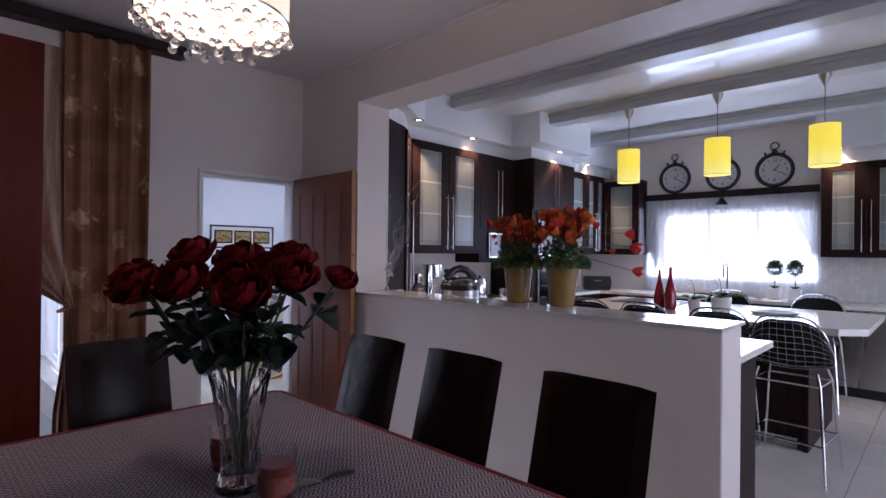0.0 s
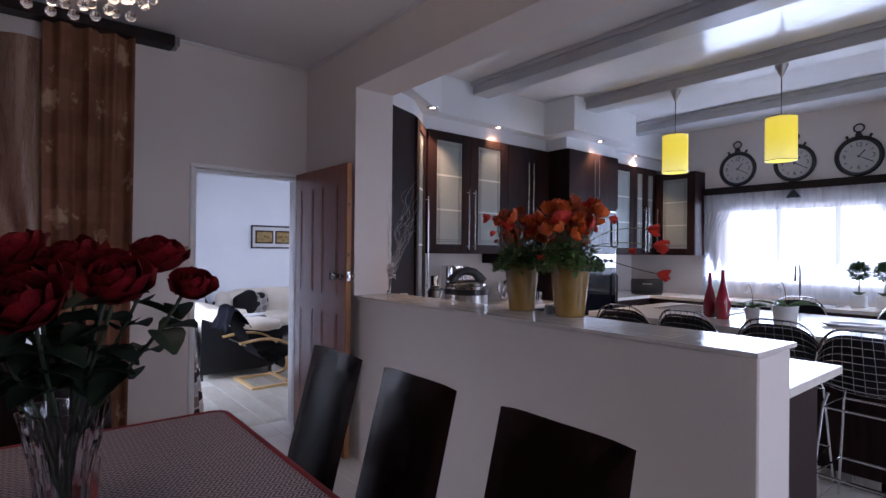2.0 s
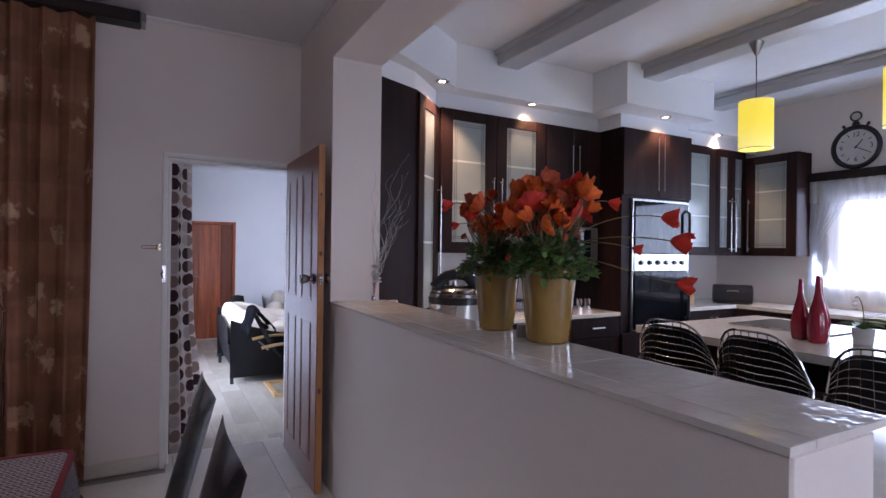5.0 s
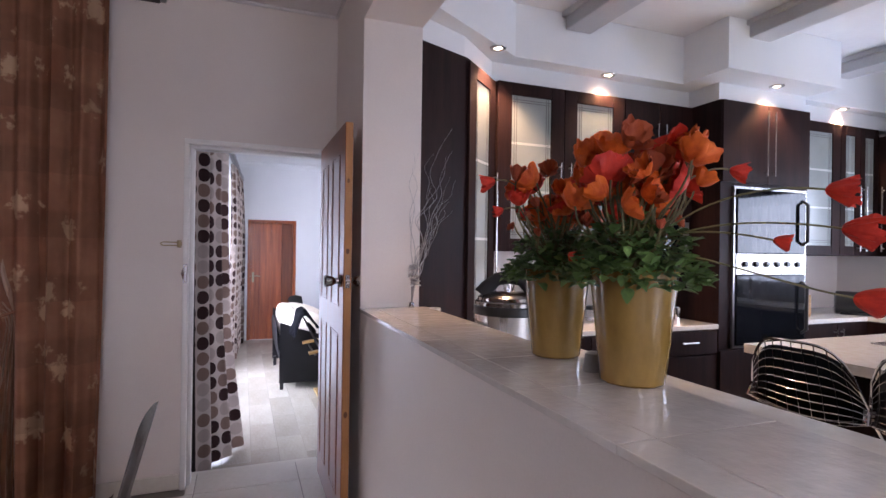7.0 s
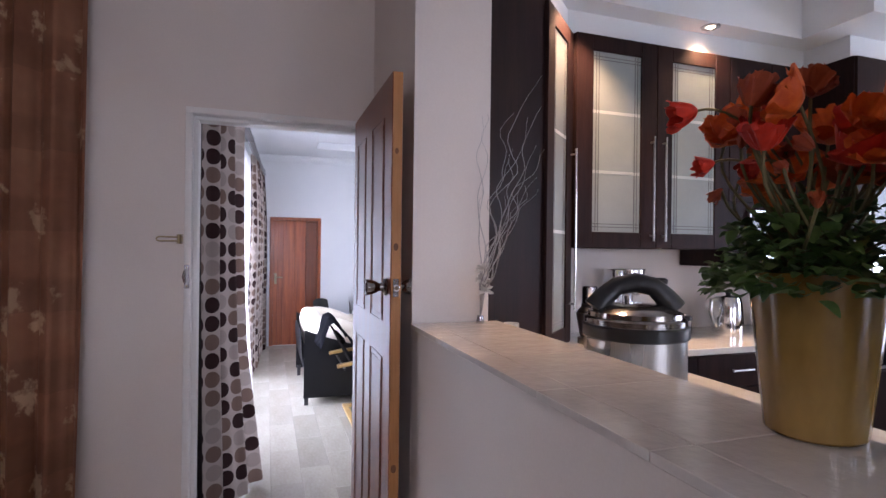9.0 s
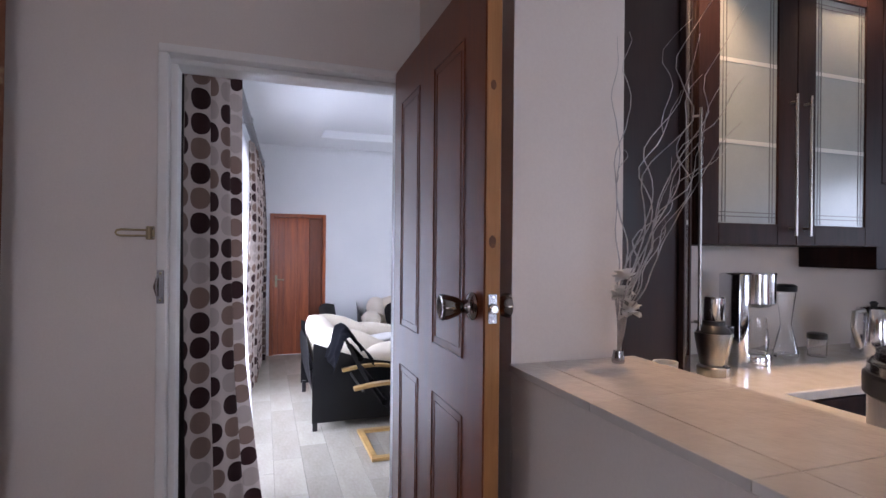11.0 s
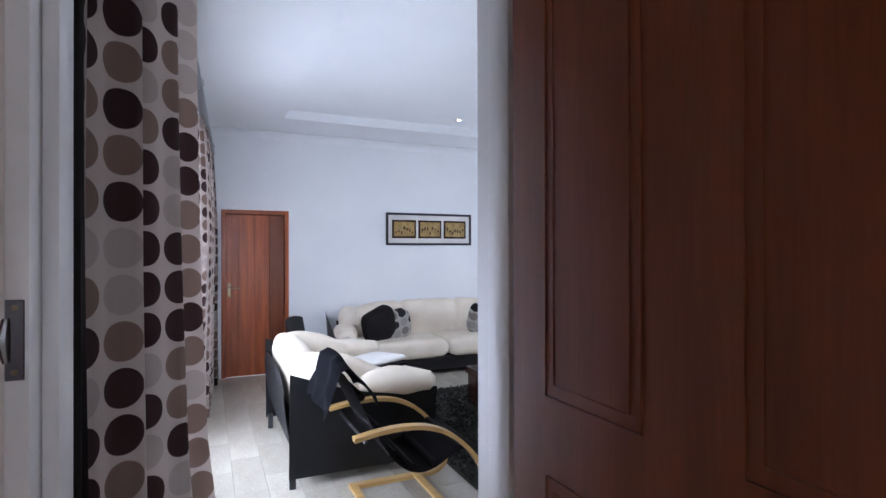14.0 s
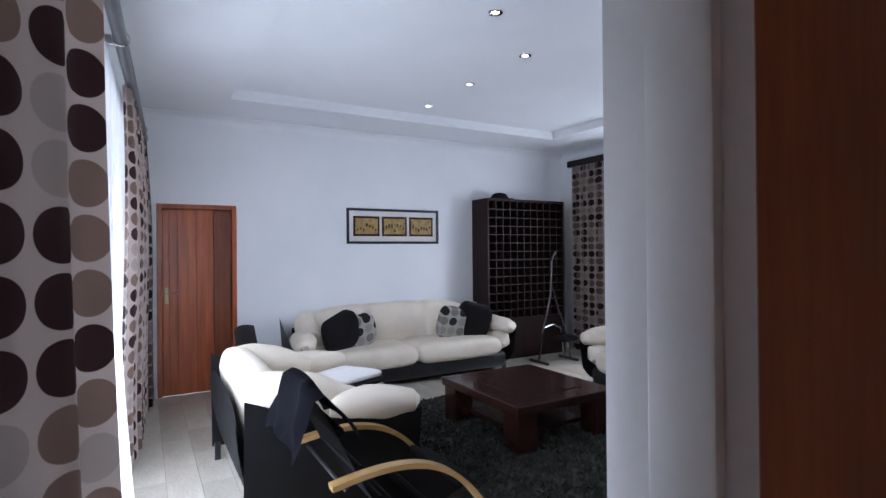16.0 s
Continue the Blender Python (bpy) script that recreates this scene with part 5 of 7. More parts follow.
def tieback(name, x0, x1, side):
    """A sheer drawn to one side: side -1 hangs at the low end, +1 at the high end."""
    def f(u, v):
        w = 1.0 if v < 0.001 else max(0.16, 1 - 0.95 * min(1, v / 0.62) ** 0.8) if v < 0.62 else 0.16 + 0.10 * (v - 0.62) / 0.38
        k = u * w
        x = x0 + (x1 - x0) * k if side < 0 else x1 - (x1 - x0) * k
        return Vector((x, KN - 0.03 + 0.012 * math.sin(u * 44) * (0.5 + w / 2), 2.18 - 1.22 * v))
    c = thing(name, (0, 0, 0), 0, "white sheer curtain tied back at the kitchen window", "curtain")
    part("cloth", sheet(bmesh.new(), f, 60, 24, lambda u, v: (u, v)), SHEER, c, smooth=80)


curtain("sheer_curtain", (-3.13, KN - 0.02), (-1.11, KN - 0.02), 0.99, 2.19, 18, 0.010, SHEER, "white sheer curtain across the kitchen window", seed=7, nu=160)
tieback("sheer_curtain", -3.14, -2.62, -1)
tieback("sheer_curtain", -1.52, -1.10, 1)
solid("window_finial", lathe(bmesh.new(), [(0.075, 0), (0.06, 0.03), (0.004, 0.10)], 4, (-2.12, KN - 0.075, 2.10)), BLACK, "small dark triangular clip under the pelmet", "curtain clip")

# backsplash tiles by the window, small and glazed
splash = setting("backsplash", boxes((WINR + 0.01, KN - 0.004, 0.935, 0.6, KN - 0.001, 1.438)), SPLASH, "grout behind small glazed wall tiles", "wall tiles")
small = boxes((0, -0.004, 0, 0.046, 0, 0.046))
for v in small.verts:
    if v.co.y < -0.002:
        v.co.x = 0.023 + (v.co.x - 0.023) * 0.9
        v.co.z = 0.023 + (v.co.z - 0.023) * 0.9
sm = bpy.data.meshes.new("wall_tile")
small.to_mesh(sm)
small.free()
sm.materials.append(SPLASH)
for i in range(20):
    for j in range(10):
        o = new("wall_tile", sm)
        o.parent = splash
        o.matrix_basis = pose(WINR + 0.013 + 0.05 * i, KN - 0.0045, 0.938 + 0.05 * j)

# poppies in two ochre pots on the ledge
OCHRE = surface("ochre_glaze", (0.20, 0.115, 0.026), (0.29, 0.175, 0.048), 0.18, scale=7, grain=40, relief=0.08, coat=0.4, stretch=(1, 1, 0.4))
SOIL = surface("dark_soil", (0.02, 0.014, 0.01), (0.04, 0.03, 0.02), 0.9, grain=120, relief=0.8)
POPPY = [surface("poppy_orange", (0.56, 0.066, 0.007), (0.80, 0.165, 0.014), 0.6, scale=18, grain=90, relief=0.2),
         surface("poppy_red", (0.46, 0.018, 0.010), (0.68, 0.040, 0.014), 0.6, scale=18, grain=90, relief=0.2),
         surface("poppy_rust", (0.26, 0.035, 0.012), (0.42, 0.085, 0.02), 0.65, scale=18, grain=90, relief=0.2)]
FERN = surface("fern_leaf", (0.042, 0.10, 0.022), (0.13, 0.24, 0.058), 0.55, scale=14, grain=80, relief=0.2)
BUDSTEM = surface("poppy_stem", (0.09, 0.085, 0.03), (0.16, 0.13, 0.05), 0.6, scale=20)


def poppy(bm, m, size, openness, seed):
    rg = random.Random(seed)
    for ring_i in range(2):
        for i in range(4):
            a = math.pi / 2 * i + ring_i * 0.8 + rg.uniform(-0.2, 0.2)

            def f(u, v, a=a, ring_i=ring_i, i=i):
                aa = a + 2.1 * (u - 0.5) * (0.35 + 0.65 * v)
                crush = noise.noise(Vector((u * 4 + seed, v * 2 + ring_i, i * 3.1)))
                ruff = 1 + (0.14 * math.sin(u * 9 + seed) + 0.08 * math.sin(u * 19 + i + seed)) * v * v + 0.22 * crush * v
                rr = size * (0.06 + (0.30 + 0.62 * openness) * v ** 0.8 * ruff) * (1 - 0.16 * ring_i)
                z = size * (0.05 + (0.92 - 0.45 * openness) * v ** (1.1 + openness) * (1 + 0.16 * math.sin(u * 8 + seed + ring_i + i) + 0.30 * crush))
                return m @ Vector((rr * math.cos(aa), rr * math.sin(aa), z))
            sheet(bm, f, 12, 6)
    return bm


def poppy_pot(cx, cy, seed, sprays, blooms=58, tall=1.0, big=1.0):
    rg = random.Random(seed)
    pot = thing("ochre_flower_pot", (cx, cy, 1.141), 0, "glazed ochre pot standing on the tiled ledge", "flower pot", "pots on the ledge")
    part("vessel", lathe(bmesh.new(), [(r * big, z * big) for r, z in ((0.064, 0.0), (0.068, 0.004), (0.080, 0.12), (0.092, 0.236), (0.094, 0.245), (0.089, 0.246), (0.082, 0.228))], 40, cap=False), OCHRE, pot)
    part("base", lathe(bmesh.new(), [(0.065 * big, 0.0005), (0.004, 0.0006)], 36), OCHRE, pot)
    part("soil", lathe(bmesh.new(), [(0.081 * big, 0.225 * big), (0.04, 0.229 * big), (0.004, 0.231 * big)], 24), SOIL, pot)
    plant = thing("poppy_plant", (cx, cy, 1.141 + 0.229 * big), 0, "artificial orange and red poppies over green ferny leaves", "flowers", "poppies on the ledge")
    fol = bmesh.new()
    for i in range(760):
        a, rr, zz = rg.uniform(0, 6.28), 0.145 * big * rg.random() ** 0.5, rg.random()
        c = Vector((rr * math.cos(a), rr * math.sin(a), 0.008 + 0.135 * zz * (1 - (rr / (0.17 * big)) ** 2) - (0.03 if rr > 0.115 * big else 0)))
        b = rg.uniform(0, 6.28)
        d = Vector((math.cos(b) + 1.2 * math.cos(a), math.sin(b) + 1.2 * math.sin(a), rg.uniform(-0.5, 0.9))).normalized()
        ln = rg.uniform(0.020, 0.036)
        leaf_blade(fol, c, c + d * ln, ln * rg.uniform(0.75, 1.0), 0.004)
    part("foliage", fol, FERN, plant, "dense green ferny foliage", smooth=60)
    for k in range(blooms):
        a, rr = rg.uniform(0, 6.28), 0.02 + 0.125 * math.sqrt(rg.random())
        bud = k % 3 == 2
        hh = rg.uniform(0.13, 0.24) if bud else rg.uniform(0.19, 0.355) * tall
        end = Vector((rr * math.cos(a), rr * math.sin(a), hh - 0.2 * rr))
        root = Vector((rr * 0.25 * math.cos(a), rr * 0.25 * math.sin(a), 0.001))
        bend = Vector((rg.uniform(-0.03, 0.03), rg.uniform(-0.03, 0.03), 0))
        pts = bezier(root, root + Vector((0, 0, hh * 0.5)) + bend, end - Vector((0, 0, 0.09)) + bend, end, 8)
        st = part("stem", tube(bmesh.new(), pts, 0.0026, 5), BUDSTEM, plant)
        ta, lean = rg.uniform(0, 6.28), rg.uniform(0.2, 1.5)
        d = Vector((lean * math.cos(ta), lean * math.sin(ta), rg.uniform(0.25, 1.0) if not bud else rg.uniform(-0.3, 1.0))).normalized()
        m = Matrix.Translation(end - d * 0.004) @ d.to_track_quat("Z", "Y").to_matrix().to_4x4()
        part("poppy_bloom", poppy(bmesh.new(), m, rg.uniform(0.024, 0.032) if bud else rg.uniform(0.044, 0.062), 0.10 if bud else rg.uniform(0.35, 1.0), seed * 31 + k), POPPY[2 if bud else (0, 1, 0, 0, 2, 1)[k % 6]], st)
    for k, (dx, dy, dz, size) in enumerate(sprays):
        pts = bezier((0.02, 0.02, 0.06), (dx * 0.3, dy * 0.3, dz * 0.5 + 0.08), (dx * 0.7, dy * 0.7, dz + 0.02), (dx, dy, dz), 12)
        st = part("stem", tube(bmesh.new(), pts, 0.0022, 5), BUDSTEM, plant)
        d = (pts[-1] - pts[-2]).normalized()
        m = Matrix.Translation(pts[-1] - d * 0.004) @ d.to_track_quat("Z", "Y").to_matrix().to_4x4()
        part("poppy_bloom", poppy(bmesh.new(), m, size, 0.25, 900 + seed + k), POPPY[1], st)


poppy_pot(-1.685, 2.785, 3, [(0.275, 0.25, 0.19, 0.060), (0.295, 0.27, 0.11, 0.070), (0.21, 0.19, 0.085, 0.036), (0.31, 0.285, -0.03, 0.060), (0.10, 0.19, 0.25, 0.042), (-0.11, -0.06, 0.05, 0.04)], 66, 0.90, 1.09)
poppy_pot(-2.01, 2.785, 8, [(-0.075, -0.17, 0.275, 0.046), (-0.06, -0.15, 0.19, 0.032), (-0.03, -0.085, 0.25, 0.036), (-0.035, -0.08, 0.19, 0.034)], 46, 0.86, 1.03)
STRIPEGREY = surface("grey_ceramic", (0.22, 0.21, 0.21), (0.28, 0.27, 0.27), 0.3)
cone = thing("napkin_holder", (-1.80, 2.76, 1.141), 0, "small grey tapered shaker on the ledge", "shaker")
part("body", lathe(bmesh.new(), [(0.026, 0), (0.020, 0.045), (0.010, 0.05)], 20), STRIPEGREY, cone)

# twigs in a small pot at the pier end of the ledge
SILVER = surface("silver_twig", (0.30, 0.285, 0.285), (0.48, 0.46, 0.46), 0.4, 0.5, scale=30, relief=0.2)
twig = thing("twig_arrangement", (-3.272, 2.738, 1.141), 0, "tall curly silver twigs with white flowers leaning by the pier", "twig arrangement")
part("holder", lathe(bmesh.new(), [(0.014, 0), (0.016, 0.006), (0.013, 0.02), (0.012, 0.03)], 18), WIRE, twig)
rg = random.Random(21)
for k in range(12):
    upright = k < 2
    sx, top = (-0.02 + 0.04 * k, 0.80) if upright else (rg.uniform(0.05, 0.27), rg.uniform(0.45, 0.88))
    sy = 0.0 if upright else rg.uniform(0.02, 0.15)
    pts = []
    for i in range(31):
        t = i / 30
        wob = (0.016 + 0.010 * (k % 3)) * t ** 0.7
        kink = Vector((noise.noise(Vector((7 * t, k, 0.3))), noise.noise(Vector((7 * t, k, 5.3))), 0)) * 2.4 * wob
        pts.append(Vector((sx * t ** 1.5, sy * t ** 1.5, 0.005 + top * t)) + kink * min(1, 4 * t))
    stick = part("twig", tube(bmesh.new(), pts, [0.0026 * (1 - 0.78 * i / 30) for i in range(31)], 5), SILVER, twig)
    for j in range(1 if k % 2 else 0):
        i0 = rg.randrange(14, 25)
        d = Vector((rg.uniform(-0.02, 0.10), rg.uniform(-0.03, 0.05), rg.uniform(0.05, 0.15)))
        side = [pts[i0] + d * q + Vector((0.008 * math.sin(9 * q + k), 0.008 * math.cos(8 * q + j), 0)) * q for q in (i / 9 for i in range(10))]
        part("side_twig", tube(bmesh.new(), side, [0.0012 * (1 - 0.07 * i) for i in range(10)], 5), SILVER, stick)
PETAL = surface("white_petal", (0.70, 0.68, 0.66), (0.80, 0.78, 0.76), 0.6, scale=20)
for fx, fy, fz, n_ in ((0.010, 0.0, 0.165, 24), (0.028, 0.01, 0.125, 18), (0.020, 0.005, 0.205, 14)):
    bm = bmesh.new()
    for k in range(n_):
        a, e = rg.uniform(0, 6.28), rg.uniform(-0.6, 1.2)
        d = Vector((math.cos(a) * math.cos(e), math.sin(a) * math.cos(e), math.sin(e)))
        leaf_blade(bm, Vector((fx, fy, fz)), Vector((fx, fy, fz)) + d * rg.uniform(0.024, 0.037), 0.032, 0.0)
    part("flower", bm, PETAL, twig, "white cloth flower")
cup = thing("tumbler", (-3.25, 2.86, 0.9695), 0, "tall pale beaker on the bar behind the ledge", "beaker")
part("vessel", lathe(bmesh.new(), [(0.022, 0), (0.0235, 0.004), (0.029, 0.168), (0.030, 0.172), (0.0265, 0.171), (0.021, 0.008)], 22), PETAL, cup)

# things on the worktop beside the corner unit
WT = 0.933


def lidded(bm, prof, seg=28, c=(0, 0, 0)):
    return lathe(bm, prof, seg, c)


mixer = thing("blender_jug", (-3.80, 3.585, WT), 0, "steel blender base with a steel bowl on the worktop", "blender")
part("base", lidded(bmesh.new(), [(0.058, 0), (0.060, 0.004), (0.060, 0.034), (0.052, 0.040)]), STEEL, mixer)
part("bowl", lidded(bmesh.new(), [(0.046, 0.041), (0.050, 0.05), (0.068, 0.145), (0.070, 0.165), (0.067, 0.165)]), STEEL, mixer, "brushed steel bowl")
part("collar", lidded(bmesh.new(), [(0.064, 0.166), (0.058, 0.178), (0.042, 0.195), (0.041, 0.212)]), BLACK, mixer, "dark plastic collar")
part("spout", boxes((0.0, 0.035, 0.166, 0.03, 0.075, 0.19), bev=0.006, seg=2), BLACK, mixer)
part("motor_cap", lidded(bmesh.new(), [(0.038, 0.213), (0.041, 0.218), (0.040, 0.300), (0.034, 0.305)]), CHROME, mixer)
cof = thing("coffee_maker", (-3.92, 3.93, WT), 0, "tall chrome filter coffee maker on the worktop", "coffee maker")
part("base", lidded(bmesh.new(), [(0.070, 0), (0.072, 0.03), (0.066, 0.045)]), CHROME, cof)
part("jug", lidded(bmesh.new(), [(0.055, 0.046), (0.060, 0.10), (0.050, 0.20), (0.048, 0.20), (0.056, 0.10), (0.050, 0.05)]), GLASS, cof)
part("column", boxes((-0.06, -0.135, 0.0, 0.05, -0.078, 0.39), bev=0.010, seg=2), CHROME, cof)
part("jug_handle", tube(bmesh.new(), [(0.02, -0.050, 0.19), (0.035, -0.075, 0.17), (0.035, -0.075, 0.10), (0.02, -0.058, 0.08)], 0.007, 8), BLACK, cof)
part("head", lidded(bmesh.new(), [(0.06, 0.245), (0.086, 0.262), (0.086, 0.385), (0.088, 0.386), (0.086, 0.392), (0.02, 0.393)]), CHROME, cof)
car = thing("carafe", (-3.98, 4.20, WT), 0, "slim glass carafe with a dark lid", "carafe")
part("vessel", lidded(bmesh.new(), [(0.050, 0), (0.052, 0.02), (0.022, 0.15), (0.040, 0.30), (0.038, 0.30), (0.020, 0.15), (0.048, 0.02)]), GLASS, car)
part("lid", lidded(bmesh.new(), [(0.043, 0.301), (0.045, 0.325), (0.03, 0.335)]), BLACK, car)
jar = thing("glass_jar", (-3.95, 4.36, WT), 0, "small glass jar with a black lid", "jar")
part("vessel", lidded(bmesh.new(), [(0.038, 0), (0.040, 0.08), (0.037, 0.08), (0.036, 0.004)]), GLASS, jar)
part("lid", lidded(bmesh.new(), [(0.041, 0.081), (0.041, 0.105), (0.03, 0.11)]), BLACK, jar)
ket = thing("steel_kettle", (-3.86, 4.60, WT), 0, "polished steel electric kettle with a looped handle", "kettle")
part("vessel", lidded(bmesh.new(), [(0.085, 0), (0.088, 0.02), (0.076, 0.19), (0.066, 0.225), (0.03, 0.235)]), CHROME, ket)
part("handle", tube(bmesh.new(), [(0.0, -0.07, 0.215), (0.0, -0.125, 0.21), (0.0, -0.135, 0.14), (0.0, -0.09, 0.05)], 0.013, 8), STEEL, ket)
part("lid_knob", lidded(bmesh.new(), [(0.012, 0.235), (0.018, 0.25), (0.008, 0.258)], 14), BLACK, ket)
for y, r in ((4.92, 0.03), (5.02, 0.034)):
    tn = thing("steel_canister", (-3.78, y, WT), 0, "small polished steel canister by the oven tower", "canister", "canisters")
    part("body", lidded(bmesh.new(), [(r, 0), (r, 0.10), (r * 0.9, 0.104)], 20), CHROME, tn)

# pressure cooker on the bar top
ck = thing("pressure_cooker", (-2.715, 3.005, 0.969), 72, "steel pressure cooker with a black bridge handle on the bar", "pressure cooker")
part("pot", lidded(bmesh.new(), [(0.138, 0), (0.146, 0.008), (0.146, 0.205), (0.148, 0.206)], 48), STEEL, ck)
part("lid_band", lidded(bmesh.new(), [(0.149, 0.202), (0.153, 0.206), (0.153, 0.236), (0.149, 0.241)], 48), BLACK, ck, "black band round the rim")
lid = part("lid", lidded(bmesh.new(), [(0.146, 0.2415), (0.146, 0.256), (0.140, 0.262), (0.136, 0.263), (0.134, 0.276), (0.112, 0.286), (0.080, 0.296), (0.02, 0.299)], 48), KNOB, ck, "polished stepped lid")
part("lid_handle", tube(bmesh.new(), [(-0.118, 0, 0.283), (-0.095, 0, 0.315), (-0.055, 0, 0.350), (0, 0, 0.362), (0.055, 0, 0.350), (0.095, 0, 0.315), (0.118, 0, 0.283)], [0.026, 0.022, 0.019, 0.020, 0.019, 0.022, 0.026], 12, False, 1.5), BLACK, lid, "black bridge handle")
part("steam_valve", lidded(bmesh.new(), [(0.016, 0.297), (0.016, 0.318), (0.010, 0.326)], 16, (0.0, 0.062, 0.0)), CHROME, lid)

# island things
REDGLASS = surface("red_lacquer", (0.22, 0.006, 0.022), (0.32, 0.012, 0.035), 0.10, scale=6, relief=0.02, coat=0.5)
for x, y, k in ((-1.965, 4.98, 0.95), (-1.905, 5.08, 1.0), (-1.845, 4.93, 1.02)):
    b = thing("red_bottle_vase", (x, y, 0.951), 0, "slim shiny red bottle vase on the island", "vase", "red vases on the island")
    part("vessel", lidded(bmesh.new(), [(0.044 * k, 0), (0.052 * k, 0.03), (0.054 * k, 0.11 * k), (0.036 * k, 0.20 * k), (0.017 * k, 0.28 * k), (0.012 * k, 0.375 * k), (0.010, 0.38 * k)], 24), REDGLASS, b)
WHITEPOT = surface("white_ceramic", (0.62, 0.61, 0.60), (0.70, 0.69, 0.68), 0.2, scale=8, relief=0.02)
for x, y, r, h, ln in ((-1.70, 5.12, 0.055, 0.09, 0.12), (-1.45, 5.05, 0.085, 0.13, 0.24)):
    p = thing("orchid_pot", (x, y, 0.951), 0, "white ceramic pot with a small leafy orchid on the island", "plant", "orchids on the island")
    part("pot", lidded(bmesh.new(), [(r * 0.85, 0), (r, h), (r * 0.93, h), (r * 0.85, h - 0.015)], 28), WHITEPOT, p)
    part("soil", lidded(bmesh.new(), [(r * 0.86, h - 0.014), (0.004, h - 0.010)], 20), SOIL, p)
    bm = bmesh.new()
    for k in range(5):
        a = 1.0 + 1.25 * k
        leaf_blade(bm, (0, 0, h - 0.012), (ln * math.cos(a), ln * math.sin(a), h + 0.07), 0.06, 0.05)
    part("leaves", bm, FERN, p)
    part("flower_stem", tube(bmesh.new(), bezier((0, 0, h - 0.012), (0.01, 0, h + 0.14), (-0.03, 0.01, h + 0.20), (-0.05, 0.02, h + 0.17), 10), 0.003, 6), BUDSTEM, p)
    bm = bmesh.new()
    for k in range(12):
        a = 0.52 * k
        c = Vector((-0.05 + 0.02 * math.cos(a), 0.02 + 0.02 * math.sin(2 * a), h + 0.165 - 0.006 * k))
        leaf_blade(bm, c, c + Vector((0.028 * math.cos(a * 3), 0.028 * math.sin(a * 3), 0.012)), 0.022, 0)
    part("petals", bm, PETAL, p)
tray = thing("oval_platter", (-1.08, 5.25, 0.951), 20, "pale oval platter on the island", "platter")
bm = lathe(bmesh.new(), [(0.16, 0), (0.20, 0.018), (0.198, 0.022), (0.15, 0.008)], 36)
for v in bm.verts:
    v.co.y *= 0.55
part("dish", bm, WHITEPOT, tray)

# under the window: topiaries, tap and sink
TOP = surface("topiary_leaf", (0.030, 0.060, 0.022), (0.07, 0.12, 0.05), 0.7, scale=60, grain=200)
for x in (-1.49, -1.285):
    tp = thing("topiary_plant", (x, 7.22, WT), 0, "small clipped ball topiary in a pale square pot", "plant", "topiaries by the window")
    part("pot", boxes((-0.06, -0.06, 0, 0.06, 0.06, 0.13), bev=0.006), WHITEPOT, tp)
    part("trunk", tube(bmesh.new(), [(0, 0, 0.125), (0.003, 0.002, 0.30)], 0.006, 6), BUDSTEM, tp)
    bm = bmesh.new()
    rr = random.Random(int(-x * 100))
    for k in range(620):
        d = Vector((rr.gauss(0, 1), rr.gauss(0, 1), rr.gauss(0, 1))).normalized()
        p = Vector((0, 0, 0.36)) + d * rr.uniform(0.06, 0.10)
        leaf_blade(bm, p - d * 0.02, p + d * 0.012 + Vector((rr.uniform(-.015, .015), rr.uniform(-.015, .015), 0.01)), 0.018, 0)
    for k in range(40):
        a = rr.uniform(0, 6.28)
        leaf_blade(bm, (0.02 * math.cos(a), 0.02 * math.sin(a), 0.13), (0.06 * math.cos(a), 0.06 * math.sin(a), 0.17), 0.016, 0.01)
    part("leaf_ball", bm, TOP, tp)
tap = thing("mixer_tap", (-2.02, 7.28, WT), 0, "tall chrome spring-neck kitchen tap", "tap")
part("base", lidded(bmesh.new(), [(0.028, 0), (0.026, 0.05), (0.018, 0.055)], 18), CHROME, tap)
part("neck", tube(bmesh.new(), [(0, 0, 0.05), (0, 0, 0.36), (0, -0.04, 0.44), (0, -0.10, 0.45), (0, -0.15, 0.40), (0, -0.155, 0.30)], 0.012, 10), CHROME, tap)
part("spout", tube(bmesh.new(), [(0, -0.155, 0.31), (0, -0.155, 0.24)], [0.014, 0.018], 10), CHROME, tap)
part("lever", tube(bmesh.new(), [(0.02, 0, 0.04), (0.09, 0, 0.07)], 0.006, 8), CHROME, tap)
sink = thing("sink", (-2.02, 7.12, WT), 0, "steel sink rim set in the worktop under the window", "sink")
part("rim", boxes((-0.42, -0.20, 0, 0.42, -0.18, 0.006), (-0.42, 0.10, 0, 0.42, 0.12, 0.006), (-0.42, -0.18, 0, -0.40, 0.10, 0.006), (0.40, -0.18, 0, 0.42, 0.10, 0.006), bev=0.002), CHROME, sink)
part("basin", boxes((-0.40, -0.18, 0.0005, 0.40, 0.10, 0.002)), STEEL, sink)

# beyond the oven: knife block, wooden box, toaster
BOXWOOD = wood("light_wood", (0.34, 0.18, 0.07), (0.48, 0.28, 0.12), 0.45, "x", 0.1)
kb = thing("knife_block", (-3.80, 6.42, WT), 0, "wooden knife block with black handles", "knife block")
part("block", boxes((-0.05, -0.06, 0, 0.05, 0.06, 0.17), bev=0.006), BOXWOOD, kb)
for k in range(3):
    part("knife_handle", boxes((-0.03 + 0.025 * k, -0.01, 0.171, -0.015 + 0.025 * k, 0.012, 0.24), bev=0.003), BLACK, kb)
wb = thing("herb_box", (-3.72, 6.26, WT), 0, "small light wooden box with dried herbs", "box")
part("box", boxes((-0.06, -0.08, 0, 0.06, 0.08, 0.11), bev=0.004), BOXWOOD, wb)
bm = bmesh.new()
rr = random.Random(3)
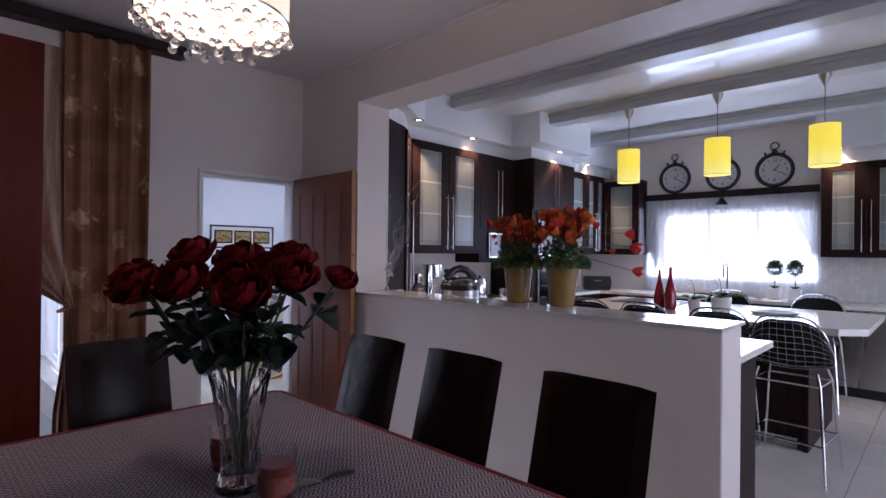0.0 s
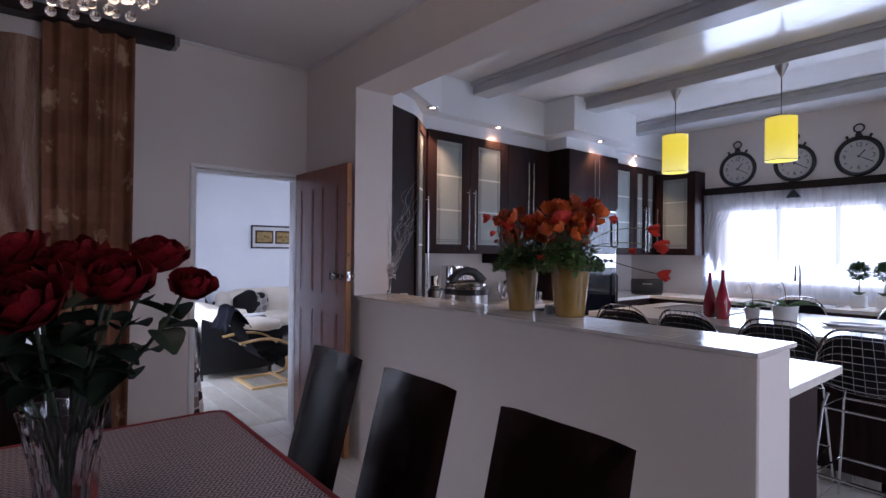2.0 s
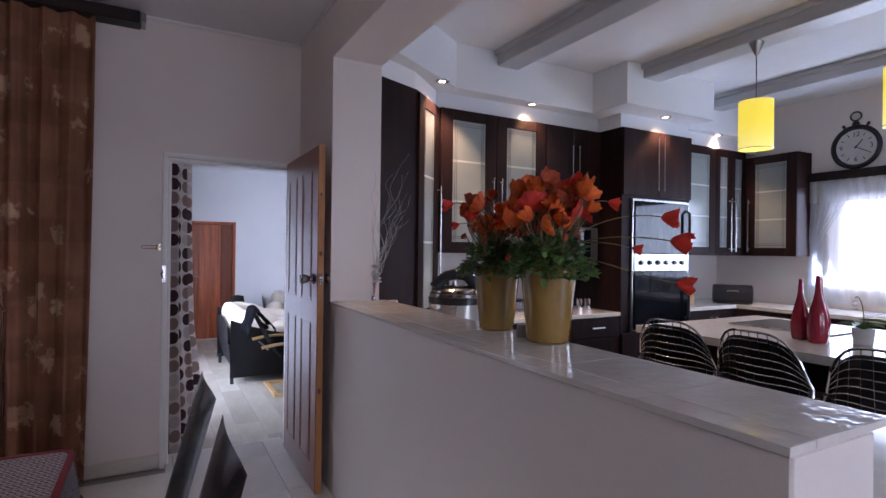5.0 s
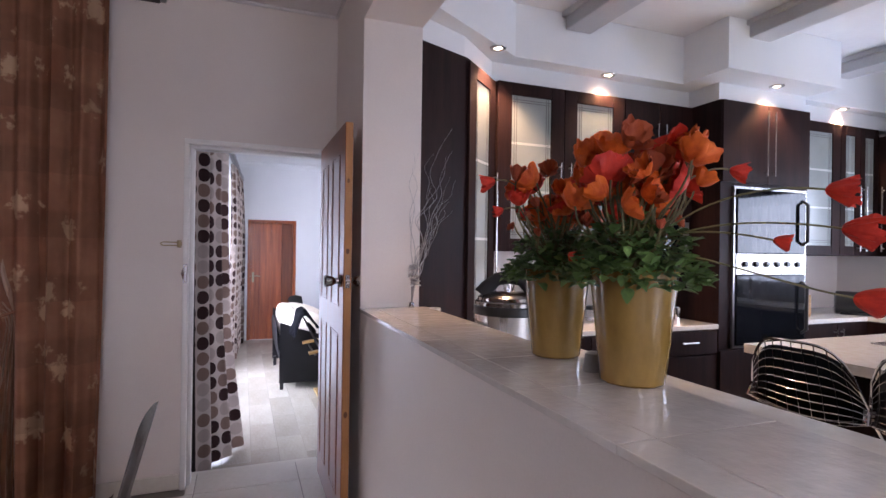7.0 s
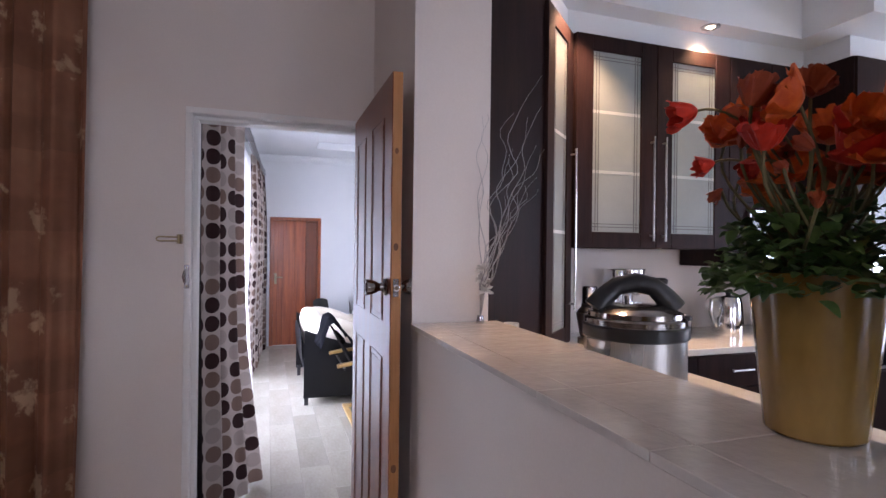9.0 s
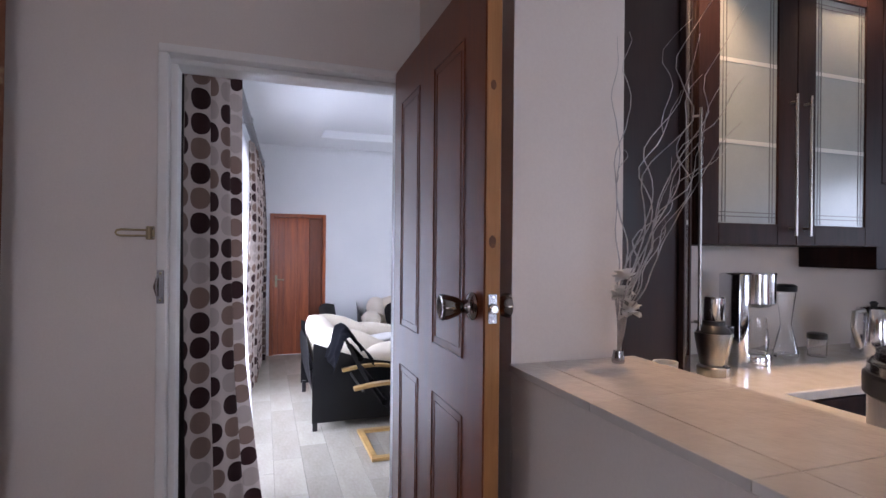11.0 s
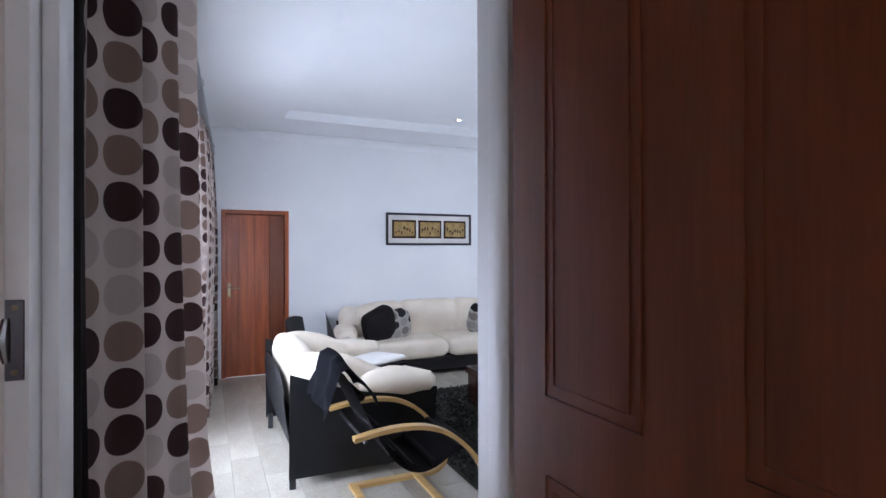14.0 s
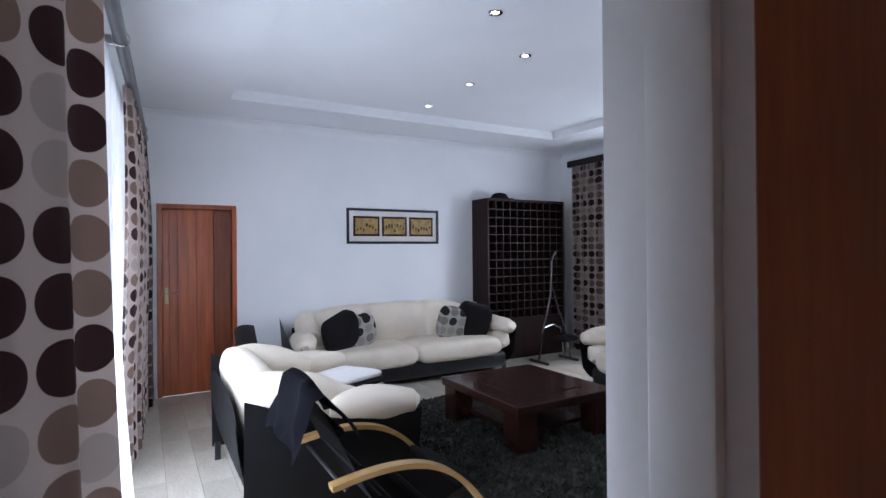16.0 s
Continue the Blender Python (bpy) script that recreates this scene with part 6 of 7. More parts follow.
for k in range(50):
    a = rr.uniform(0, 6.28)
    leaf_blade(bm, (0.03 * math.cos(a), 0.05 * math.sin(a), 0.11), (0.06 * math.cos(a), 0.08 * math.sin(a), 0.11 + rr.uniform(0.02, 0.07)), 0.012, 0)
part("herbs", bm, SILVER, wb)
to = thing("bread_bin", (-3.62, 6.92, WT), 35, "rounded black bread bin in the worktop corner", "bread bin")
bm = tube(bmesh.new(), [(-0.19, 0, 0.10), (-0.18, 0, 0.10), (0.18, 0, 0.10), (0.19, 0, 0.10)], [0.08, 0.10, 0.10, 0.08], 20)
part("drum", bm, BLACK, to)
part("foot", boxes((-0.15, -0.07, 0, 0.15, 0.07, 0.02), bev=0.003), BLACK, to)
part("handle", tube(bmesh.new(), [(-0.05, -0.09, 0.13), (-0.05, -0.115, 0.14), (0.05, -0.115, 0.14), (0.05, -0.09, 0.13)], 0.006, 6), STEEL, to)

# ---- living room things ----


def dots(name, ground, dark, mid, cell=0.105):
    m, t, b = base_mat(name, 0.75, 0, 0.25)
    tc = t.nodes.new("ShaderNodeTexCoord")
    sep = t.nodes.new("ShaderNodeSeparateXYZ")
    t.links.new(tc.outputs["UV"], sep.inputs[0])
    cx, cy = (calc(t, "DIVIDE", s, cell) for s in sep.outputs[:2])
    fx, fy = (calc(t, "SUBTRACT", calc(t, "FRACT", s), 0.5) for s in (cx, cy))
    r = calc(t, "SQRT", calc(t, "ADD", calc(t, "MULTIPLY", fx, fx), calc(t, "MULTIPLY", fy, fy)))
    disc = ramp(t, r, 0.425, 0.44, (1, 1, 1, 1), (0, 0, 0, 1))
    comb = t.nodes.new("ShaderNodeCombineXYZ")
    for s, i in ((cx, 0), (cy, 1)):
        t.links.new(calc(t, "FLOOR", s), comb.inputs[i])
    wn_ = t.nodes.new("ShaderNodeTexWhiteNoise")
    wn_.noise_dimensions = "2D"
    t.links.new(comb.outputs[0], wn_.inputs["Vector"])
    n = t.nodes.new("ShaderNodeValToRGB")
    n.color_ramp.interpolation = "CONSTANT"
    els = n.color_ramp.elements
    els[0].position, els[0].color = 0.0, (*dark, 1)
    els[1].position, els[1].color = 0.36, (*mid, 1)
    e = els.new(0.70)
    e.color = (*[a * 0.80 for a in ground], 1)
    t.links.new(wn_.outputs["Value"], n.inputs[0])
    weave = noise_tex(t, tc.outputs["UV"], 300, 2)
    base = mix(t, weave, ground, tuple(g * 1.12 for g in ground))
    t.links.new(mix(t, disc, base, n.outputs[0]), b.inputs["Base Color"])
    bump(t, b, weave, 0.25, 0.001)
    # thin cloth: some light comes through
    tl = t.nodes.new("ShaderNodeBsdfTranslucent")
    t.links.new(mix(t, disc, base, n.outputs[0]), tl.inputs[0])
    ms = t.nodes.new("ShaderNodeMixShader")
    ms.inputs[0].default_value = 0.48
    t.links.new(b.outputs[0], ms.inputs[1])
    t.links.new(tl.outputs[0], ms.inputs[2])
    t.links.new(ms.outputs[0], t.nodes["Material Output"].inputs[0])
    return m


DOTS = dots("dotted_cloth", (0.38, 0.315, 0.285), (0.030, 0.013, 0.013), (0.165, 0.108, 0.085))
EDGESTRIP = surface("dark_brown_strip", (0.016, 0.010, 0.010), (0.026, 0.017, 0.016), 0.8, grain=260, relief=0.4)

pole = thing("curtain_pole", (0, 0, 0), 0, "long grey round curtain pole over the glass door", "curtain pole")
PA, PB = Vector((-4.46, 1.665, 2.54)), Vector((-9.93, 1.895, 2.54))
part("pole", tube(bmesh.new(), [PA, PB], 0.035, 16), surface("grey_metal", (0.13, 0.13, 0.14), (0.18, 0.18, 0.19), 0.4, 0.3), pole)
for k in (0.12, 0.5, 0.93):
    p = PA.lerp(PB, k)
    part("bracket", boxes((p.x - 0.02, p.y - 0.19 - 0.02 * k, p.z - 0.03, p.x + 0.02, p.y - 0.02, p.z + 0.02), bev=0.003), STEEL, pole)
    part("ring", tube(bmesh.new(), [(p.x + 0.05, p.y + 0.042 * math.cos(i * math.pi / 8), p.z + 0.042 * math.sin(i * math.pi / 8)) for i in range(16)], 0.005, 6, True), CHROME, pole)
near_curtain = curtain("dotted_curtain", (-4.50, 1.612), (-5.08, 1.795), FL + 0.02, 2.51, 2.6, 0.032, DOTS, "taupe curtain with brown dots beside the glass door", flare=0.03, bow=lambda u, v: -0.07 * v * u - 0.20 * max(0, v - 0.65) * u + 0.022 * math.sin(math.pi * v) * u, seed=5.2, gather=0.8)
# narrow dark brown strip down the curtain's edge at the doorway
part("edge_strip", sheet(bmesh.new(), lambda u, v: Vector((-4.395 - 0.03 * u, 1.578 + 0.05 * u + 0.02 * v + 0.006 * math.sin(9 * u + 5 * v), 2.51 - 2.60 * v)), 6, 14, None, 0.003), EDGESTRIP, near_curtain, "narrow dark brown strip along the curtain's edge")
curtain("dotted_curtain", (-7.9, 1.79), (-9.92, 1.885), FL + 0.02, 2.51, 10, 0.040, DOTS, "taupe dotted curtain at the far end of the glass door", bow=lambda u, v: -0.05 * v * u - 0.02 * math.sin(5 * v), seed=8.1)
curtain("sheer_curtain", (-4.85, 1.60), (-9.5, 1.80), FL + 0.02, 2.50, 34, 0.022, SHEER, "long white sheer curtain glowing before the glass door", seed=2.2, nu=260, bow=lambda u, v: -0.13 * v * v * max(0.0, math.sin(math.pi * (u - 0.2) / 0.45)) if 0.2 < u < 0.65 else 0.0)
nrail = thing("curtain_rail", (0, 0, 0), 0, "dark wooden pelmet on the living room end wall", "curtain rail")
part("pelmet_board", boxes((-9.78, LN - 0.11, 2.62, -6.4, LN - 0.001, 2.71), bev=0.006), ESPRESSO_X, nrail)
curtain("dotted_curtain", (-9.70, LN - 0.08), (-8.55, LN - 0.08), FL + 0.02, 2.63, 8, 0.038, DOTS, "taupe dotted curtain on the end wall", seed=11)
curtain("dotted_curtain", (-7.6, LN - 0.08), (-6.5, LN - 0.08), FL + 0.02, 2.63, 8, 0.038, DOTS, "taupe dotted curtain further along the end wall", seed=12)


def pillow_tube(pts, rad, flat):
    """A soft padded roll along pts with rounded ends and slight creases."""
    bm = tube(bmesh.new(), pts, rad, 18, False, flat)
    for v in bm.verts:
        v.co += Vector((0, 0, 1)) * 0.014 * noise.noise(v.co * 9)
    bmesh.ops.bevel(bm, geom=[e for e in bm.edges if e.calc_face_angle(0) > 1.0], offset=0.018, segments=2, affect="EDGES")
    return bm


def sofa(name, width, depth, back_h, arm_h, seats, label, m, tip=0.05):
    """A leather sofa with a black shell and cream pads; it faces local +y, its middle at the origin."""
    s = thing(name, (0, 0, 0), 0, label, "sofa", "leather sofas")
    s.matrix_basis = m
    hw, hd = width / 2, depth / 2

    def shell(u, v):
        return Vector((-hw + 0.13 + (width - 0.26) * u, -hd + 0.02 + 0.10 * (1 - v) ** 2, 0.10 + (back_h - 0.24) * v - 0.10 * (2 * u - 1) ** 4 * v))
    part("back_shell", sheet(bmesh.new(), shell, 14, 10, None, -0.07), BLACKLEATHER, s, "black leather back")
    part("base", boxes((-hw + 0.10, -hd + 0.12, 0.06, hw - 0.10, hd - 0.08, 0.25), bev=0.05, seg=3), BLACKLEATHER, s)
    for sx in (-1, 1):
        def side(u, v, sx=sx):
            y = -hd + 0.04 + (depth - 0.06) * u
            top = arm_h - 0.085 + (back_h - 0.02 - arm_h) * max(0, 1 - u / 0.62) ** 1.4
            low = 0.08 + 0.16 * max(0, (u - 0.72) / 0.28) ** 2
            return Vector((sx * (hw - 0.035 + 0.05 * v - 0.06 * max(0, u - 0.8)), y, low + (top - low) * v))
        part("arm_shell", sheet(bmesh.new(), side, 18, 8, None, 0.06 * sx), BLACKLEATHER, s, "black leather side")
        sweep = bezier((sx * (hw - 0.36), -hd + 0.19, back_h - 0.17), (sx * (hw - 0.19), -hd + 0.13, back_h - 0.08), (sx * (hw - 0.19), -hd + 0.42, arm_h + 0.03), (sx * (hw - 0.18), 0.16, arm_h - 0.06), 18)
        rad = [0.04 + 0.085 * math.sin(math.pi * (0.12 + 0.66 * i / 18)) for i in range(19)]
        pad = part("arm_pad", pillow_tube(sweep, rad, 1.0), WHITELEATHER, s, "cream leather arm pad sweeping down from the back")
        front = bezier((sx * (hw - 0.12), -0.02, arm_h - 0.05), (sx * (hw - 0.09), 0.12, arm_h - 0.03), (sx * (hw - 0.08), hd - 0.20, arm_h - 0.02 - tip), (sx * (hw - 0.04), hd - 0.02, arm_h - 0.03 - tip), 14)
        rad = [0.06 + 0.075 * math.sin(math.pi * (0.12 + 0.84 * i / 14)) ** 0.7 for i in range(14)] + [0.035]
        part("arm_front", pillow_tube(front, rad, 0.72), WHITELEATHER, pad)
        sleeve = bezier((sx * (hw - 0.17), -hd + 0.35, 0.36), (sx * (hw - 0.16), 0.1, 0.35), (sx * (hw - 0.17), hd - 0.15, 0.33), (sx * (hw - 0.12), hd - 0.04, arm_h - 0.16), 14)
        rad = [0.08 + 0.045 * math.sin(math.pi * i / 14) for i in range(13)] + [0.055, 0.02]
        part("lower_pad", pillow_tube(sleeve, rad, 1.0), WHITELEATHER, pad)
        for y in (-hd + 0.07, hd - 0.16):
            part("foot", boxes((sx * (hw - 0.09) - 0.02, y - 0.02, 0.0, sx * (hw - 0.09) + 0.02, y + 0.02, 0.12), bev=0.003), BLACK, s)
    sections = {3: 3, 2: 2, 1: 1}[seats]
    places = {3: 2, 2: 2, 1: 1}[seats]

    def rest(u, v):
        """One long back cushion, seamed into sections, as a closed skin."""
        q = 2 * u - 1
        end = max(0.0, 1 - abs(q) ** 7) ** 0.5
        seam = sum(math.exp(-((u - i / sections) * (width - 0.4) / 0.035) ** 2) for i in range(1, sections))
        a = 2 * math.pi * v
        c_, s_ = math.cos(a), math.sin(a)
        half = (0.30 - 0.035 * q ** 4) * (0.35 + 0.65 * end)
        y = (0.135 - 0.030 * seam) * end * math.copysign(abs(c_) ** 0.75, c_) + 0.012 * noise.noise(Vector((u * 6 * sections, v * 9, seats)))
        z = (half - 0.022 * seam) * math.copysign(abs(s_) ** 0.75, s_)
        return Vector((q * (hw - 0.17), -hd + 0.21 + y - 0.20 * z, back_h - 0.29 - 0.05 * q ** 4 + z))
    part("back_cushion", sheet(bmesh.new(), rest, 28 * sections, 24), WHITELEATHER, s, "cream leather back, seamed into sections", smooth=80)
    aw = 0.19
    cw = (width - 2 * aw) / places
    for i in range(places):
        x = -hw + aw + cw * (i + 0.5)
        part("seat_cushion", puff(bmesh.new(), cw / 2 + 0.012, (depth - 0.26) / 2, 0.12, (x, 0.12, 0.33), 0.24, 36, 18, wobble=0.035, seed=i), WHITELEATHER, s, "cream leather seat cushion")
    return s


sofa("leather_sofa", 2.66, 0.98, 0.86, 0.62, 3, "cream and black leather three-seat sofa against the wall", pose(-9.53, 4.57, FL, 0, 0, -90))
sofa("leather_armchair", 1.45, 1.06, 0.86, 0.66, 1, "cream and black leather armchair with its back to the window", pose(-7.345, 2.80, FL), 0.02)
sofa("leather_sofa", 1.75, 0.98, 0.86, 0.62, 2, "cream and black leather two-seat sofa near the end wall", pose(-7.15, 6.42, FL, 0, 0, 180))

CUSH_B = surface("black_cushion_cloth", (0.010, 0.009, 0.010), (0.018, 0.016, 0.017), 0.9, spec=0.1, grain=300, relief=0.5)
CUSH_F = dots("printed_cushion_cloth", (0.56, 0.54, 0.50), (0.03, 0.03, 0.03), (0.30, 0.27, 0.24), 0.12)
CUSH_S = surface("white_cushion_cloth", (0.60, 0.58, 0.56), (0.68, 0.66, 0.64), 0.85, grain=300, relief=0.4)
STRIPE = surface("grey_stripe", (0.16, 0.15, 0.15), (0.20, 0.19, 0.18), 0.85)


def scatter(x, y, z, rx, ry, rz, material, label, size=0.22, band=None):
    c = thing("scatter_cushion", (0, 0, 0), 0, label, "cushion", "scatter cushions")
    c.matrix_basis = pose(x, y, z, rx, ry, rz)
    bm = puff(bmesh.new(), size, 0.075, size, power=0.32, nu=28, nv=16, wobble=0.04, seed=x)
    lay = bm.loops.layers.uv.verify()
    for f in bm.faces:
        for lp in f.loops:
            lp[lay].uv = (lp.vert.co.x + 0.5, lp.vert.co.z + 0.5)
    part("cover", bm, material, c)
    if band:
        for k in (-1, 0, 1):
            part("stripe", boxes((-size * 0.9, -0.077, k * 0.12 - 0.03, size * 0.9, -0.066, k * 0.12 + 0.03), bev=0.003), band, c)
    return c


scatter(-9.33, 3.74, FL + 0.62, -12, 25, -75, CUSH_B, "black scatter cushion leaning on the sofa arm")
scatter(-9.42, 3.98, FL + 0.60, -14, 18, -82, CUSH_F, "printed grey and white cushion on the sofa", 0.19)
scatter(-9.42, 5.20, FL + 0.61, -14, -8, -95, CUSH_F, "printed grey and white cushion at the sofa end", 0.20)
scatter(-9.36, 5.46, FL + 0.63, -12, -12, -105, CUSH_B, "black scatter cushion at the sofa end", 0.22)
scatter(-7.75, 6.28, FL + 0.62, 10, 0, 170, CUSH_S, "white cushion with grey stripes on the two-seat sofa", 0.2, STRIPE)
flatc = thing("folded_throw", (0, 0, 0), 0, "folded white throw with a black edge on the armchair", "throw")
flatc.matrix_basis = pose(-7.18, 2.98, FL + 0.455, 6, -7, 8)
part("lower_fold", puff(bmesh.new(), 0.30, 0.23, 0.085, (0, 0, 0.085), 0.16, 32, 16, wobble=0.05), CUSH_S, flatc)
part("black_edge", puff(bmesh.new(), 0.295, 0.225, 0.020, (0.01, 0, 0.176), 0.14, 32, 10, wobble=0.03, seed=4), CUSH_B, flatc, "black folded edge")
part("upper_fold", puff(bmesh.new(), 0.30, 0.215, 0.024, (-0.02, 0.03, 0.212), 0.2, 32, 10, wobble=0.10, seed=2), CUSH_S, flatc)

# bentwood easy chair
BENT = wood("blond_bentwood", (0.46, 0.27, 0.09), (0.60, 0.38, 0.15), 0.35, "y", 0.2)
BLACKCLOTH = surface("black_chair_cloth", (0.008, 0.007, 0.008), (0.015, 0.013, 0.014), 0.85, spec=0.12, grain=300, relief=0.4)
ez = thing("bentwood_chair", (-6.25, 2.80, FL), 0, "bentwood easy chair with a slung black cushion", "armchair")


def strip(pts, w, th):
    """A flat bent lath along points in the y-z plane."""
    bm = bmesh.new()
    rows = []
    n = len(pts)
    for i, (x, y, z) in enumerate(pts):
        a, b = pts[max(0, i - 1)], pts[min(n - 1, i + 1)]
        ty, tz = b[1] - a[1], b[2] - a[2]
        ln = math.hypot(ty, tz) or 1
        ny, nz = -tz / ln * th / 2, ty / ln * th / 2
        rows.append([bm.verts.new((x + sx * w / 2, y + s * ny, z + s * nz)) for sx, s in ((-1, -1), (1, -1), (1, 1), (-1, 1))])
    for a, b in zip(rows, rows[1:]):
        for k in range(4):
            j = (k + 1) % 4
            bm.faces.new((a[k], a[j], b[j], b[k]))
    bm.faces.new(rows[0])
    bm.faces.new(rows[-1])
    return bm


for sx in (-1, 1):
    x = sx * 0.30
    pts = [(x, p.y, p.z) for p in bezier((0, -0.26, 0.53), (0, 0.10, 0.60), (0, 0.30, 0.55), (0, 0.47, 0.31), 14)] + [(x, p.y, p.z) for p in bezier((0, 0.47, 0.31), (0, 0.57, 0.16), (0, 0.58, 0.02), (0, 0.40, 0.014), 12)][1:] + [(x, 0.1, 0.014), (x, -0.13, 0.014)]
    part("bent_arm", strip(pts, 0.055, 0.024), BENT, ez)
part("crossbar", boxes((-0.27, -0.13, 0.004, 0.27, -0.08, 0.026), bev=0.003), BENT, ez)
part("crossbar", boxes((-0.27, 0.28, 0.030, 0.27, 0.33, 0.05), bev=0.003), BENT, ez)
part("back_bar", tube(bmesh.new(), [(-0.30, -0.19, 0.50), (0.30, -0.19, 0.50)], 0.009, 8), BLACK, ez)


def sling(u, v):
    c = bezier((0, -0.30, 0.87), (0, -0.12, 0.58), (0, -0.03, 0.12), (0, 0.30, 0.34), 24) + bezier((0, 0.30, 0.34), (0, 0.40, 0.40), (0, 0.50, 0.38), (0, 0.55, 0.32), 8)[1:]
    k = v * (len(c) - 1)
    i = min(int(k), len(c) - 2)
    p = c[i].lerp(c[i + 1], k - i)
    return Vector(((u - 0.5) * 0.55, p.y, p.z))


part("cushion", sheet(bmesh.new(), sling, 6, 32, None, 0.075), BLACKCLOTH, ez, "black ribbed cushion")
for k in range(6):
    part("quilt_roll", tube(bmesh.new(), [sling(0.03 + 0.94 * i / 6, 0.12 + 0.14 * k) + Vector((0, 0.012, 0.014)) for i in range(7)], 0.022, 8), BLACKCLOTH, ez)
jk = thing("draped_jacket", (-6.25, 2.80, FL), 0, "dark jacket draped over the chair's head end", "jacket")


def drape(u, v):
    """Over the head end: short behind, longer down the front, sides falling."""
    k = (v - 0.45) * 0.54
    if k < 0:
        y, z = -0.315 + 0.28 * k, 0.905 + 0.95 * k
    else:
        y, z = -0.285 + 0.52 * k, 0.905 - 0.66 * k
    q = 2 * u - 1
    crown = 0.030 * math.exp(-((v - 0.45) / 0.10) ** 2)
    fall = 0.035 * abs(q) ** 4
    w = 0.010 * math.sin(u * 11 + 5 * v) + 0.022 * noise.noise(Vector((u * 4, v * 4, 2)))
    return Vector((q * (0.285 + 0.012 * math.sin(6 * v)), y + w + (0.03 if k > 0 else -0.02) * min(1, abs(k) * 9), z + crown - fall + 0.025 * noise.noise(Vector((u * 5, v * 3, 1)))))


part("cloth", sheet(bmesh.new(), drape, 30, 24, None, 0.008), surface("navy_cloth", (0.006, 0.006, 0.009), (0.012, 0.012, 0.017), 0.95, spec=0.08, grain=260, relief=0.5), jk, smooth=80)

# small dark chair beyond the armchair
sc = thing("side_chair", (-8.72, 2.90, FL), -35, "small dark upholstered side chair by the wall", "chair")
part("seat", boxes((-0.22, -0.20, 0.38, 0.22, 0.22, 0.46), bev=0.02, seg=2), BLACKLEATHER, sc)
part("backrest", sheet(bmesh.new(), lambda u, v: Vector((-0.2 + 0.4 * u, -0.20 - 0.08 * v - 0.03 * math.sin(math.pi * u), 0.44 + 0.40 * v - 0.03 * (2 * u - 1) ** 2)), 8, 6, None, 0.04), BLACKLEATHER, sc)
for sx in (-1, 1):
    for sy in (-1, 1):
        part("leg", tube(bmesh.new(), [(sx * 0.19, sy * 0.17, 0), (sx * 0.18, sy * 0.16, 0.385)], 0.018, 6), BLACK, sc)

# coffee table
ct = thing("coffee_table", (-7.40, 4.70, FL), 0, "square dark mahogany coffee table with chunky legs on the rug", "coffee table")
part("top", boxes((-0.55, -0.50, 0.30, 0.55, 0.50, 0.37), bev=0.006), TABLEWOOD, ct)
part("panel", boxes((-0.36, -0.32, 0.371, 0.36, 0.32, 0.376), bev=0.002), TABLEWOOD, ct)
for sx in (-1, 1):
    for sy in (-1, 1):
        part("leg", boxes((sx * 0.44 - 0.09, sy * 0.39 - 0.09, 0.0, sx * 0.44 + 0.09, sy * 0.39 + 0.09, 0.299), bev=0.005), TABLEWOOD, ct)
part("shelf", boxes((-0.348, -0.34, 0.08, 0.348, 0.34, 0.115), bev=0.004), TABLEWOOD, ct)

# shaggy rug
RUG = surface("dark_shag", (0.010, 0.010, 0.008), (0.048, 0.050, 0.040), 0.9, scale=8, grain=120, relief=0.4)
rug = thing("shag_rug", (-7.15, 4.75, FL), 0, "dark grey-green shaggy rug under the coffee table", "rug")
part("backing", boxes((-1.35, -1.35, 0.0005, 1.35, 1.35, 0.012), bev=0.004), RUG, rug)
verts, faces = [], []
rr = random.Random(17)
for i in range(15000):
    x, y = rr.uniform(-1.34, 1.34), rr.uniform(-1.34, 1.34)
    a, ln, w = rr.uniform(0, 6.28), rr.uniform(0.03, 0.055), 0.006
    dx, dy = math.cos(a), math.sin(a)
    ex, ey = x + ln * 0.7 * dx, y + ln * 0.7 * dy
    n0 = len(verts)
    verts += [(x - w * dy, y + w * dx, 0.008), (x + w * dy, y - w * dx, 0.008), (x + ln * 0.4 * dx + w * dy, y + ln * 0.4 * dy - w * dx, 0.02 + ln * 0.35), (ex, ey, 0.012 + ln * 0.4)]
    faces.append((n0, n0 + 1, n0 + 2, n0 + 3))
me = bpy.data.meshes.new("pile")
me.from_pydata(verts, [], faces)
me.materials.append(RUG)
pile = new("pile", me)
pile.parent = rug
pile["kind"] = "stuff"

# wine rack
RACKWOOD = wood("rack_wood", (0.016, 0.008, 0.008), (0.030, 0.014, 0.012), 0.55, "z", 0.0, spec=0.2)
wr = thing("wine_rack", (LW + 0.004, 5.90, FL), 0, "tall dark wooden wine rack with a grid of cells", "wine rack")
RD, RWD, RH = 0.38, 1.37, 2.21
part("side", boxes((0, 0, 0, RD, 0.03, RH), bev=0.003), RACKWOOD, wr)
part("side", boxes((0, RWD - 0.03, 0, RD, RWD, RH), bev=0.003), RACKWOOD, wr)
part("top", boxes((0, 0.031, RH - 0.03, RD, RWD - 0.031, RH), bev=0.003), RACKWOOD, wr)
part("back", boxes((0, 0.031, 0.0, 0.012, RWD - 0.031, RH - 0.031)), RACKWOOD, wr)
part("lower_cupboard", boxes((0.013, 0.031, 0.0, RD - 0.01, RWD - 0.031, 0.56), bev=0.003), RACKWOOD, wr)
NC, NR = 11, 14
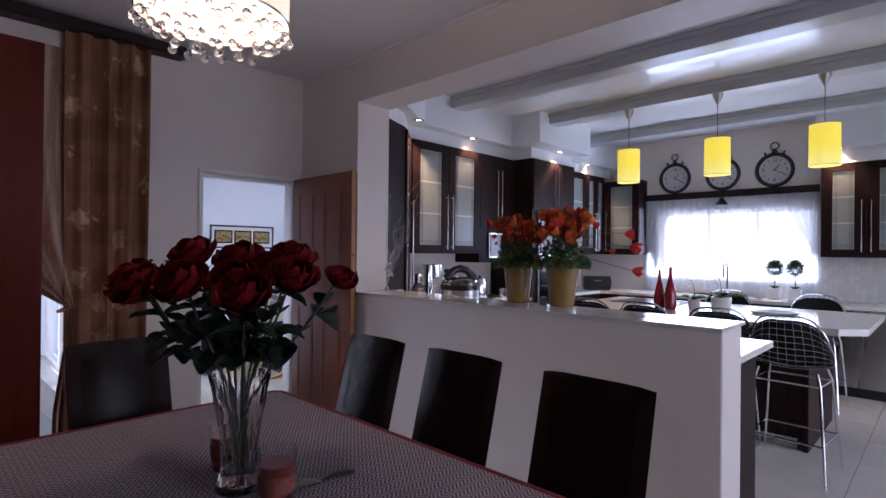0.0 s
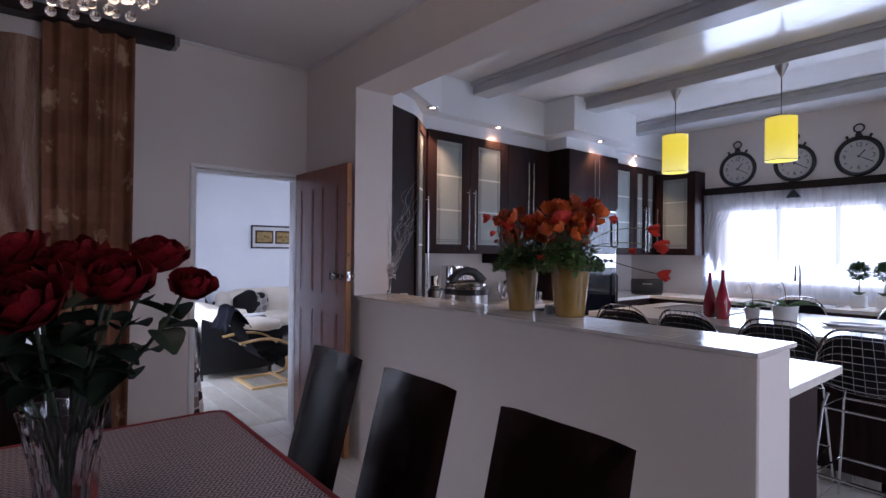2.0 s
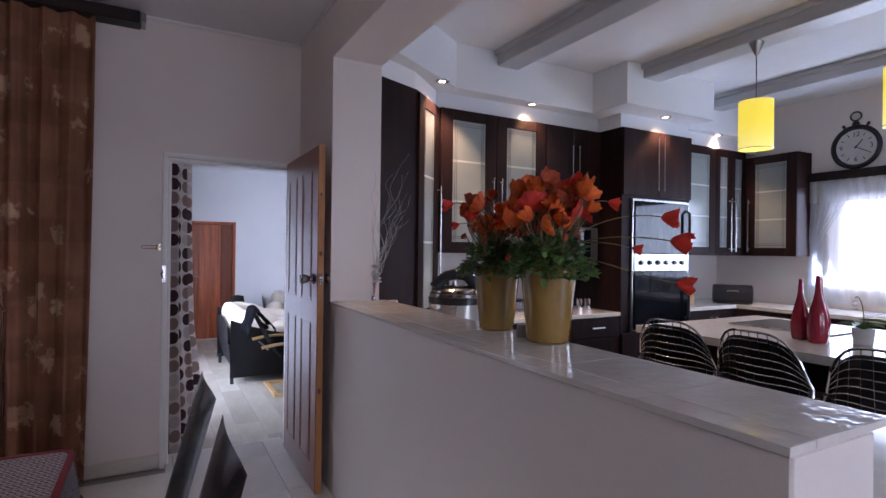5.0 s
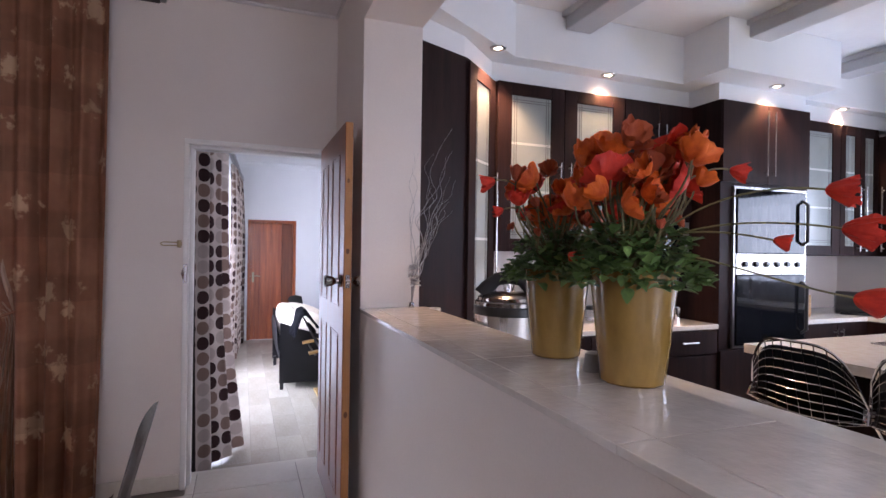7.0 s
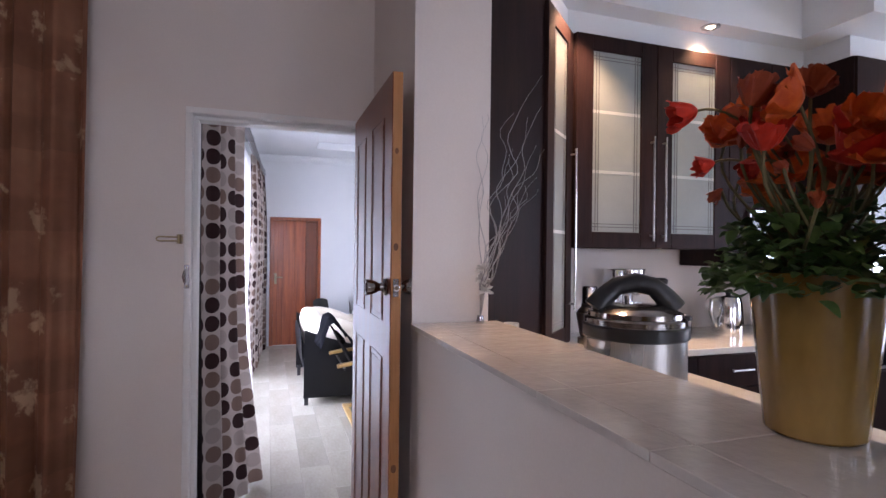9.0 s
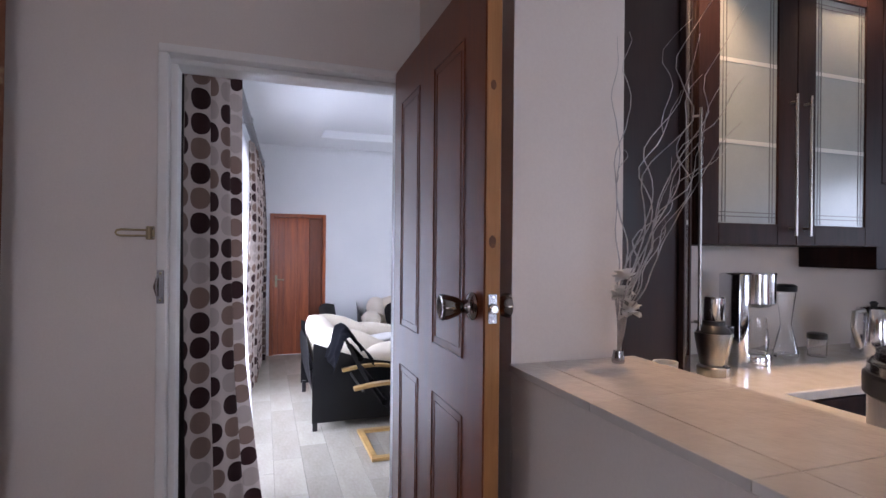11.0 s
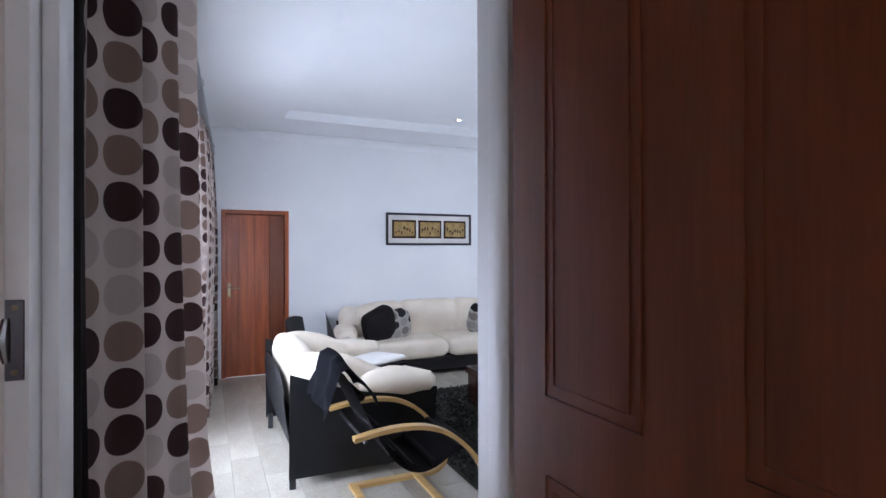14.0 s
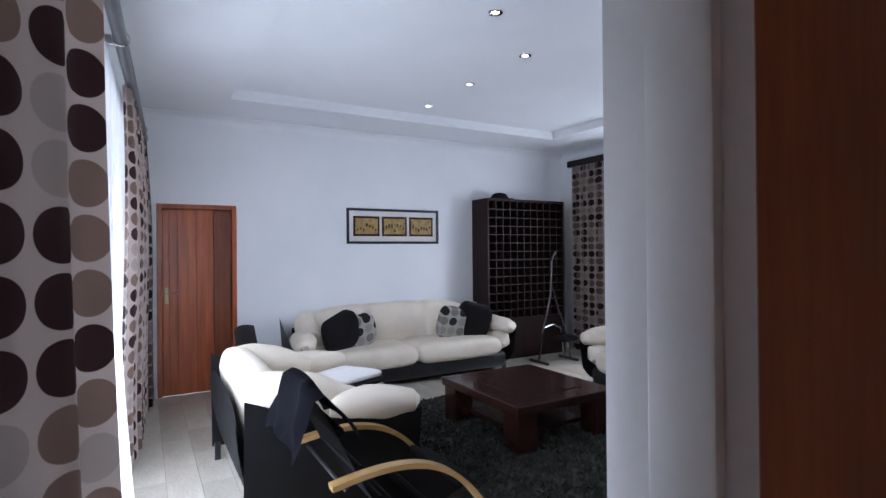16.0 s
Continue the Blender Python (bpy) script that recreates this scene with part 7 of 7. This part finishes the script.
for i in range(1, NC):
    y = 0.03 + (RWD - 0.06) * i / NC
    part("upright_slat", boxes((0.02, y - 0.006, 0.562, RD - 0.004, y + 0.006, RH - 0.031)), RACKWOOD, wr)
for j in range(1, NR):
    z = 0.56 + (RH - 0.59) * j / NR
    thick = 0.010 if j == 7 else 0.006
    part("cross_slat", boxes((0.02, 0.031, z - thick, RD - 0.002, RWD - 0.031, z + thick)), RACKWOOD, wr)
hat = thing("dark_hat", (LW + 0.22, 6.22, FL + RH), 0, "dark rounded cap lying on the wine rack", "hat")
part("crown", lathe(bmesh.new(), [(0.12, 0.001), (0.125, 0.03), (0.10, 0.075), (0.05, 0.095), (0.004, 0.10)], 20), BLACKCLOTH, hat)
part("peak", sheet(bmesh.new(), lambda u, v: Vector((0.10 * math.cos(math.pi * (u - 0.5)) * (1 + 0.5 * v) , 0.10 * math.sin(math.pi * (u - 0.5)) + 0.10 * v, 0.012 + 0.015 * (1 - v))), 10, 3, None, 0.006), BLACKCLOTH, hat)

# framed picture with three small panels
pic = thing("framed_picture", (LW + 0.003, 4.70, 1.70), 0, "long black frame with three small golden pictures on white", "picture")
PW, PH = 0.645, 0.222
for y0, y1, z0, z1 in ((-PW, PW, -PH, -PH + 0.03), (-PW, PW, PH - 0.03, PH), (-PW, -PW + 0.03, -PH + 0.0305, PH - 0.0305), (PW - 0.03, PW, -PH + 0.0305, PH - 0.0305)):
    part("frame", boxes((0, y0, z0, 0.028, y1, z1), bev=0.004), CLOCKRIM, pic)
part("mount", boxes((0.001, -PW + 0.031, -PH + 0.031, 0.010, PW - 0.031, PH - 0.031)), CUSH_S, pic)
GOLD = surface("golden_print", (0.20, 0.12, 0.035), (0.40, 0.27, 0.09), 0.6, scale=16, grain=60)
for k in (-1, 0, 1):
    f = part("inner_frame", boxes((0.0105, k * 0.385 - 0.175, -0.125, 0.018, k * 0.385 + 0.175, 0.125), bev=0.003), TABLEWOOD, pic)
    g = part("print", boxes((0.0182, k * 0.385 - 0.15, -0.10, 0.020, k * 0.385 + 0.15, 0.10)), GOLD, f)
    rr = random.Random(k + 5)
    for i in range(7):
        y, z = k * 0.385 - 0.12 + 0.04 * i, rr.uniform(-0.05, 0.02)
        part("figure", boxes((0.0201, y - 0.008, z - 0.02, 0.0206, y + 0.010, z + rr.uniform(0.0, 0.03))), TABLEWOOD, g)

# folding exercise machine by the rack
ex = thing("exercise_machine", (-9.25, 6.66, FL), 0, "folded silver tubular exercise machine with a black seat", "exercise machine")
part("mast", tube(bmesh.new(), [(0, 0.0, 1.37), (0.02, -0.05, 0.9), (0.0, -0.20, 0.30), (0.0, -0.24, 0.02)], 0.016, 8), WIRE, ex)
part("stay", tube(bmesh.new(), [(0, -0.02, 1.05), (0, 0.10, 0.72), (0, 0.20, 0.48), (0.02, 0.30, 0.02)], 0.014, 8), WIRE, ex)
part("arm", tube(bmesh.new(), [(0, -0.16, 0.46), (0, 0.0, 0.50), (0.0, 0.14, 0.44), (0.0, 0.20, 0.04)], 0.013, 8), WIRE, ex)
part("grip", tube(bmesh.new(), [(0.0, -0.02, 1.35), (0.02, 0.04, 1.48)], 0.018, 8), BLACK, ex)
part("seat", puff(bmesh.new(), 0.13, 0.17, 0.04, (0.02, 0.20, 0.30), 0.5), BLACKCLOTH, ex)
part("foot", tube(bmesh.new(), [(-0.18, -0.24, 0.02), (0.18, -0.24, 0.02)], 0.018, 8), BLACK, ex)
part("foot", tube(bmesh.new(), [(-0.18, 0.28, 0.02), (0.18, 0.28, 0.02)], 0.018, 8), BLACK, ex)

for x, y in ((-6.70, 3.93), (-7.22, 4.60), (-8.06, 4.60), (-8.90, 4.60)):
    downlight(x, y, LH + 0.1, False)

# ---- floor tiles, planks and ledge tiles, piece by piece ----


def tile_mesh(name, sx, sy, th, bev, material):
    bm = bmesh.new()
    q = [(bev, bev), (sx - bev, bev), (sx - bev, sy - bev), (bev, sy - bev)]
    o = [(0, 0), (sx, 0), (sx, sy), (0, sy)]
    top = [bm.verts.new((x, y, 0)) for x, y in q]
    mid = [bm.verts.new((x, y, -bev)) for x, y in o]
    low = [bm.verts.new((x, y, -th)) for x, y in o]
    bm.faces.new(top)
    for a, b in ((mid, top), (low, mid)):
        for i in range(4):
            j = (i + 1) % 4
            bm.faces.new((a[i], a[j], b[j], b[i]))
    me = bpy.data.meshes.new(name)
    bmesh.ops.recalc_face_normals(bm, faces=bm.faces[:])
    bm.to_mesh(me)
    bm.free()
    me.materials.append(material)
    return me


rng = random.Random(5)
shared = {}


def piece(name, x0, y0, x1, y1, z, material, parent, gap=0.002, th=0.005):
    key = (name, round(x1 - x0, 3), round(y1 - y0, 3), material.name)
    if key not in shared:
        shared[key] = tile_mesh(name, x1 - x0 - 2 * gap, y1 - y0 - 2 * gap, th, 0.0012, material)
    ob = new(name, shared[key])
    ob.parent = parent
    ob.matrix_basis = pose(x0 + gap, y0 + gap, z + rng.uniform(-0.0004, 0.0004))
    return ob


T = 0.6
for i in range(-1, 12):
    for j in range(-8, 10):
        x0, y0 = max(-4.05 + T * i, WO + 0.004), max(1.67 + T * j, -2.6)
        x1, y1 = min(-4.05 + T * (i + 1), 2.6), min(1.67 + T * (j + 1), KN)
        if x1 - x0 < 0.02 or y1 - y0 < 0.02 or i == -1 and not (y1 > 1.6 and y0 < 2.42):
            continue
        if i == -1:
            y0, y1 = max(y0, 1.62), min(y1, 2.42)
        piece("floor_tile", x0, y0, x1, y1, 0.0, TILE, floor_main)
for j in range(32):
    y0, y1 = 1.2 + 0.2 * j, min(1.4 + 0.2 * j, LN)
    x = LW - (0.23 * j) % 0.6
    while x < WO:
        a, b = max(x, LW), min(x + 0.6, WO)
        if b - a > 0.02 and y1 - y0 > 0.02:
            piece("floor_plank", a, y0, b, y1, FL, PLANK, floor_living, 0.0006)
        x += 0.6
xs = [-3.34 + 0.3293 * i for i in range(9)]
for a, b in zip(xs, xs[1:]):
    piece("ledge_tile", a, NY - 0.008, b, NY + 0.075, 1.14, LEDGE, half_wall, 0.001, 0.016)
    piece("ledge_tile", a, NY + 0.075, b, NB + 0.04, 1.14, LEDGE, half_wall, 0.001, 0.016)
